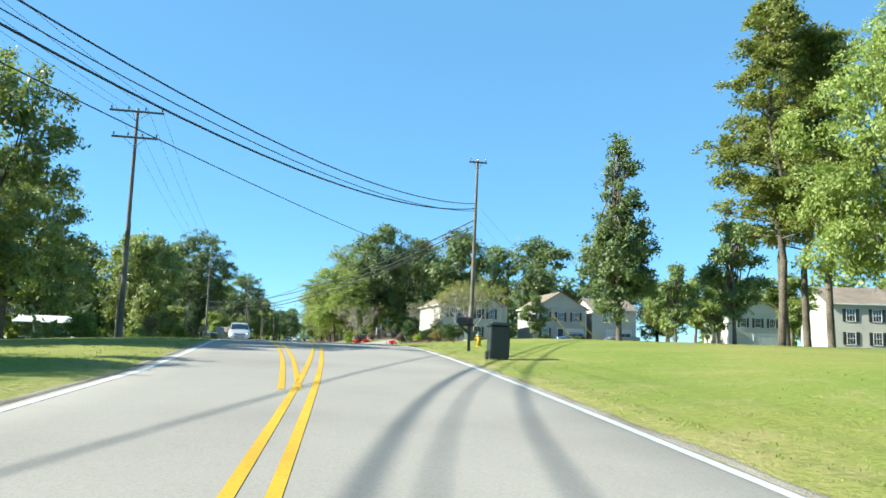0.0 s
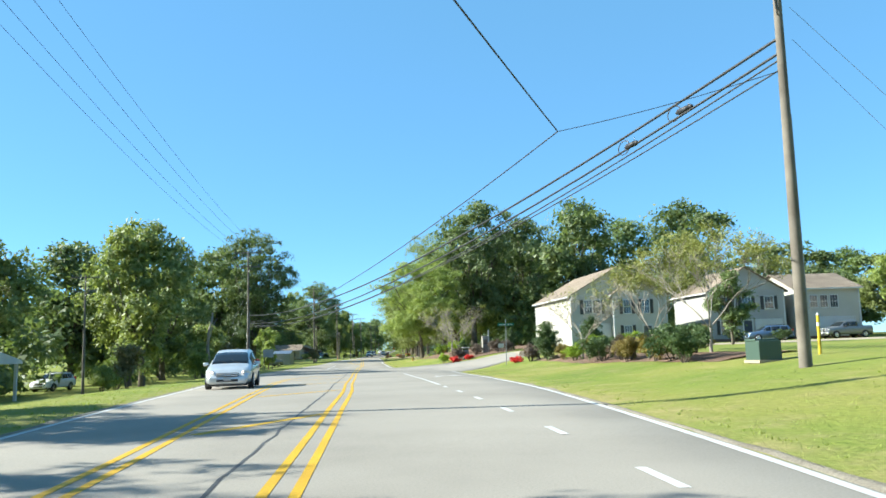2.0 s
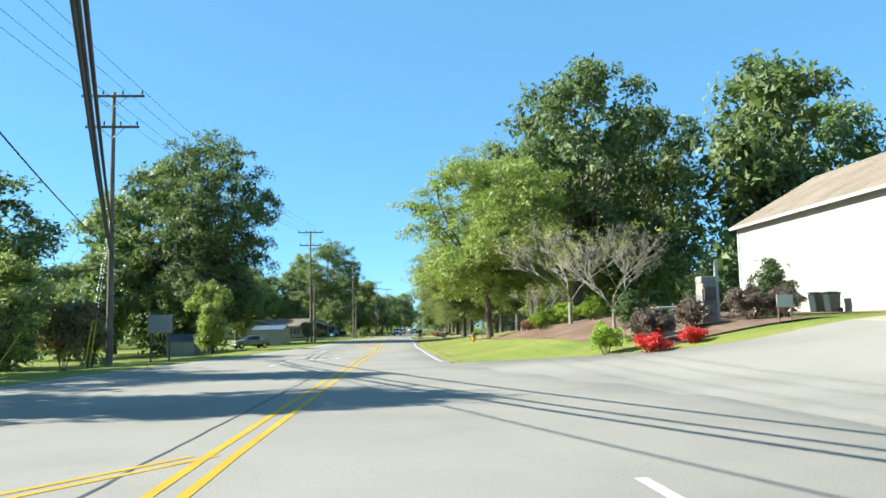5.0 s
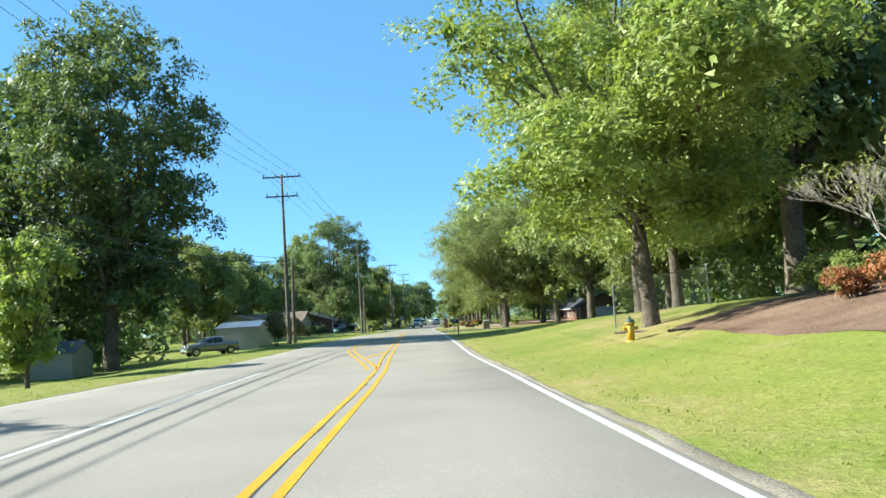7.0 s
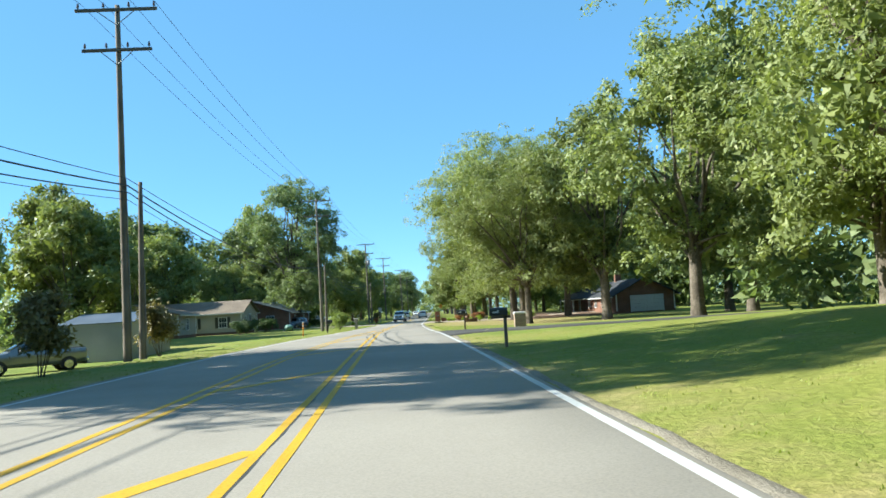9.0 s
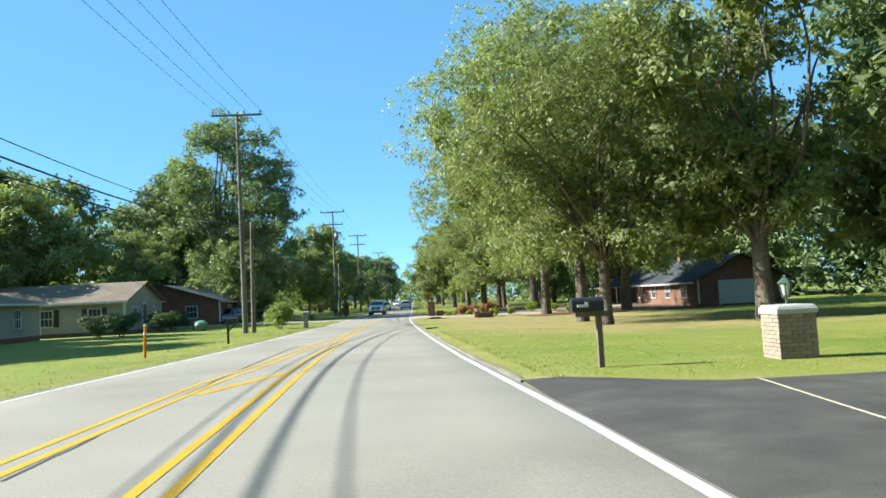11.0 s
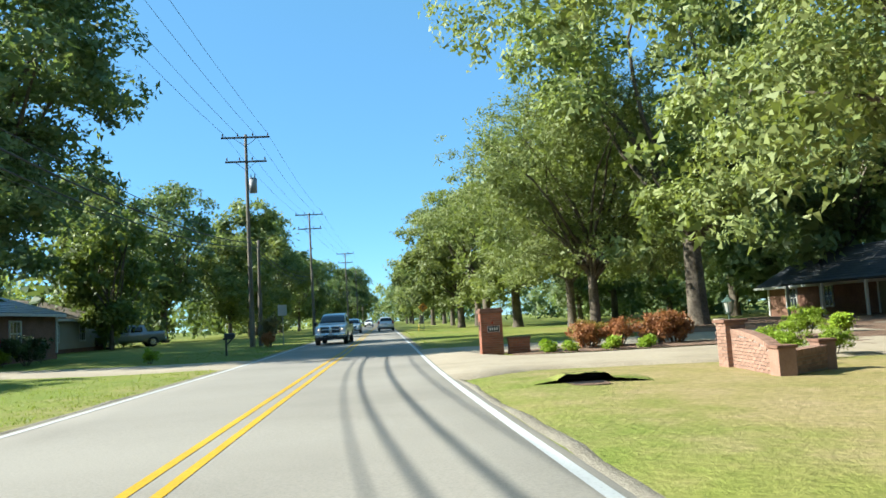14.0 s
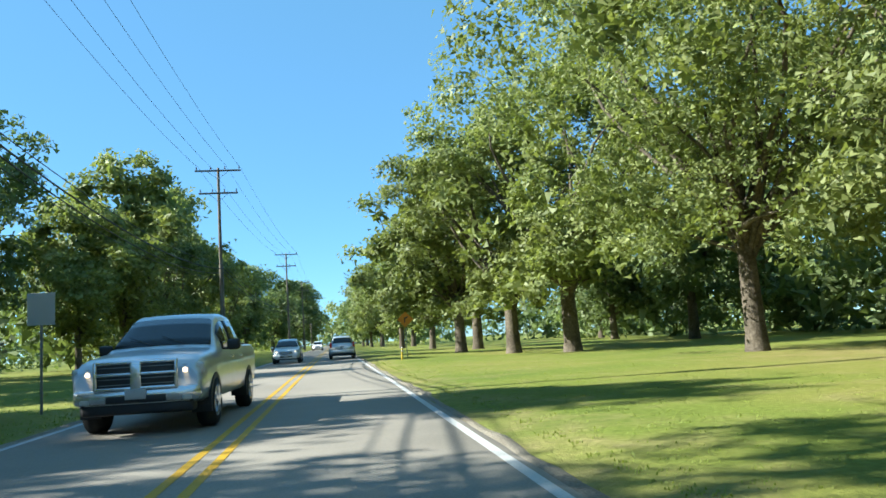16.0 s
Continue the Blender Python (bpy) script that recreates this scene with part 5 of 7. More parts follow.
def garage_door(root, at, w, h, mat=None):
    g = new("garage_door")
    g.parent = root
    g.location = at
    bm = bmesh.new()
    for x, z, a, b in ((-w / 2 - 0.06, h / 2, 0.12, h + 0.2), (w / 2 + 0.06, h / 2, 0.12, h + 0.2), (0, h + 0.06, w + 0.24, 0.12)):
        box(bm, (a, 0.08, b), (x, -0.05, z))
    part("frame", bm, M_TRIM, g)
    for i in range(4):
        for j in range(4):
            bm = bmesh.new()
            box(bm, (w / 4 - 0.015, 0.04, h / 4 - 0.015), (-w / 2 + w * (j + 0.5) / 4, -0.03, h * (i + 0.5) / 4), (0, 0, 0), 0.012)
            part("panel", bm, mat or M_TRIM, g)


def front_door(root, at, face=0, mat=None):
    d = new("door")
    d.parent = root
    d.matrix_local = pose(*at, 0, 0, face)
    bm = bmesh.new()
    box(bm, (0.95, 0.06, 2.05), (0, -0.04, 1.025), (0, 0, 0), 0.01)
    part("leaf", bm, mat or M_DOORDARK, d)
    bm = bmesh.new()
    for x, z, a, b in ((-0.55, 1.05, 0.13, 2.2), (0.55, 1.05, 0.13, 2.2), (0, 2.16, 1.23, 0.14)):
        box(bm, (a, 0.1, b), (x, -0.04, z), (0, 0, 0), 0.01)
    part("frame", bm, M_TRIM, d)
    bm = bmesh.new()
    ball(bm, 0.035, (0.38, -0.1, 1.0))
    part("handle", bm, M_STEEL, d)


hA = house(121.6, 22.9, 0, 11.4, 17.0, 6.1, 9.3, M_SIDING_W, M_ROOF, "two-storey cream vinyl-sided house with brown shingle roof", up=-0.15)
garage_door(hA, (2.6, -0.02, 0.25), 3.7, 2.4)
house_window(hA, (2.0, -0.02, 4.7), 0, 0.95, 1.5, False)
house_window(hA, (3.05, -0.02, 4.7), 0, 0.95, 1.5, False)
for x in (1.25, 3.8):
    bm = bmesh.new()
    box(bm, (0.4, 0.05, 1.65), (x, -0.045, 4.7), (0, 0, 0), 0.01)
    part("shutter", bm, M_SHUTTER, hA, "black shutter")
hA2 = house(120.6, 27.6, 0, 5.4, 3.0, 6.1, 7.9, M_SIDING_W, M_ROOF, "gabled front bay of the cream house with shutters", up=-0.15)
house_window(hA2, (1.6, -0.02, 4.6), 0, 0.9, 1.5)
house_window(hA2, (3.8, -0.02, 4.6), 0, 0.9, 1.5)
house_window(hA2, (1.6, -0.02, 1.6), 0, 0.9, 1.6)
front_door(hA2, (3.9, -0.02, 0.3))
hB = house(121.0, 39.2, -4, 9.0, 11.0, 5.9, 8.6, M_SIDING_G, M_ROOF, "two-storey grey-sided house with brown roof")
for x in (1.8, 4.5, 7.2):
    house_window(hB, (x, -0.02, 4.4), 0, 1.1, 1.4)
front_door(hB, (4.5, -0.02, 0.3))
house_window(hB, (1.8, -0.02, 1.6), 0, 1.1, 1.5)
garage_door(hB, (7.0, -0.02, 0.2), 3.0, 2.2)
hC = house(120.0, 49.3, -6, 7.6, 11.0, 5.9, 7.9, M_SIDING_W, M_ROOF, "two-storey white house with low brown roof", "side")
for x in (2.2, 3.4, 4.6):
    house_window(hC, (x, -0.02, 4.3), 0, 0.95, 1.4, False)
garage_door(hC, (4.6, -0.02, 0.2), 4.4, 2.2)
hD = house(112.0, 70.0, -10, 10.0, 10.0, 5.9, 8.3, M_SIDING_W, M_ROOF, "two-storey white house behind the lawn trees")
for x in (2.5, 5.0, 7.5):
    house_window(hD, (x, -0.02, 4.3), 0, 1.0, 1.4)
garage_door(hD, (6.5, -0.02, 0.2), 4.4, 2.2)
hE = house(80.0, 62.0, -20, 11.0, 10.0, 5.8, 8.0, M_SIDING_W, M_ROOF, "two-storey pale house behind the pines", "side")
for x in (2.5, 5.5, 8.5):
    house_window(hE, (x, -0.02, 4.3), 0, 1.0, 1.4)
    house_window(hE, (x, -0.02, 1.5), 0, 1.0, 1.4)
hF = house(62.0, 58.0, -25, 10.0, 9.0, 2.9, 5.0, M_SIDING_W, M_ROOF, "low white house behind the pines", "side")
for x in (2.5, 7.0):
    house_window(hF, (x, -0.02, 1.5), 0, 1.0, 1.3)

hG = house(257.5, -33.5, 0, 12.5, 9.0, 2.7, 4.2, M_SIDING_B, M_ROOF, "beige one-storey house with tan shingle roof", "side")
house_window(hG, (10.2, -0.02, 1.5), 0, 1.0, 1.2)
house_window(hG, (6.5, -0.02, 1.5), 0, 1.0, 1.2)
for y in (2.2, 6.8):
    house_window(hG, (12.52, y, 1.5), 90, 1.0, 1.2, False)
front_door(hG, (12.52, 4.5, 0.3), 90)
hG2 = house(246.0, -35.5, 0, 10.3, 6.5, 2.6, 3.9, M_SIDING_B, M_ROOF, "beige low house with white-trimmed window in shade")
house_window(hG2, (7.6, -0.02, 1.5), 0, 1.1, 1.3, False)
house_window(hG2, (2.6, -0.02, 1.5), 0, 1.1, 1.3, False)
for y in (3.2,):
    house_window(hG2, (10.32, y, 1.5), 90, 1.0, 1.2, False)
hH = house(279.0, -31.0, 0, 12.0, 17.0, 2.6, 4.5, M_BRICKWALL, M_ROOF_BLUE, "red brick one-storey house with blue-grey metal roof")
house_window(hH, (3.0, -0.02, 1.5), 0, 1.2, 1.2, False)
house_window(hH, (9.0, -0.02, 1.5), 0, 1.2, 1.2, False)
for y in (4, 12):
    house_window(hH, (12.02, y, 1.5), 90, 1.2, 1.2, False)
front_door(hH, (12.02, 8.0, 0.3), 90)
hI = house(264.8, 28.4, 0, 8.0, 37.0, 2.6, 4.7, M_BRICKWALL, M_ROOF_DARK, "long low brick ranch house with dark roof under oaks", over=0.7)
garage_door(hI, (4.2, -0.02, 0.15), 4.4, 2.1)
for y in (3.5, 8, 12.5, 17, 30, 34):
    house_window(hI, (-0.02, y, 1.5), -90, 1.3, 1.2, False)
front_door(hI, (-0.02, 24.5, 0.3), -90)
bm = bmesh.new()
box(bm, (2.4, 12.0, 0.14), (-1.2, 25.0, 2.42), (0, -4, 0), 0.01)
part("porch_roof", bm, M_ROOF_DARK, hI, "dark porch roof")
for y in (19.3, 23.0, 27.0, 30.7):
    bm = bmesh.new()
    box(bm, (0.14, 0.14, 2.5), (-2.2, y, 1.1), (0, 0, 0), 0.01)
    part("porch_post", bm, M_TRIM, hI, "white porch post")
bm = bmesh.new()
box(bm, (0.9, 0.7, 1.8), (4.0, 14.0, 4.9), (0, 0, 0), 0.02)
part("chimney", bm, M_BRICKWALL, hI, "brick chimney")


def carport(s, l):
    p = spot(s, l)
    root = thing("carport", pose(p.x, p.y, p.z, 0, 0, facing(s)), "white porch roof on posts beside the house", "porch")
    bm = bmesh.new()
    prism(bm, [(-0.3, 2.5), (0.0, 2.75), (3.0, 3.3), (6.0, 2.75), (6.3, 2.5)], -7.0, 0.3)
    part("roof", bm, M_TRIM, root)
    for x in (-6.8, -3.4, 0.0):
        for y in (0.1, 5.9):
            bm = bmesh.new()
            box(bm, (0.2, 0.2, 3.1), (x, y, 1.05), (0, 0, 0), 0.02)
            part("post", bm, M_TRIM, root)
    bm = bmesh.new()
    for k in range(14):
        box(bm, (0.05, 0.05, 0.8), (-6.6 + 0.5 * k, 0.1, 0.5))
    box(bm, (6.8, 0.07, 0.07), (-3.4, 0.1, 0.93))
    part("railing", bm, M_TRIM, root)


carport(88.0, -25.5)
hK = house(90.0, -42.0, 0, 11.0, 12.0, 2.8, 4.8, M_SIDING_B, M_ROOF_DARK, "small shaded house behind the porch")
house_window(hK, (9.0, -0.02, 1.5), 0, 1.1, 1.2, False)
hL = house(305.0, -36.0, 0, 12.0, 14.0, 2.6, 4.4, M_SIDING_B, M_ROOF, "low beige house behind the hedge")
for y in (3, 8):
    house_window(hL, (12.02, y, 1.5), 90, 1.1, 1.2, False)

# ---- vehicles ----
M_SILVER = glossy("silver_paint", (0.56, 0.58, 0.6), 0.28, 0.45)
M_WHITECAR = glossy("white_paint", (0.72, 0.73, 0.74), 0.25, 0.05)
M_GREYCAR = glossy("grey_paint", (0.204, 0.211, 0.218), 0.3, 0.5)
M_BLUECAR = glossy("blue_paint", (0.0816, 0.136, 0.231), 0.3, 0.4)
M_BLACKPL = paint("black_plastic", (0.02, 0.02, 0.022), 0.55)
M_RUBBER = paint("tyre_rubber", (0.018, 0.018, 0.018), 0.85)
M_CHROME = glossy("chrome", (0.75, 0.75, 0.76), 0.25, 0.85)
M_RIM = glossy("alloy_rim", (0.5, 0.5, 0.52), 0.25, 0.9)
M_TAIL = glossy("red_lens", (0.34, 0.0136, 0.0102), 0.15)
M_LENS = glossy("clear_lens", (0.51, 0.503, 0.476), 0.1)
M_CARGLASS, _n, _l, _b = material("tinted_car_glass")
_b.inputs["Base Color"].default_value = (0.012, 0.016, 0.02, 1)
_b.inputs["Roughness"].default_value = 0.08
_b.inputs["Specular IOR Level"].default_value = 0.5
M_PLATE = paint("plate_white", (0.442, 0.449, 0.462), 0.5)
M_LAMP, _n, _l, _b = material("lit_headlamp")
_b.inputs["Base Color"].default_value = (0.9, 0.85, 0.75, 1)
_b.inputs["Emission Color"].default_value = (1.0, 0.72, 0.45, 1)
_b.inputs["Emission Strength"].default_value = 0.9


def loft(bm, rings, cap=True):
    vs = [[bm.verts.new(p) for p in r] for r in rings]
    n = len(vs[0])
    for a, b in zip(vs, vs[1:]):
        for k in range(n):
            bm.faces.new((a[k], a[(k + 1) % n], b[(k + 1) % n], b[k]))
    if cap:
        bm.faces.new(vs[0])
        bm.faces.new(vs[-1][::-1])
    bmesh.ops.recalc_face_normals(bm, faces=bm.faces[:])


def car_ring(row):
    """A cross section of a car at y: sill, flank, belt, greenhouse side, roof. Row: y, sill half width, belt half width, low z, belt z, roof half width, roof z."""
    y, ws, wb, z0, zb, wr, zr = row
    h = zr - zb
    half = [(ws - 0.12, z0), (ws - 0.02, z0 + 0.06), (wb + 0.005, z0 + (zb - z0) * 0.35), (wb + 0.015, z0 + (zb - z0) * 0.72), (wb - 0.005, zb - 0.05), (wb - 0.05, zb), (wb - 0.05 + (wr - wb + 0.05) * 0.5 + 0.012, zb + h * 0.5), (wr, zr - min(0.07, h * 0.3)), (wr - 0.035, zr - min(0.03, h * 0.12)), (wr - 0.1, zr), (wr * 0.5, zr + 0.018), (0.0, zr + 0.024)]
    return [Vector((x, y, z)) for x, z in half]


def car_row(rows, y):
    """The row at y, between the given ones."""
    for p, q in zip(rows, rows[1:]):
        if q[0] <= y <= p[0]:
            f = (p[0] - y) / (p[0] - q[0])
            return tuple(u + (v - u) * f for u, v in zip(p, q))
    return rows[0] if y > rows[0][0] else rows[-1]


def skin(bm, grid, lift, thick=0.012):
    """A thin curved panel over a grid of points, lifted off the surface that it follows."""
    n, m = len(grid), len(grid[0])

    def normal(i, j):
        a, b = grid[max(i - 1, 0)][j], grid[min(i + 1, n - 1)][j]
        c, d = grid[i][max(j - 1, 0)], grid[i][min(j + 1, m - 1)]
        v = (b - a).cross(d - c).normalized()
        return v if v.dot(grid[i][j] - Vector((0, grid[i][j].y, 0.6))) + 0.3 * v.y * (1 if grid[i][j].y > 0 else -1) > 0 else -v

    top = [[bm.verts.new(grid[i][j] + normal(i, j) * lift) for j in range(m)] for i in range(n)]
    low = [[bm.verts.new(grid[i][j] + normal(i, j) * (lift - thick)) for j in range(m)] for i in range(n)]
    for i in range(n - 1):
        for j in range(m - 1):
            bm.faces.new((top[i][j], top[i + 1][j], top[i + 1][j + 1], top[i][j + 1]))
            bm.faces.new((low[i][j], low[i][j + 1], low[i + 1][j + 1], low[i + 1][j]))
    rim = [(0, j) for j in range(m)] + [(i, m - 1) for i in range(1, n)] + [(n - 1, j) for j in range(m - 2, -1, -1)] + [(i, 0) for i in range(n - 2, 0, -1)]
    for p, q in zip(rim, rim[1:] + rim[:1]):
        bm.faces.new((top[p[0]][p[1]], top[q[0]][q[1]], low[q[0]][q[1]], low[p[0]][p[1]]))
    bmesh.ops.recalc_face_normals(bm, faces=bm.faces[:])


def vehicle(name, label, paint_mat, spec, front=True):
    """spec: rows of the body from nose to tail, glass stations, wheels, lamps. The model's front is +y."""
    root = thing(name, Matrix.Identity(4), label, "car" if "truck" not in name else "pickup truck")
    rows = spec["rows"]
    ys = sorted({r[0] for r in rows} | {rows[-1][0] + (rows[0][0] - rows[-1][0]) * k / 30 for k in range(31)}, reverse=True)
    rings = []
    for y in ys:
        half = car_ring(car_row(rows, y))
        rings.append(half + [Vector((-p.x, p.y, p.z)) for p in half[-2::-1]])
    bm = bmesh.new()
    loft(bm, rings)
    part("body", bm, paint_mat, root, "", True)

    def over(u, y0, y1, side):
        """A point across the sloping glass between two stations."""
        p, q = car_ring(car_row(rows, y0)), car_ring(car_row(rows, y1))
        k = abs(side) * 3
        i = min(int(k), 2)
        f = k - i
        a = p[11 - i].lerp(p[11 - i - 1], f)
        b = q[11 - i].lerp(q[11 - i - 1], f)
        r = a.lerp(b, u)
        return Vector((math.copysign(r.x, side), r.y, r.z))

    for nm, (y0, y1), u0, u1 in (("windshield", spec["screen"], 0.08, 0.93), ("rear_window", spec["back"], 0.1, spec.get("back_to", 0.7))):
        bm = bmesh.new()
        skin(bm, [[over(u0 + (u1 - u0) * i / 4, y0, y1, -0.98 + 1.96 * j / 8) for j in range(9)] for i in range(5)], 0.012)
        part(nm, bm, M_CARGLASS, root, "", True)
    for sgn in (-1, 1):
        for y0, y1 in spec["doors"]:
            grid = []
            for i in range(4):
                y = y0 + (y1 - y0) * i / 3
                ring = car_ring(car_row(rows, y))
                line = []
                for j in range(4):
                    f = 0.12 + 0.76 * j / 3
                    p = ring[5].lerp(ring[6], f * 2) if f < 0.5 else ring[6].lerp(ring[7], f * 2 - 1)
                    line.append(Vector((p.x * sgn, p.y, p.z)))
                grid.append(line)
            bm = bmesh.new()
            skin(bm, grid, 0.01)
            part("side_window", bm, M_CARGLASS, root, "", True)
    wr, ww = spec["wheel"]
    hw = spec["half"]
    for y in spec["axles"]:
        for sgn in (-1, 1):
            x = sgn * (hw - ww / 2 + 0.03)
            w = new("wheel")
            w.parent = root
            w.location = (x, y, wr)
            bm = bmesh.new()
            rod(bm, (-ww / 2, 0, 0), (ww / 2, 0, 0), wr, wr, 26)
            bmesh.ops.bevel(bm, geom=[e for e in bm.edges if abs(e.verts[0].co.x - e.verts[1].co.x) < 0.01], offset=0.035, segments=2, affect="EDGES")
            part("tyre", bm, M_RUBBER, w, "", True)
            bm = bmesh.new()
            o = sgn * (ww / 2 + 0.004)
            rod(bm, (o - 0.02 * sgn, 0, 0), (o, 0, 0), wr * 0.66, wr * 0.62, 22)
            for k in range(5):
                a = k * math.tau / 5
                box(bm, (0.03, 0.07, wr * 0.55), (o + 0.01 * sgn, -math.sin(a) * wr * 0.33, math.cos(a) * wr * 0.33), (math.degrees(a), 0, 0), 0.006)
            part("rim", bm, M_RIM, w)
            bm = bmesh.new()
            n = 16
            fan = [(math.cos(math.pi * (k / n * 1.2 - 0.1)) * wr * 1.15, math.sin(math.pi * (k / n * 1.2 - 0.1)) * wr * 1.15) for k in range(n + 1)]
            prism(bm, fan, sgn * (hw + 0.02) - x, sgn * (hw - 0.3) - x)
            part("wheel_arch", bm, M_BLACKPL, w)
    L, Rr = rows[0][0], rows[-1][0]
    truck, chrome = spec.get("truck"), spec.get("chrome")

    def bit(nm, mat, size, at, bev=0.015, lab="", turn=(0, 0, 0), par=None):
        bm = bmesh.new()
        box(bm, size, at, turn, min(bev, min(size) * 0.4))
        return part(nm, bm, mat, par or root, lab, True)

    lz, lh, lw = spec["lamp"]
    for sgn in (-1, 1):
        nose = car_row(rows, L - 0.17)[2]
        lamp = bit("headlight", M_LENS, (lw, 0.26, lh), (sgn * (nose - lw * 0.5 + 0.02), L - (0.16 if truck else 0.2), lz), 0.06, "", (0, 0, -spec["sweep"] * sgn))
        if spec.get("lit"):
            bm = bmesh.new()
            ball(bm, lh * 0.32, (sgn * (nose - lw * 0.66), L - (0.05 if truck else 0.06), lz))
            part("bulb", bm, M_LAMP, lamp, "lit bulb", True)
        bit("tail_light", M_TAIL, (0.17, 0.16, spec["tail"][1]), (sgn * (hw - 0.11), Rr + 0.07, spec["tail"][0]), 0.03, "red tail light")
        ymir = spec["doors"][0][1] if spec["doors"][0][1] > spec["doors"][0][0] else spec["doors"][0][0]
        zb = car_row(rows, ymir)[4]
        m = bit("mirror", M_BLACKPL if truck else paint_mat, (0.24, 0.13, 0.2 if truck else 0.15), (sgn * (hw + 0.13), ymir - 0.1, zb + 0.12), 0.05)
        bit("mirror_arm", M_BLACKPL, (0.14, 0.05, 0.04), (sgn * (hw - 0.01), ymir - 0.06, zb + 0.05), 0.01, "", (0, 0, 0), m)
        for y0, y1 in spec["doors"][:2]:
            bit("door_handle", M_CHROME if chrome else paint_mat, (0.03, 0.18, 0.035), (sgn * (hw + 0.012), min(y0, y1) + 0.14, zb - 0.1), 0.01)
        bit("fog_lamp", M_LENS, (0.15, 0.05, 0.1), (sgn * hw * 0.76, L + (0.035 if truck else -0.02), spec["bumper"] - 0.06), 0.02)
    bit("front_bumper", M_CHROME if chrome else paint_mat, (hw * (1.9 if truck else 1.62), 0.3, 0.26 if truck else 0.36), (0, L - 0.09, spec["bumper"] - (0 if truck else 0.04)), 0.09)
    bit("valance", M_BLACKPL, (hw * 1.7, 0.3, 0.18), (0, L - 0.16, spec["bumper"] - 0.2), 0.05, "black lower valance")
    bit("air_intake", M_BLACKPL, (hw * 0.9, 0.06, 0.11), (0, L + 0.045, spec["bumper"] - 0.05), 0.02)
    gz, gh, gw = spec["grille"]
    g = bit("grille", M_BLACKPL, (gw, 0.14, gh), (0, L - 0.02, gz), 0.04)
    if spec.get("cross"):
        for dz, gr in ((-gh / 2, 0.06), (gh / 2, 0.06), (0.02, 0.055)):
            bit("grille_bar", M_CHROME, (gw + 0.06, 0.06, gr), (0, L + 0.045, gz + dz), 0.02, "chrome bar", (0, 0, 0), g)
        for x, w_ in ((0, 0.17), (-gw / 2, 0.06), (gw / 2, 0.06)):
            bit("grille_bar", M_CHROME, (w_, 0.06, gh + 0.04), (x, L + 0.047, gz), 0.02, "chrome bar", (0, 0, 0), g)
        for k in range(4):
            for sgn in (-1, 1):
                bit("grille_slat", M_STEEL, (gw * 0.4, 0.02, 0.014), (sgn * gw * 0.26, L + 0.05, gz - gh * 0.34 + gh * 0.22 * k), 0.004, "", (0, 0, 0), g)
    else:
        for dz in (gh * 0.25, -gh * 0.1):
            bit("grille_bar", M_CHROME, (gw * 0.95, 0.05, 0.04), (0, L + 0.04, gz + dz), 0.012, "chrome bar", (0, 0, 0), g)
    bit("rear_bumper", M_CHROME if truck else paint_mat, (hw * 1.85, 0.26, 0.24), (0, Rr + 0.02, spec["bumper"] + 0.02), 0.07)
    bit("rear_valance", M_BLACKPL, (hw * 1.7, 0.22, 0.2), (0, Rr + 0.06, spec["bumper"] - 0.18), 0.05, "black lower valance")
    bit("number_plate", M_PLATE, (0.31, 0.02, 0.15), (0, Rr - 0.015, spec["tail"][0] - 0.12), 0.005)
    bit("front_plate", M_PLATE, (0.31, 0.02, 0.15), (0, L + 0.085, spec["bumper"] + 0.02), 0.005)
    if spec.get("rails"):
        y0, y1 = spec["rails"]
        for sgn in (-1, 1):
            r = car_row(rows, (y0 + y1) / 2)
            bit("roof_rail", M_BLACKPL, (0.04, y1 - y0, 0.05), (sgn * (r[5] - 0.1), (y0 + y1) / 2, r[6] + 0.03), 0.012)
    if truck:
        bit("bed_cover", M_BLACKPL, (hw * 1.6, 1.25, 0.03), (0, -2.15, 1.36), 0.01)
    for x in (-0.4, 0.15):
        bm = bmesh.new()
        f = over(0.06, *spec["screen"], 0.001)
        g2 = over(0.32, *spec["screen"], 0.001)
        rod(bm, f + Vector((x, 0.02, 0.02)), g2 + Vector((x + 0.45, 0.02, 0.03)), 0.008, 0.005, 6)
        part("wiper", bm, M_BLACKPL, root)
    return root


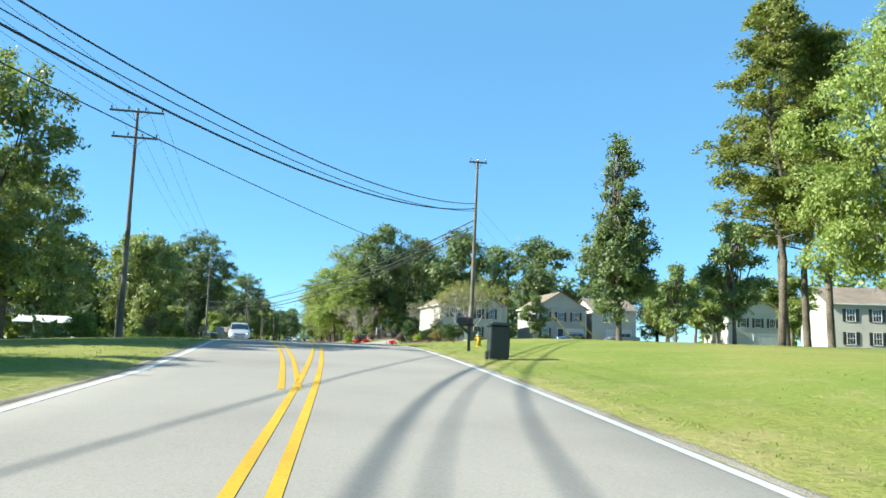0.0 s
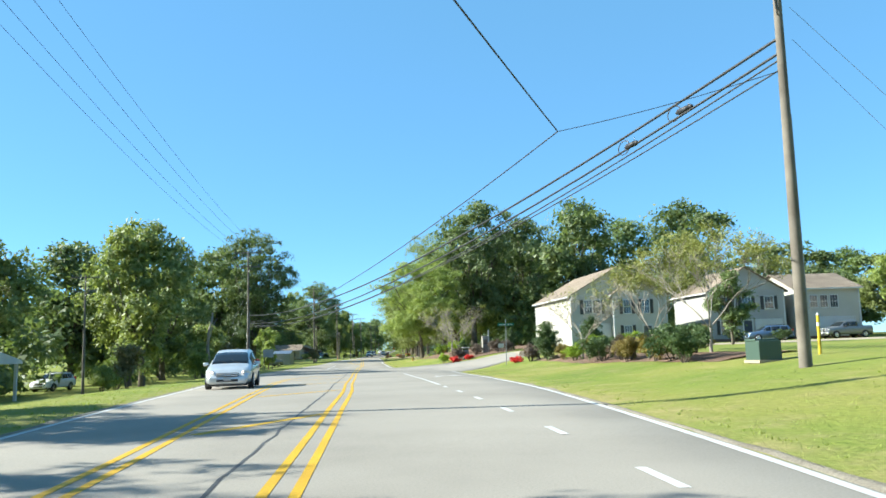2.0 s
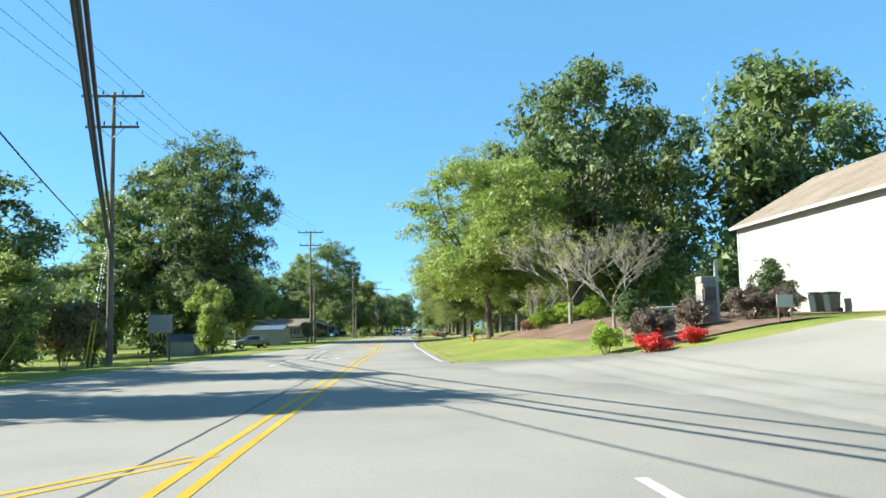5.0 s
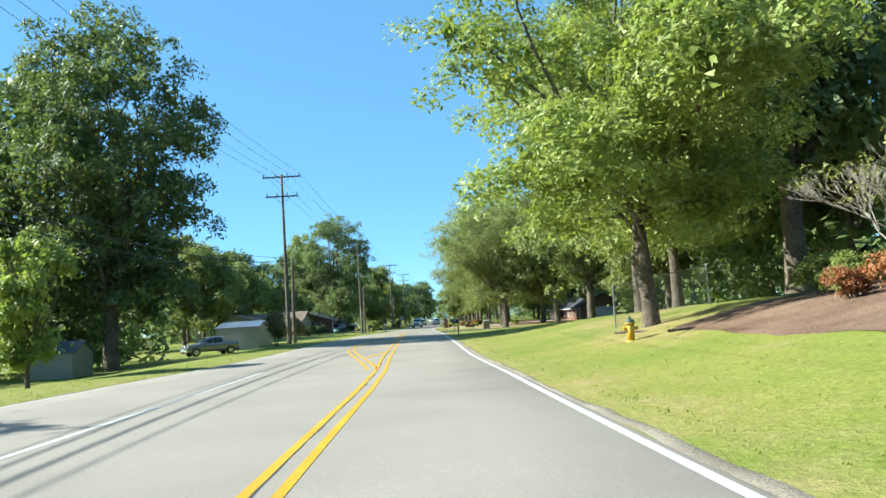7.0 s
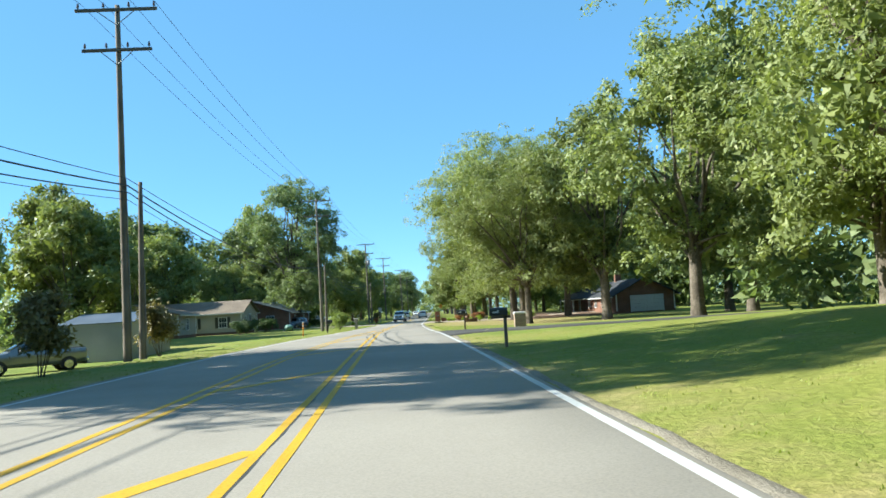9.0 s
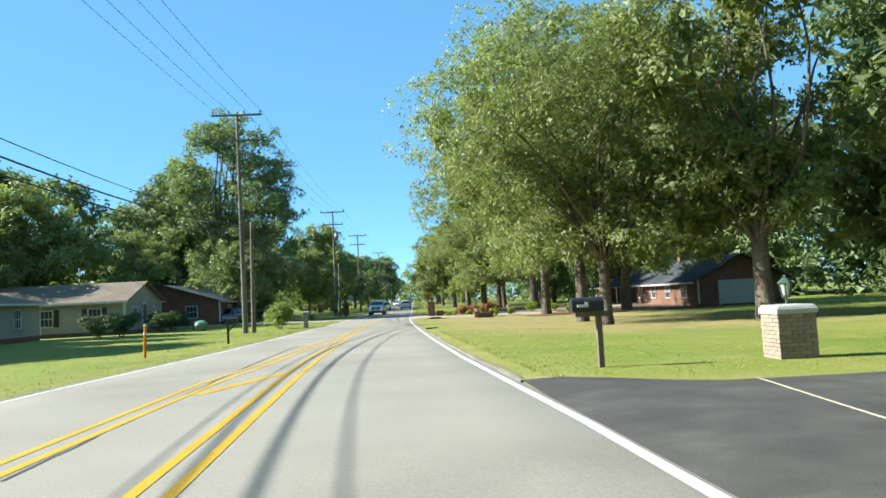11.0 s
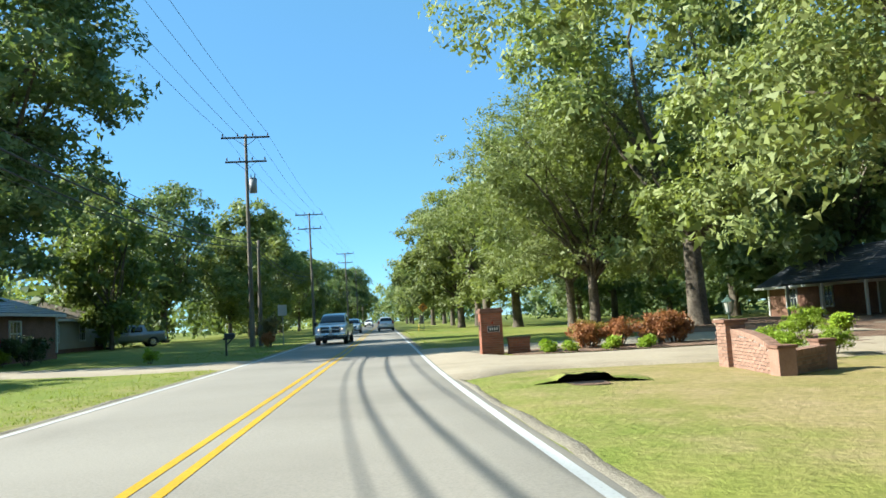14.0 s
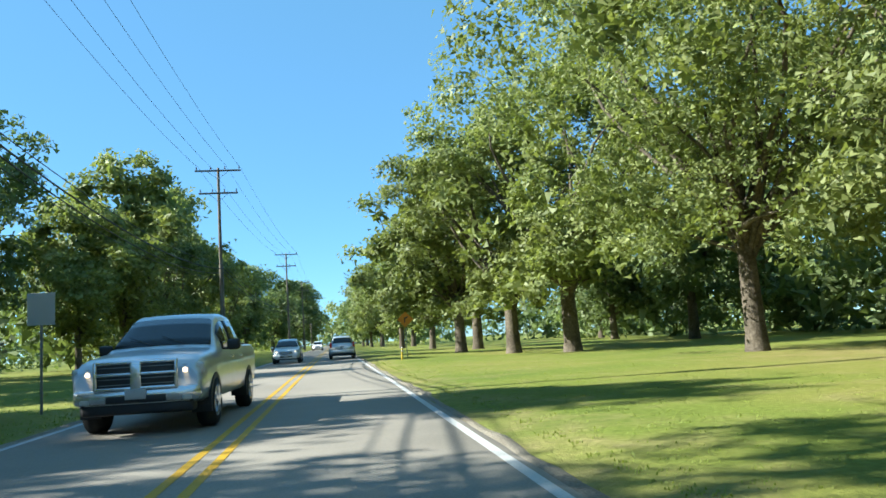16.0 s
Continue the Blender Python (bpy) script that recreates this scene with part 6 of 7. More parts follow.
TRUCK = dict(rows=[(2.88, 0.9, 0.9, 0.5, 0.94, 0.8, 1.02), (2.82, 0.95, 0.95, 0.48, 1.02, 0.86, 1.1), (2.55, 0.99, 0.99, 0.45, 1.1, 0.88, 1.19), (1.9, 1.0, 1.0, 0.43, 1.16, 0.88, 1.26), (1.5, 1.0, 1.0, 0.42, 1.19, 0.88, 1.29), (1.42, 1.0, 1.0, 0.42, 1.2, 0.88, 1.31), (0.5, 1.0, 1.0, 0.42, 1.22, 0.73, 1.87), (0.25, 1.0, 1.0, 0.42, 1.22, 0.73, 1.93), (-0.5, 1.0, 1.0, 0.42, 1.23, 0.74, 1.96), (-1.1, 1.0, 1.0, 0.42, 1.23, 0.73, 1.93), (-1.2, 1.0, 1.0, 0.42, 1.23, 0.73, 1.88), (-1.4, 1.0, 1.0, 0.42, 1.25, 0.9, 1.36), (-1.5, 1.0, 1.0, 0.44, 1.26, 0.93, 1.33), (-2.82, 1.0, 1.0, 0.5, 1.27, 0.93, 1.34), (-2.9, 0.96, 0.96, 0.54, 1.24, 0.9, 1.3)],
             screen=(1.42, 0.5), back=(-1.2, -1.4), doors=((0.05, 0.85), (-1.0, -0.03)), wheel=(0.41, 0.28), axles=(-1.85, 1.9), half=1.0, lamp=(0.97, 0.21, 0.36), sweep=16, tail=(1.02, 0.4), bumper=0.62, grille=(0.93, 0.4, 1.2), cross=True, chrome=True, truck=True, lit=True)
SUV = dict(rows=[(2.44, 0.72, 0.72, 0.42, 0.7, 0.55, 0.78), (2.36, 0.84, 0.84, 0.38, 0.8, 0.7, 0.9), (2.1, 0.92, 0.92, 0.36, 0.9, 0.82, 1.0), (1.6, 0.95, 0.95, 0.34, 0.97, 0.84, 1.06), (1.25, 0.96, 0.96, 0.34, 1.0, 0.84, 1.1), (0.4, 0.96, 0.96, 0.34, 1.04, 0.67, 1.62), (0.1, 0.96, 0.96, 0.34, 1.05, 0.67, 1.69), (-0.8, 0.96, 0.96, 0.34, 1.07, 0.68, 1.73), (-1.9, 0.95, 0.95, 0.34, 1.1, 0.65, 1.68), (-2.05, 0.95, 0.95, 0.35, 1.1, 0.64, 1.64), (-2.34, 0.93, 0.93, 0.38, 1.0, 0.78, 1.14), (-2.42, 0.9, 0.9, 0.44, 0.9, 0.76, 1.0)],
           screen=(1.25, 0.4), back=(-2.05, -2.34), back_to=0.88, doors=((0.0, 0.8), (-1.0, -0.08), (-1.85, -1.1)), wheel=(0.37, 0.24), axles=(-1.4, 1.45), half=0.96, lamp=(0.84, 0.16, 0.34), sweep=26, tail=(1.06, 0.4), bumper=0.55, grille=(0.74, 0.24, 0.9), rails=(-1.7, 0.0))
VAN = dict(rows=[(2.56, 0.72, 0.72, 0.38, 0.62, 0.5, 0.7), (2.48, 0.86, 0.86, 0.34, 0.74, 0.7, 0.84), (2.2, 0.95, 0.95, 0.3, 0.86, 0.82, 0.96), (1.8, 0.98, 0.98, 0.29, 0.94, 0.86, 1.04), (1.6, 0.99, 0.99, 0.28, 0.97, 0.85, 1.08), (0.6, 1.0, 1.0, 0.28, 1.02, 0.72, 1.64), (0.3, 1.0, 1.0, 0.28, 1.03, 0.72, 1.71), (-0.8, 1.0, 1.0, 0.28, 1.04, 0.73, 1.75), (-2.0, 0.99, 0.99, 0.28, 1.05, 0.7, 1.71), (-2.2, 0.98, 0.98, 0.3, 1.05, 0.69, 1.66), (-2.45, 0.96, 0.96, 0.34, 1.0, 0.8, 1.12), (-2.54, 0.92, 0.92, 0.4, 0.9, 0.76, 1.0)],
           screen=(1.6, 0.6), back=(-2.2, -2.45), back_to=0.88, doors=((0.1, 1.0), (-1.0, 0.02), (-2.0, -1.1)), wheel=(0.34, 0.23), axles=(-1.45, 1.55), half=1.0, lamp=(0.78, 0.17, 0.36), sweep=30, tail=(1.0, 0.5), bumper=0.48, grille=(0.66, 0.2, 0.95), lit=True)


def park(ob, s, l, turn):
    inside = along(EDGE_L, s) - 0.3 < l < along(EDGE_R, s) + 0.4
    p = level(s, l) if inside else spot(s, l)
    return copy_thing(ob, pose(p.x, p.y, p.z + 0.002, 0, 0, facing(s) + turn))


v_truck = vehicle("pickup_truck", "silver pickup truck with chrome grille and lit headlights", M_SILVER, TRUCK)
v_suv = vehicle("suv", "silver suv with black roof rails driving ahead", M_SILVER, SUV)
v_white = vehicle("suv", "white suv in the oncoming lane", M_WHITECAR, dict(SUV, lit=True))
v_van = vehicle("minivan", "silver-grey minivan in the oncoming lane", M_SILVER, VAN)
v_grey = vehicle("pickup_truck", "grey pickup truck parked on the grass", M_GREYCAR, dict(TRUCK, lit=False))
v_blue = vehicle("suv", "blue-grey car parked beside the brick house", M_BLUECAR, SUV)
park(v_truck, 300.2, -2.95, 178)
park(v_suv, 345.0, 0.55, 0)
park(v_white, 341.5, -3.4, 180)
park(v_van, 73.5, -7.0, 184)
park(v_grey, 208.5, -22.4, 128)
park(v_blue, 281.5, -18.6, 160)
tagged(park(v_blue, 285.5, -19.6, 150), "blue-grey car parked behind the other one")
tagged(park(v_white, 114.0, -30.5, 170), "white car parked in the shade beside the porch")
tagged(park(v_grey, 117.5, 53.5, 95), "dark pickup parked before the white garage")
tagged(park(v_blue, 117.0, 44.0, 80), "dark blue car parked on the house drive")
tagged(park(v_white, 430.0, -3.2, 180), "white suv far down the oncoming lane")
tagged(park(v_grey, 318.0, -22.0, 120), "grey pickup parked in the shade beside the house")
for model in (v_truck, v_suv, v_white, v_van, v_grey, v_blue):
    drop_model(model)

# ---- roadside things ----
M_BIN = paint("dark_green_bin_plastic", (0.0238, 0.034, 0.034), 0.5)
M_BLACK = paint("black_metal_and_drain_shade", (0.02, 0.02, 0.022), 0.45)
M_HYDRANT = paint("yellow_hydrant_paint", (0.49, 0.306, 0.0204), 0.5)
M_POSTWOOD = surface("grey_post_wood", [(0.3, (0.136, 0.102, 0.0748)), (0.7, (0.224, 0.177, 0.136))], GREY2, 1.5, 18.0, 0.7, 0.9, 0.5, 0.01, local=True)
M_BRICK = surface("red_brick", [(0.3, (0.22, 0.084, 0.053)), (0.7, (0.331, 0.142, 0.0884))], [(0.3, (0.6, 0.55, 0.55)), (0.65, (1, 1, 1))], 2.5, 30.0, 0.6, 0.9, 0.5, 0.006, local=True, vary=0.22)
M_DUSTBRICK = surface("dusty_brick", [(0.3, (0.235, 0.135, 0.095)), (0.7, (0.32, 0.195, 0.145))], [(0.3, (0.62, 0.57, 0.55)), (0.65, (1, 1, 1))], 2.5, 30.0, 0.6, 0.9, 0.4, 0.006, local=True, vary=0.18)
M_TANBRICK = surface("tan_brick", [(0.3, (0.27, 0.2, 0.15)), (0.7, (0.36, 0.275, 0.215))], [(0.3, (0.6, 0.55, 0.55)), (0.65, (1, 1, 1))], 2.5, 30.0, 0.6, 0.9, 0.5, 0.006, local=True, vary=0.15)
M_MORTAR = surface("mortar", [(0.3, (0.224, 0.197, 0.17)), (0.7, (0.286, 0.258, 0.224))], GREY2, 2.0, 30.0, 0.5, 0.95, 0.4, 0.004, local=True)
M_CAP = paint("white_painted_cap", (0.49, 0.469, 0.435), 0.7)
M_GREENSIGN = paint("green_sign", (0, 0.15, 0.0952), 0.35)
M_ORANGE = paint("orange_sign", (0.578, 0.204, 0.0068), 0.4)
M_SIGNBACK = paint("bare_sign_aluminium", (0.34, 0.347, 0.354), 0.4, 0.12, 0.6)
M_BOXGREEN = paint("utility_box_green", (0.0476, 0.0816, 0.0612), 0.5)
M_STONE = surface("pale_stone", [(0.3, (0.238, 0.218, 0.19)), (0.7, (0.354, 0.326, 0.292))], [(0.35, (0.5, 0.5, 0.5)), (0.65, (1, 1, 1))], 1.2, 5.0, 0.7, 0.9, 0.6, 0.02, local=True)


def bin_model():
    root = thing("wheelie_bin", Matrix.Identity(4), "dark green wheeled refuse bin at the kerbless verge", "refuse bin")
    bm = bmesh.new()
    prism(bm, [(-0.26, 0.05), (0.22, 0.05), (0.32, 0.95), (-0.32, 0.95)], -0.27, 0.27)
    bmesh.ops.bevel(bm, geom=bm.edges[:], offset=0.03, segments=2, affect="EDGES")
    part("body", bm, M_BIN, root)
    bm = bmesh.new()
    box(bm, (0.62, 0.74, 0.06), (0, 0.02, 0.985), (3, 0, 0), 0.02)
    box(bm, (0.5, 0.55, 0.05), (0, 0.02, 1.03), (3, 0, 0), 0.02)
    part("lid", bm, M_BIN, root)
    bm = bmesh.new()
    rod(bm, (-0.25, -0.36, 0.93), (0.25, -0.36, 0.93), 0.018)
    part("handle", bm, M_BIN, root)
    for sgn in (-1, 1):
        bm = bmesh.new()
        rod(bm, (sgn * 0.25, -0.24, 0.13), (sgn * 0.31, -0.24, 0.13), 0.13, 0.13, 18)
        part("wheel", bm, M_RUBBER, root)
    return root


BIN = bin_model()
put(BIN, 23.3, 5.0, 1.12, facing(23) + 180)
put(BIN, 102.9, -11.6, 1.25, facing(103) + 0, 1.0, "dark wheeled refuse bin before the trees")
put(BIN, 127.6, 22.1, 1.0, facing(121) + 90, 1.0, "dark refuse bin beside the cream house wall")
put(BIN, 128.8, 22.0, 1.0, facing(121) + 95, 1.0, "dark refuse bin beside the cream house wall")
drop_model(BIN)


def mailbox_model(post_mat, brace, label, flag=None):
    root = thing("mailbox", Matrix.Identity(4), label, "mailbox", "mailboxes on posts")
    bm = bmesh.new()
    box(bm, (0.1, 0.1, 1.35), (0, 0, 0.55), (0, 0, 0), 0.008)
    part("post", bm, post_mat, root)
    bm = bmesh.new()
    box(bm, (0.62, 0.1, 0.09), (-0.12, 0, 0.98), (0, 0, 0), 0.008)
    if brace:
        box(bm, (0.45, 0.07, 0.07), (-0.17, 0, 0.78), (0, 42, 0), 0.008)
    part("arm", bm, post_mat, root)
    bm = bmesh.new()
    prof = [(-0.11, 0), (0.11, 0), (0.11, 0.14)] + [(0.11 * math.cos(a), 0.14 + 0.11 * math.sin(a)) for a in [math.pi * k / 8 for k in range(1, 8)]] + [(-0.11, 0.14)]
    prism(bm, [(y, z + 1.03) for y, z in prof], -0.48, 0.08)
    b = part("box", bm, M_BLACK, root)
    bm = bmesh.new()
    if flag:
        box(bm, (0.2, 0.02, 0.05), (-0.3, -0.12, 1.13), (0, 0, 0), 0.004)
        box(bm, (0.05, 0.02, 0.07), (-0.225, -0.12, 1.16), (0, 0, 0), 0.004)
        part("flag", bm, flag, b, "pale lowered flag")
    else:
        box(bm, (0.02, 0.03, 0.2), (-0.1, -0.125, 1.2), (0, 0, 0), 0.004)
        part("flag", bm, M_TAIL, b, "red flag")
    bm = bmesh.new()
    box(bm, (0.012, 0.2, 0.2), (-0.486, 0, 1.14), (0, 0, 0), 0.005)
    part("door", bm, M_BLACK, b)
    return root


MB = mailbox_model(M_BLACK, True, "black mailbox on a black bracketed post")
MW = mailbox_model(M_POSTWOOD, False, "dark mailbox on a weathered wooden post", M_TRIM)
put(MB, 30.7, 5.5, 1.12, facing(31))
put(MW, 209.6, 3.8, 1.0, facing(210), 1.0)
put(MW, 184.5, 3.0, 0.95, facing(184), 1.0)
put(MB, 231.0, -7.2, 0.95, facing(231) + 180, 1.0, "black mailbox on a post with a news tube")
put(MB, 289.0, -7.7, 0.9, facing(290) + 180, 1.0, "dark mailbox beside the shaded drive")
drop_model(MB)
drop_model(MW)


def pillar_mailbox(s, l):
    root = thing("mailbox", stand(s, l, 180), "tan stone-look mailbox pedestal with rounded cap", "mailbox", "mailboxes on posts")
    bm = bmesh.new()
    box(bm, (0.3, 0.34, 0.9), (0, 0, 0.4), (0, 0, 0), 0.03)
    part("pedestal", bm, M_STONE, root)
    bm = bmesh.new()
    box(bm, (0.46, 0.5, 0.34), (0, 0, 1.0), (0, 0, 0), 0.04)
    part("box", bm, M_STONE, root)
    bm = bmesh.new()
    box(bm, (0.56, 0.6, 0.1), (0, 0, 1.22), (0, 0, 0), 0.04)
    part("cap", bm, M_CAP, root)
    bm = bmesh.new()
    box(bm, (0.02, 0.2, 0.2), (-0.235, 0, 1.0), (0, 0, 0), 0.008)
    part("door", bm, M_BLACK, root)


pillar_mailbox(254.2, -6.4)


def twin_mailbox(s, l):
    root = thing("mailbox", stand(s, l, 180), "pair of white mailboxes on one dark rail", "mailbox", "mailboxes on posts")
    bm = bmesh.new()
    for x in (-0.6, 0.6):
        box(bm, (0.1, 0.1, 1.2), (x, 0, 0.5), (0, 0, 0), 0.01)
    box(bm, (1.6, 0.12, 0.1), (0, 0, 1.05), (0, 0, 0), 0.01)
    part("rail", bm, M_POSTWOOD, root)
    for x in (-0.4, 0.4):
        bm = bmesh.new()
        prof = [(-0.16, 0), (0.16, 0), (0.16, 0.2)] + [(0.16 * math.cos(a), 0.2 + 0.16 * math.sin(a)) for a in [math.pi * k / 8 for k in range(1, 8)]] + [(-0.16, 0.2)]
        prism(bm, [(y, z + 1.1) for y, z in prof], x - 0.32, x + 0.32)
        part("box", bm, M_CAP, root)


twin_mailbox(113.0, -12.4)


def hydrant_model():
    root = thing("fire_hydrant", Matrix.Identity(4), "yellow fire hydrant with dark bonnet on the grass", "fire hydrant", "fire hydrants")
    bm = bmesh.new()
    for z0, z1, r0, r1 in ((-0.05, 0.06, 0.15, 0.15), (0.06, 0.5, 0.105, 0.105), (0.5, 0.54, 0.15, 0.15)):
        rod(bm, (0, 0, z0), (0, 0, z1), r0, r1, 18)
    part("barrel", bm, M_HYDRANT, root, "", True)
    bm = bmesh.new()
    ball(bm, 0.13, (0, 0, 0.54), (1, 1, 0.9), 16)
    rod(bm, (0, 0, 0.63), (0, 0, 0.72), 0.035, 0.03, 6)
    part("bonnet", bm, M_BOXGREEN, root, "dark bonnet", True)
    for x, y, r in ((1, 0, 0.055), (-1, 0, 0.055), (0, -1, 0.075)):
        bm = bmesh.new()
        rod(bm, (x * 0.08, y * 0.08, 0.38), (x * 0.2, y * 0.2, 0.38), r, r, 12)
        rod(bm, (x * 0.2, y * 0.2, 0.38), (x * 0.23, y * 0.23, 0.38), r * 0.45, r * 0.45, 6)
        part("outlet", bm, M_HYDRANT, root)
    return root


HYD = hydrant_model()
put(HYD, 36.1, 7.1, 1.05, facing(36))
put(HYD, 149.0, 6.3, 1.05, facing(149))
drop_model(HYD)


def chain_fence(stops, high):
    """A wire-mesh fence from stop to stop (s, l): posts, top rails and the crossed wires between them."""
    base = spot(*stops[0])
    root = thing("wire_fence", Matrix.Translation(base), "grey chain-link fence with steel posts beside the tree", "fence")
    feet = [spot(*q) - base for q in stops]
    up = Vector((0, 0, high))
    for f in feet:
        bm = bmesh.new()
        rod(bm, f - Vector((0, 0, 0.2)), f + up, 0.032, 0.032, 10)
        ball(bm, 0.04, tuple(f + up + Vector((0, 0, 0.02))))
        part("post", bm, M_STEEL, root)
    for a, b in zip(feet[:-1], feet[1:]):
        bm = bmesh.new()
        rod(bm, a + up * 0.97, b + up * 0.97, 0.02, 0.02, 8)
        part("top_rail", bm, M_STEEL, root)
        wide = (b - a).length
        bm = bmesh.new()
        n = int((wide + high) / 0.11)
        for k in range(n):
            x = -high + 0.11 * k
            for lean in (1, -1):
                x0, x1 = (max(x, 0.0), min(x + high, wide))
                if x1 - x0 < 0.05:
                    continue
                z0, z1 = (x0 - x) / high, (x1 - x) / high
                if lean < 0:
                    z0, z1 = 1 - z0, 1 - z1
                rod(bm, a.lerp(b, x0 / wide) + up * (0.03 + 0.93 * z0), a.lerp(b, x1 / wide) + up * (0.03 + 0.93 * z1), 0.003, 0.003, 3, False)
        part("wire_mesh", bm, M_STEEL, root)


chain_fence([(155.6, 7.6), (156.4, 9.4), (157.5, 12.0)], 1.6)


def cabinet_box(s, l):
    root = thing("utility_box", stand(s, l, 8), "dark green ground-mounted transformer box on a pad", "utility box")
    bm = bmesh.new()
    box(bm, (0.95, 0.85, 0.1), (0, 0, 0.02), (0, 0, 0), 0.01)
    part("pad", bm, M_CONCRETE, root)
    bm = bmesh.new()
    box(bm, (0.85, 0.75, 0.65), (0, 0, 0.38), (0, 0, 0), 0.02)
    part("body", bm, M_BOXGREEN, root)
    bm = bmesh.new()
    box(bm, (0.89, 0.6, 0.08), (0, 0.08, 0.73), (0, 0, 0), 0.02)
    part("lid", bm, M_BOXGREEN, root)


cabinet_box(61.8, 12.5)
cabinet_box(258.0, -15.4)


def street_sign(s, l):
    root = thing("street_sign", stand(s, l, 0), "two green street-name blades on a steel post", "street sign")
    bm = bmesh.new()
    rod(bm, (0, 0, -0.2), (0.05, 0, 3.75), 0.03, 0.03, 10)
    part("post", bm, M_STEEL, root)
    for z, turn, w in ((3.3, 0, 1.35), (3.58, 75, 0.95)):
        bl = new("blade")
        bl.parent = root
        bl.matrix_local = pose(0.05, 0, z, 0, 0, turn)
        bm = bmesh.new()
        box(bm, (w, 0.012, 0.2), (0, 0, 0), (0, 0, 0), 0.004)
        part("plate", bm, M_GREENSIGN, bl)
        bm = bmesh.new()
        for sgn in (-1, 1):
            for k in range(8):
                if k == 4:
                    continue
                box(bm, (w * 0.075, 0.004, 0.085), (-w * 0.38 + w * 0.109 * k, sgn * 0.0085, 0))
        part("lettering", bm, M_TRIM, bl, "white bars in place of lettering")


street_sign(98.8, 10.6)


def two_post_sign(s, l):
    root = thing("sign_board", stand(s, l, 4), "white sign board on two posts at the tree edge", "sign")
    bm = bmesh.new()
    box(bm, (1.3, 0.04, 1.0), (0, 0, 2.1), (0, 0, 0), 0.01)
    part("board", bm, M_SIGNBACK, root)
    for x in (-0.5, 0.5):
        bm = bmesh.new()
        box(bm, (0.09, 0.09, 2.8), (x, 0.07, 1.25), (0, 0, 0), 0.01)
        part("post", bm, M_POSTWOOD, root)


two_post_sign(134.8, -12.75)


def post_sign(s, l, up, turn, kind):
    root = thing("road_sign", stand(s, l, turn), "blank back of a rectangular road sign" if kind == "back" else "orange diamond warning sign with a dark symbol", "road sign")
    bm = bmesh.new()
    box(bm, (0.06, 0.03, up + 0.35), (0, 0.02, (up + 0.35) / 2 - 0.2), (0, 0, 0), 0.004)
    part("post", bm, M_STEEL, root)
    bm = bmesh.new()
    if kind == "back":
        box(bm, (0.62, 0.012, 0.76), (0, -0.005, up), (0, 0, 0), 0.004)
        part("plate", bm, M_CAP, root)
    else:
        box(bm, (0.78, 0.012, 0.78), (0, -0.005, up), (0, 45, 0), 0.004)
        part("plate", bm, M_ORANGE, root)
        bm = bmesh.new()
        box(bm, (0.09, 0.006, 0.36), (-0.05, -0.015, up - 0.03))
        box(bm, (0.26, 0.006, 0.09), (0.06, -0.015, up + 0.12), (0, -35, 0))
        part("symbol", bm, M_BLACK, root)


post_sign(303.9, -6.8, 2.45, 0, "back")
post_sign(337.0, 4.9, 2.6, 0, "warn")


def bollard(s, l, mat, h, label):
    root = thing("marker_post", stand(s, l, 0), label, "marker post")
    bm = bmesh.new()
    rod(bm, (0, 0, -0.1), (0.04, 0, h), 0.055, 0.05, 10)
    part("post", bm, mat, root)
    bm = bmesh.new()
    rod(bm, (0.04, 0, h), (0.042, 0, h + 0.08), 0.055, 0.03, 10)
    rod(bm, (0.03, 0, h * 0.72), (0.034, 0, h * 0.82), 0.058, 0.058, 10)
    part("cap", bm, M_TRIM, root, "white band and cap")


bollard(222.6, -8.2, M_ORANGE, 1.05, "orange cable marker post with white band")
bollard(62.0, 14.6, M_GUARD, 1.3, "yellow marker post on the lawn")
bollard(331.0, 4.0, M_GUARD, 0.7, "short yellow marker post at the verge")


BRICK_MESH = {}


def brick_mesh(w, d, h, mat):
    key = (mat.name, round(w, 3), round(d, 3), round(h, 3))
    if key not in BRICK_MESH:
        bm = bmesh.new()
        box(bm, (w, d, h))
        me = bpy.data.meshes.new("brick")
        bm.to_mesh(me)
        bm.free()
        me.materials.append(mat)
        BRICK_MESH[key] = me
    return BRICK_MESH[key]


def brick_pier(root, w, d, h, z0=0.0, course=0.072, mat=None):
    """A pier of brick courses round a mortar core; each brick is its own object."""
    rng = random.Random(int(w * 100 + h * 10))
    bm = bmesh.new()
    box(bm, (w - 0.03, d - 0.03, h + 0.2), (0, 0, z0 + h / 2 - 0.1))
    core = part("core", bm, M_MORTAR, root)
    n = int(h / course)
    for k in range(n):
        z = z0 + (k + 0.5) * h / n
        for face in range(4):
            run = w if face % 2 == 0 else d
            m = max(2, round(run / 0.215))
            cuts = [run * q / m for q in range(m + 1)] if k % 2 == face % 2 else [0.0] + [run * (q + 0.5) / m for q in range(m)] + [run]
            for lo, hi in zip(cuts, cuts[1:]):
                x = (lo + hi) / 2 - run / 2
                o = new("brick", brick_mesh(hi - lo - 0.011, 0.06, h / n - 0.011, mat or M_BRICK))
                o.parent = root
                off = (d if face % 2 == 0 else w) / 2 - 0.03
                c, s_ = math.cos(face * math.pi / 2), math.sin(face * math.pi / 2)
                px, py = x, -off - rng.uniform(0, 0.004)
                o.matrix_local = pose(px * c - py * s_, px * s_ + py * c, z, 0, 0, face * 90)


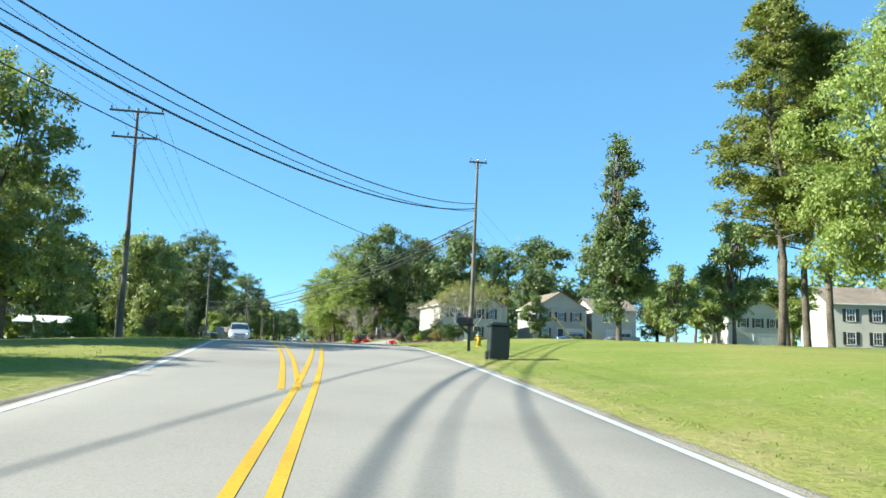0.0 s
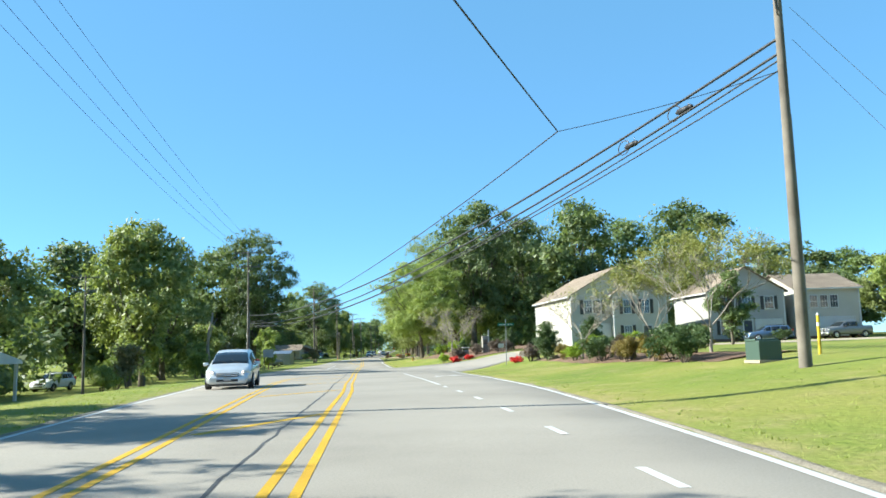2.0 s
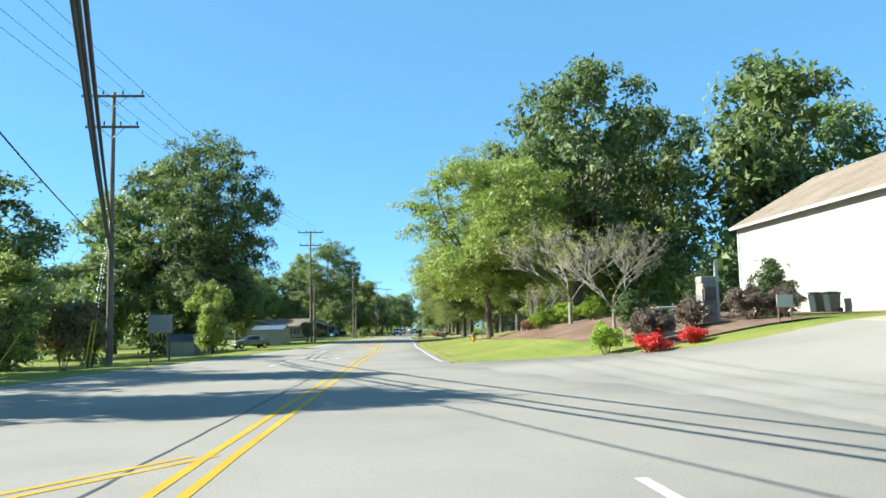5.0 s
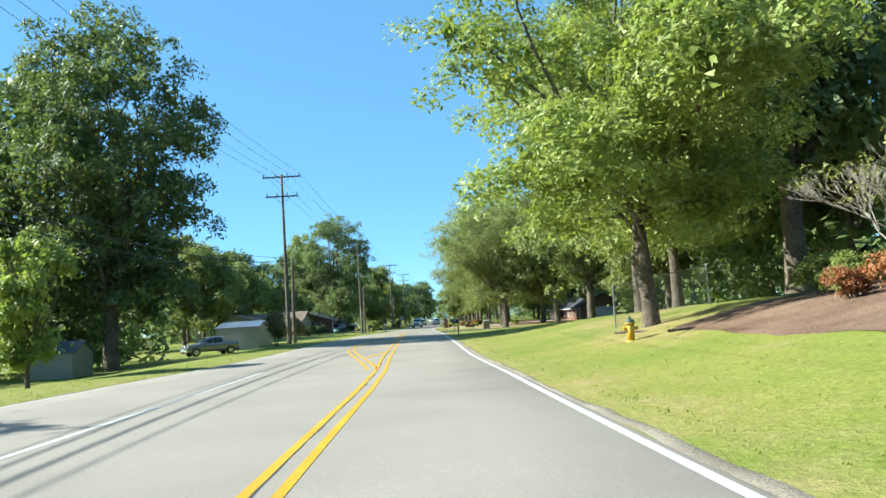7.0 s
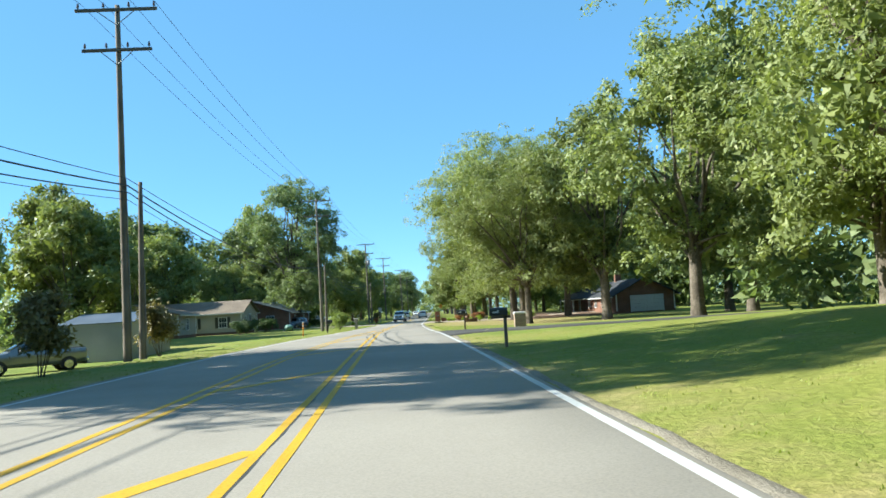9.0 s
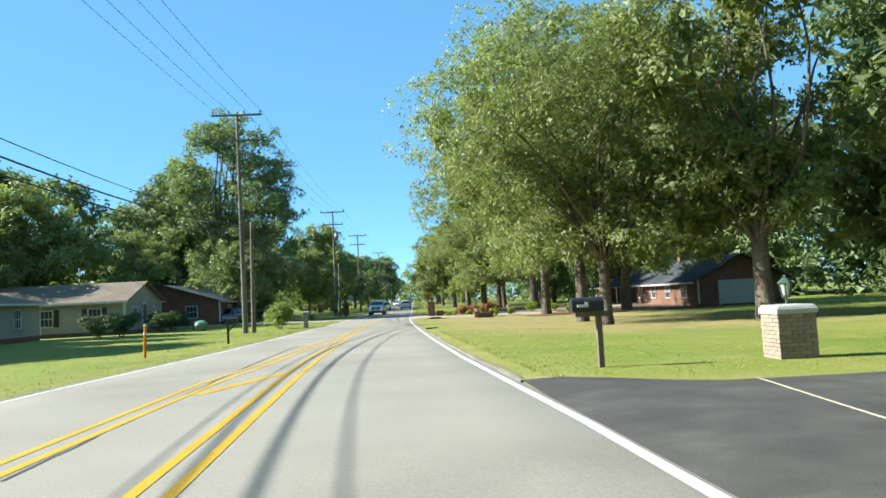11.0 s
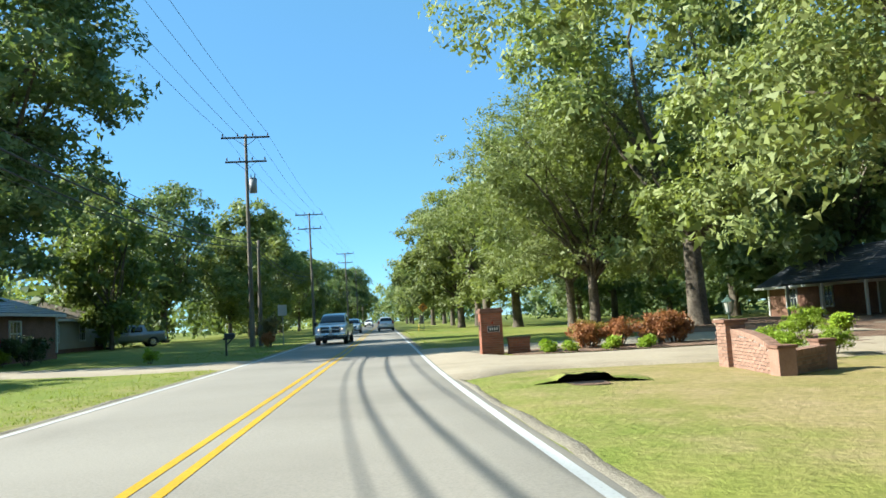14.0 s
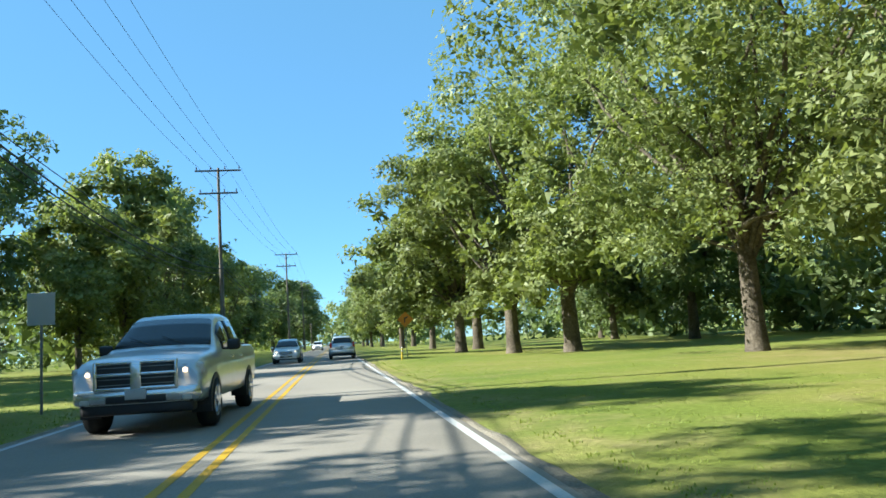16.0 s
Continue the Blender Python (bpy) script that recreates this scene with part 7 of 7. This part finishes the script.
def brick_mailbox(s, l):
    root = thing("brick_mailbox", stand(s, l, 0), "red brick pillar mailbox with house plaque by the drive", "mailbox", "mailboxes on posts")
    brick_pier(root, 0.72, 0.62, 1.38)
    bm = bmesh.new()
    box(bm, (0.8, 0.7, 0.09), (0, 0, 1.425), (0, 0, 0), 0.012)
    box(bm, (0.74, 0.64, 0.08), (0, 0, 1.50), (0, 0, 0), 0.012)
    part("cap", bm, M_BRICKWALL, root, "corbelled brick cap")
    bm = bmesh.new()
    prof = [(-0.11, 0), (0.11, 0), (0.11, 0.2)] + [(0.11 * math.cos(a), 0.2 + 0.11 * math.sin(a)) for a in [math.pi * k / 8 for k in range(1, 8)]] + [(-0.11, 0.2)]
    prism(bm, [(y, z + 0.82) for y, z in prof], -0.378, -0.3)
    part("mailbox_door", bm, M_BLACK, root, "black mailbox door in the brick")
    bm = bmesh.new()
    box(bm, (0.4, 0.02, 0.2), (0.05, -0.325, 0.86), (0, 0, 0), 0.008)
    p = part("plaque", bm, M_BLACK, root, "dark house plaque with pale rim")
    bm = bmesh.new()
    for k in range(4):
        box(bm, (0.045, 0.006, 0.1), (-0.06 + 0.075 * k, -0.337, 0.86))
    for x, z, a, b in ((0.05, 0.955, 0.4, 0.012), (0.05, 0.765, 0.4, 0.012), (-0.145, 0.86, 0.012, 0.2), (0.245, 0.86, 0.012, 0.2)):
        box(bm, (a, 0.008, b), (x, -0.336, z))
    part("plaque_marks", bm, M_TRIM, p, "pale bars and rim")
    bm = bmesh.new()
    box(bm, (0.05, 0.012, 0.06), (0.02, -0.322, 1.06), (0, 20, 0), 0.004)
    part("flag", bm, M_TAIL, root, "red flag")


brick_mailbox(275.0, 3.85)


def low_wall(s, l, turn, w, h, label):
    root = thing("brick_wall", stand(s, l, turn), label, "garden wall", "low brick walls by the drive")
    brick_pier(root, w, 0.3, h)
    bm = bmesh.new()
    box(bm, (w + 0.06, 0.36, 0.07), (0, 0, h + 0.035), (0, 0, 0), 0.01)
    part("coping", bm, M_BRICKWALL, root)


low_wall(274.9, 4.75, 0, 0.7, 0.5, "low brick wing wall beside the mailbox pillar")
def lantern(root, z):
    la = new("lantern")
    la.parent = root
    la.location = (0, 0, z)
    bm = bmesh.new()
    rod(bm, (0, 0, 0), (0, 0, 0.12), 0.025, 0.025, 8)
    rod(bm, (0, 0, 0.12), (0, 0, 0.15), 0.07, 0.08, 6)
    for k in range(6):
        a = k * math.tau / 6
        rod(bm, (0.075 * math.cos(a), 0.075 * math.sin(a), 0.15), (0.12 * math.cos(a), 0.12 * math.sin(a), 0.38), 0.014, 0.014, 5)
    rod(bm, (0, 0, 0.38), (0, 0, 0.48), 0.15, 0.04, 6)
    ball(bm, 0.03, (0, 0, 0.5))
    part("frame", bm, M_BOXGREEN, la, "dark metal lantern frame")
    bm = bmesh.new()
    rod(bm, (0, 0, 0.155), (0, 0, 0.375), 0.068, 0.11, 6)
    part("pane", bm, M_LENS, la)


def lantern_pillar(s, l):
    root = thing("gate_pillar", stand(s, l, -2), "squat tan brick gate pillar with white cap and lantern", "gate pillar")
    brick_pier(root, 0.7, 0.66, 0.8, 0.0, 0.072, M_TANBRICK)
    bm = bmesh.new()
    box(bm, (0.76, 0.72, 0.1), (0, 0, 0.85), (0, 0, 0), 0.015)
    box(bm, (0.74, 0.7, 0.06), (0, 0, 0.93), (0, 0, 0), 0.015, 0.9)
    part("cap", bm, M_CAP, root, "white painted cap")
    lantern(root, 0.97)


lantern_pillar(209.6, 7.3)


def brick_run(root, a, b, top, thick=0.22):
    """A wall of brick courses from a to b whose top follows top(f), f from 0 to 1, under a row of coping bricks set on edge."""
    a, b = Vector((*a, 0)), Vector((*b, 0))
    d = b - a
    run = d.length
    turn = math.degrees(math.atan2(d.y, d.x))
    side = Vector((-d.y, d.x, 0)).normalized()
    n = 16
    outline = [(0, -0.2)] + [(run * k / n, top(k / n) - 0.01) for k in range(n + 1)] + [(run, -0.2)]
    bm = bmesh.new()
    verts = prism(bm, outline, -thick / 2 + 0.015, thick / 2 - 0.015)
    for v in verts:
        x, y, z = v.co
        v.co = a + d.normalized() * y + side * x + Vector((0, 0, z))
    bmesh.ops.recalc_face_normals(bm, faces=bm.faces[:])
    part("core", bm, M_MORTAR, root)
    for k in range(14):
        z = 0.036 + 0.072 * k
        x = 0.0 if k % 2 else -0.107
        while x < run:
            lo, hi = max(x, 0.0), min(x + 0.215, run)
            x += 0.215
            if hi - lo < 0.04 or z + 0.03 > top((lo + hi) / 2 / run):
                continue
            for sgn in (-1, 1):
                o = new("brick", brick_mesh(hi - lo - 0.011, 0.04, 0.061, M_DUSTBRICK))
                o.parent = root
                p = a + d * ((lo + hi) / 2 / run) + side * (sgn * (thick / 2 - 0.02))
                o.matrix_local = pose(p.x, p.y, z, 0, 0, turn)
    m = round(run / 0.075)
    for k in range(m):
        f = (k + 0.5) / m
        pitch = math.degrees(math.atan2(top(min(1, f + 0.02)) - top(max(0, f - 0.02)), run * 0.04))
        o = new("coping_brick", brick_mesh(0.062, thick + 0.02, 0.1, M_DUSTBRICK))
        o.parent = root
        p = a + d * f
        o.matrix_local = pose(p.x, p.y, top(f) + 0.03, 0, 0, turn) @ pose(0, 0, 0, 0, -pitch, 0)


def gate_wall(s, l):
    """A lantern pillar whose wall swoops down to a low pier and on, low, to an end pier."""
    root = thing("gate_pillar", stand(s, l, 0), "red brick gate pillar with dark cap and lantern", "gate pillar")
    brick_pier(root, 0.44, 0.44, 0.94, 0.0, 0.072, M_DUSTBRICK)
    bm = bmesh.new()
    box(bm, (0.54, 0.54, 0.07), (0, 0, 0.975), (0, 0, 0), 0.01)
    part("cap", bm, M_BRICKWALL, root, "dark corbelled cap")
    lantern(root, 1.01)
    wall = thing("curved_brick_wall", stand(s, l, 0), "low brick wall swooping down from the gate pillar round a bed", "garden wall", "low brick walls by the drive")
    brick_run(wall, (0.0, -0.23), (-0.24, -2.3), lambda f: 0.34 + 0.4 * math.sqrt(max(0.0, 1 - (0.2 + 0.8 * f) ** 2)))
    brick_run(wall, (-0.1, -2.4), (1.15, -1.4), lambda f: 0.36)
    for name, x, y in (("low_pier", -0.26, -2.48), ("end_pier", 1.25, -1.3)):
        e = new(name)
        e.parent = wall
        e.location = (x, y, 0)
        bm = bmesh.new()
        box(bm, (0.4, 0.4, 0.06), (0, 0, 0.53), (0, 0, 0), 0.01)
        part("coping", bm, M_BRICKWALL, e)
        bm = bmesh.new()
        box(bm, (0.34, 0.34, 0.7), (0, 0, 0.15), (0, 0, 0), 0.008)
        part("pier", bm, M_DUSTBRICK, e)


gate_wall(265.7, 7.75)


def garden_urn(s, l):
    root = thing("garden_urn", stand(s, l, 0), "weathered pale stone garden urn on a pedestal in the bed", "garden ornament")
    bm = bmesh.new()
    box(bm, (0.3, 0.3, 0.4), (0, 0, 0.15), (0, 0, 0), 0.02)
    part("pedestal", bm, M_TANBRICK, root)
    bm = bmesh.new()
    for z0, z1, r0, r1 in ((0.35, 0.4, 0.12, 0.09), (0.4, 0.5, 0.06, 0.07), (0.5, 0.62, 0.09, 0.18), (0.62, 0.76, 0.18, 0.16), (0.76, 0.8, 0.21, 0.2)):
        rod(bm, (0, 0, z0), (0, 0, z1), r0, r1, 16)
    part("bowl", bm, M_CONCRETE, root)


garden_urn(275.6, 12.0)


def monument(s, l):
    root = thing("entrance_sign", stand(s, l, 6), "pale stone entrance monument with a slanting wing", "monument")
    bm = bmesh.new()
    for k in range(7):
        box(bm, (0.62 - 0.02 * (k % 2), 0.5, 0.26), (0, 0, 0.13 + 0.26 * k), (0, 0, 3 * (k % 3 - 1)), 0.02)
    part("stone_pier", bm, M_STONE, root)
    bm = bmesh.new()
    prism(bm, [(-0.08, 0.0), (0.08, 0.0), (0.08, 1.0), (-0.08, 2.5)], 0.36, 0.5)
    part("wing", bm, M_CAP, root)
    bm = bmesh.new()
    box(bm, (0.5, 0.04, 0.5), (0, -0.28, 1.15), (0, 0, 0), 0.01)
    part("plaque", bm, M_POSTWOOD, root)


monument(120.3, 12.5)


def stone_pier(s, l, w, h, label):
    root = thing("stone_pier", stand(s, l, 0), label, "pier")
    bm = bmesh.new()
    for k in range(int(h / 0.22)):
        box(bm, (w - 0.02 * (k % 2), w - 0.02 * (k % 2), 0.21), (0, 0, 0.1 + 0.22 * k), (0, 0, 2 * (k % 3 - 1)), 0.015)
    part("shaft", bm, M_STONE, root)
    bm = bmesh.new()
    box(bm, (w + 0.1, w + 0.1, 0.09), (0, 0, h + 0.03), (0, 0, 0), 0.02)
    part("cap", bm, M_CAP, root)


stone_pier(118.6, 10.1, 0.62, 1.05, "pale stone pier among the entrance shrubs")


def yard_sign(s, l):
    root = thing("yard_sign", stand(s, l, 6), "small white notice board on two stakes", "sign")
    bm = bmesh.new()
    box(bm, (0.62, 0.02, 0.42), (0, 0, 0.72), (0, 0, 0), 0.006)
    part("board", bm, M_CAP, root)
    for x in (-0.24, 0.24):
        bm = bmesh.new()
        box(bm, (0.04, 0.04, 0.75), (x, 0.03, 0.3))
        part("stake", bm, M_POSTWOOD, root)


yard_sign(116.5, 13.6)


def culvert(s, l):
    """A drain mouth: an opening under a grassed lip, coloured black for its shade, with a worn earth trough before it.
    """
    root = thing("drain_inlet", stand(s, l, -4), "dark open drain hole under a grassed lip", "drain")
    rng = random.Random(4)
    n = 12
    xs = [-0.52 + 1.04 * k / n for k in range(n + 1)]
    lip = [0.17 * min(1.0, 2.6 * (1 - abs(x) / 0.62)) + rng.uniform(-0.012, 0.012) for x in xs]
    bm = bmesh.new()
    xs, lip = [-1.3, -0.85] + xs + [0.85, 1.3], [-0.04, 0.03] + lip + [0.03, -0.04]
    rows = [[bm.verts.new((x * k, y + rng.uniform(-0.03, 0.03), z * f - 0.05 * (1 - f))) for x, z in zip(xs, lip)] for y, f, k in ((0, 1.0, 1.0), (0.5, 0.9, 1.05), (1.1, 0.5, 1.1), (1.8, 0.0, 1.15))]
    for ra, rb in zip(rows, rows[1:]):
        for k in range(n + 4):
            bm.faces.new((ra[k], ra[k + 1], rb[k + 1], rb[k]))
    xs, lip = xs[2:-2], lip[2:-2]
    o = part("lip", bm, M_LAWN, root, "grass lip over the drain")
    dry = o.data.attributes.new("dry", "FLOAT", "POINT")
    dry.data.foreach_set("value", [0.3] * len(o.data.vertices))
    # floor and back of the hole: its shade is put in as black colour
    bm = bmesh.new()
    deep = [[bm.verts.new((x * k, y, z * f + 0.01)) for x, z in zip(xs, lip)] for y, f, k in ((-0.35, 0.05, 0.6), (0.55, 0.05, 0.8), (0.6, 0.8, 0.98))]
    for ra, rb in zip(deep, deep[1:]):
        for k in range(n):
            bm.faces.new((ra[k], ra[k + 1], rb[k + 1], rb[k]))
    part("opening", bm, M_BLACK, root, "mouth of the drain, coloured black for its shade")
    bm = bmesh.new()
    pts = [(0.38 * math.cos(q) * rng.uniform(0.85, 1.1), -0.35 + 0.32 * math.sin(q) * rng.uniform(0.85, 1.1)) for q in (k * math.tau / 20 for k in range(20))]
    bm.faces.new([bm.verts.new((x, y, 0.016)) for x, y in pts])
    part("earth_rim", bm, M_MULCH, root, "worn earth trough")


culvert(263.4, 3.85)


def stick(s, l, turn, ln):
    root = thing("fallen_branch", stand(s, l, turn), "short dark fallen branch on the verge", "branch")
    rng = random.Random(int(s * 10))
    bm = bmesh.new()
    limb(bm, (-ln / 2, 0, 0.06), (ln / 2, 0.05, 0.07), 0.045, 0.03, rng, 0.03, 4, 6)
    part("stem", bm, M_BARK, root)


stick(236.6, 2.3, 10, 0.6)
stick(147.5, 7.4, 30, 1.4)
stick(151.0, 6.9, -40, 1.1)


def dead_stump(s, l):
    root = thing("dead_tree", stand(s, l, 0), "tall grey dead tree snag", "tree")
    rng = random.Random(4)
    bm = bmesh.new()
    limb(bm, (0, 0, -0.2), (0.3, 0.2, 6.5), 0.2, 0.09, rng, 0.03, 7, 9)
    limb(bm, (0.15, 0.1, 4.0), (0.9, 0.3, 6.0), 0.07, 0.02, rng, 0.1, 4, 6)
    part("trunk", bm, M_BARK_PALE, root, "", True)


dead_stump(116.0, -16.5)


def shed(s, l, turn, w, d, h, label):
    p = spot(s, l)
    root = thing("shed", pose(p.x, p.y, p.z, 0, 0, facing(s) + turn), label, "shed")
    bm = bmesh.new()
    prism(bm, [(0, -0.3), (d, -0.3), (d, h), (d / 2, h + 0.7), (0, h)], 0, w)
    part("wall", bm, M_SIGNBACK, root)
    for sgn in (0, 1):
        bm = bmesh.new()
        a = math.atan2(0.7, d / 2)
        box(bm, (w + 0.4, d / 2 / math.cos(a) + 0.2, 0.05), (w / 2, d / 4 if sgn == 0 else d * 3 / 4, h + 0.39), (math.degrees(a) * (1 if sgn == 0 else -1), 0, 0))
        part("roof", bm, M_ROOF_BLUE, root)


shed(176.0, -25.0, 0, 3.0, 3.0, 1.6, "small pale metal shed under the trees")
shed(214.5, -23.4, 0, 4.8, 8.0, 2.6, "blue-grey metal barn beside the parked pickup")


def tarp_heap(s, l):
    root = thing("covered_mower", stand(s, l, 20, 0.75), "lawn mower under a faded green tarpaulin on the grass", "covered mower")
    rng = random.Random(3)
    bm = bmesh.new()
    bmesh.ops.create_uvsphere(bm, u_segments=20, v_segments=12, radius=1.0)
    for v in bm.verts:
        x, y, z = v.co
        k = (max(abs(x), abs(y), 1e-6) / max(math.hypot(x, y), 1e-6)) ** -0.55
        fold = 1 + 0.05 * math.sin(math.atan2(y, x) * 9) * (1 - max(z, 0))
        v.co = (x * k * 0.72 * fold, y * k * 0.95 * fold, max(-0.02, 0.62 + z * 0.5) if z > -0.6 else -0.02)
        v.co.z += rng.uniform(-0.015, 0.015)
    part("tarpaulin", bm, paint("green_tarpaulin", (0.10, 0.2, 0.17), 0.6), root, "", True)


tarp_heap(257.5, -15.1)

# ---- grass ----


def grass(name, seed, count, zones, tall, mat):
    """Single blades in tufts beside the road."""
    rng = np.random.default_rng(seed)
    per = count // len(zones)
    vs = []
    for s0, s1, side, d0, d1 in zones:
        for k in range(per // 5):
            s = rng.uniform(s0, s1)
            d = d0 + (d1 - d0) * rng.random() ** 1.6
            l = along(EDGE_R, s) + d if side > 0 else along(EDGE_L, s) - d
            p = spot(s, l, -0.01)
            for j in range(5):
                a = rng.uniform(0, math.tau)
                h = tall * rng.uniform(0.45, 1.0)
                o = rng.normal(scale=0.05, size=2)
                w = 0.012
                x, y = p.x + o[0], p.y + o[1]
                vs += [(x - w * math.cos(a), y - w * math.sin(a), p.z), (x + w * math.cos(a), y + w * math.sin(a), p.z), (x + math.sin(a) * h * 0.5, y - math.cos(a) * h * 0.5, p.z + h)]
    n = len(vs) // 3
    ob = new(name, mesh_from(name, vs, [(3 * i, 3 * i + 1, 3 * i + 2) for i in range(n)], mat))
    return tagged(ob, "short grass blades along the verge", "grass", "", "stuff")


M_BLADE = leaf_material("grass_blade", (0.136, 0.184, 0.0272), (0.19, 0.231, 0.0408), (0.245, 0.245, 0.068), 0.4)
grass("grass", 1, 42000, [(0, 98, 1, 0.8, 7.0), (124, 198, 1, 0.8, 7.0), (208, 232, 1, 0.8, 7.0), (284, 330, 1, 0.8, 8.0)], 0.042, M_BLADE)
grass("grass", 2, 32000, [(15, 100, -1, 0.6, 5.0), (140, 240, -1, 0.6, 5.0), (240, 276, -1, 0.6, 6.0), (282, 330, -1, 0.6, 6.0)], 0.07, M_BLADE)
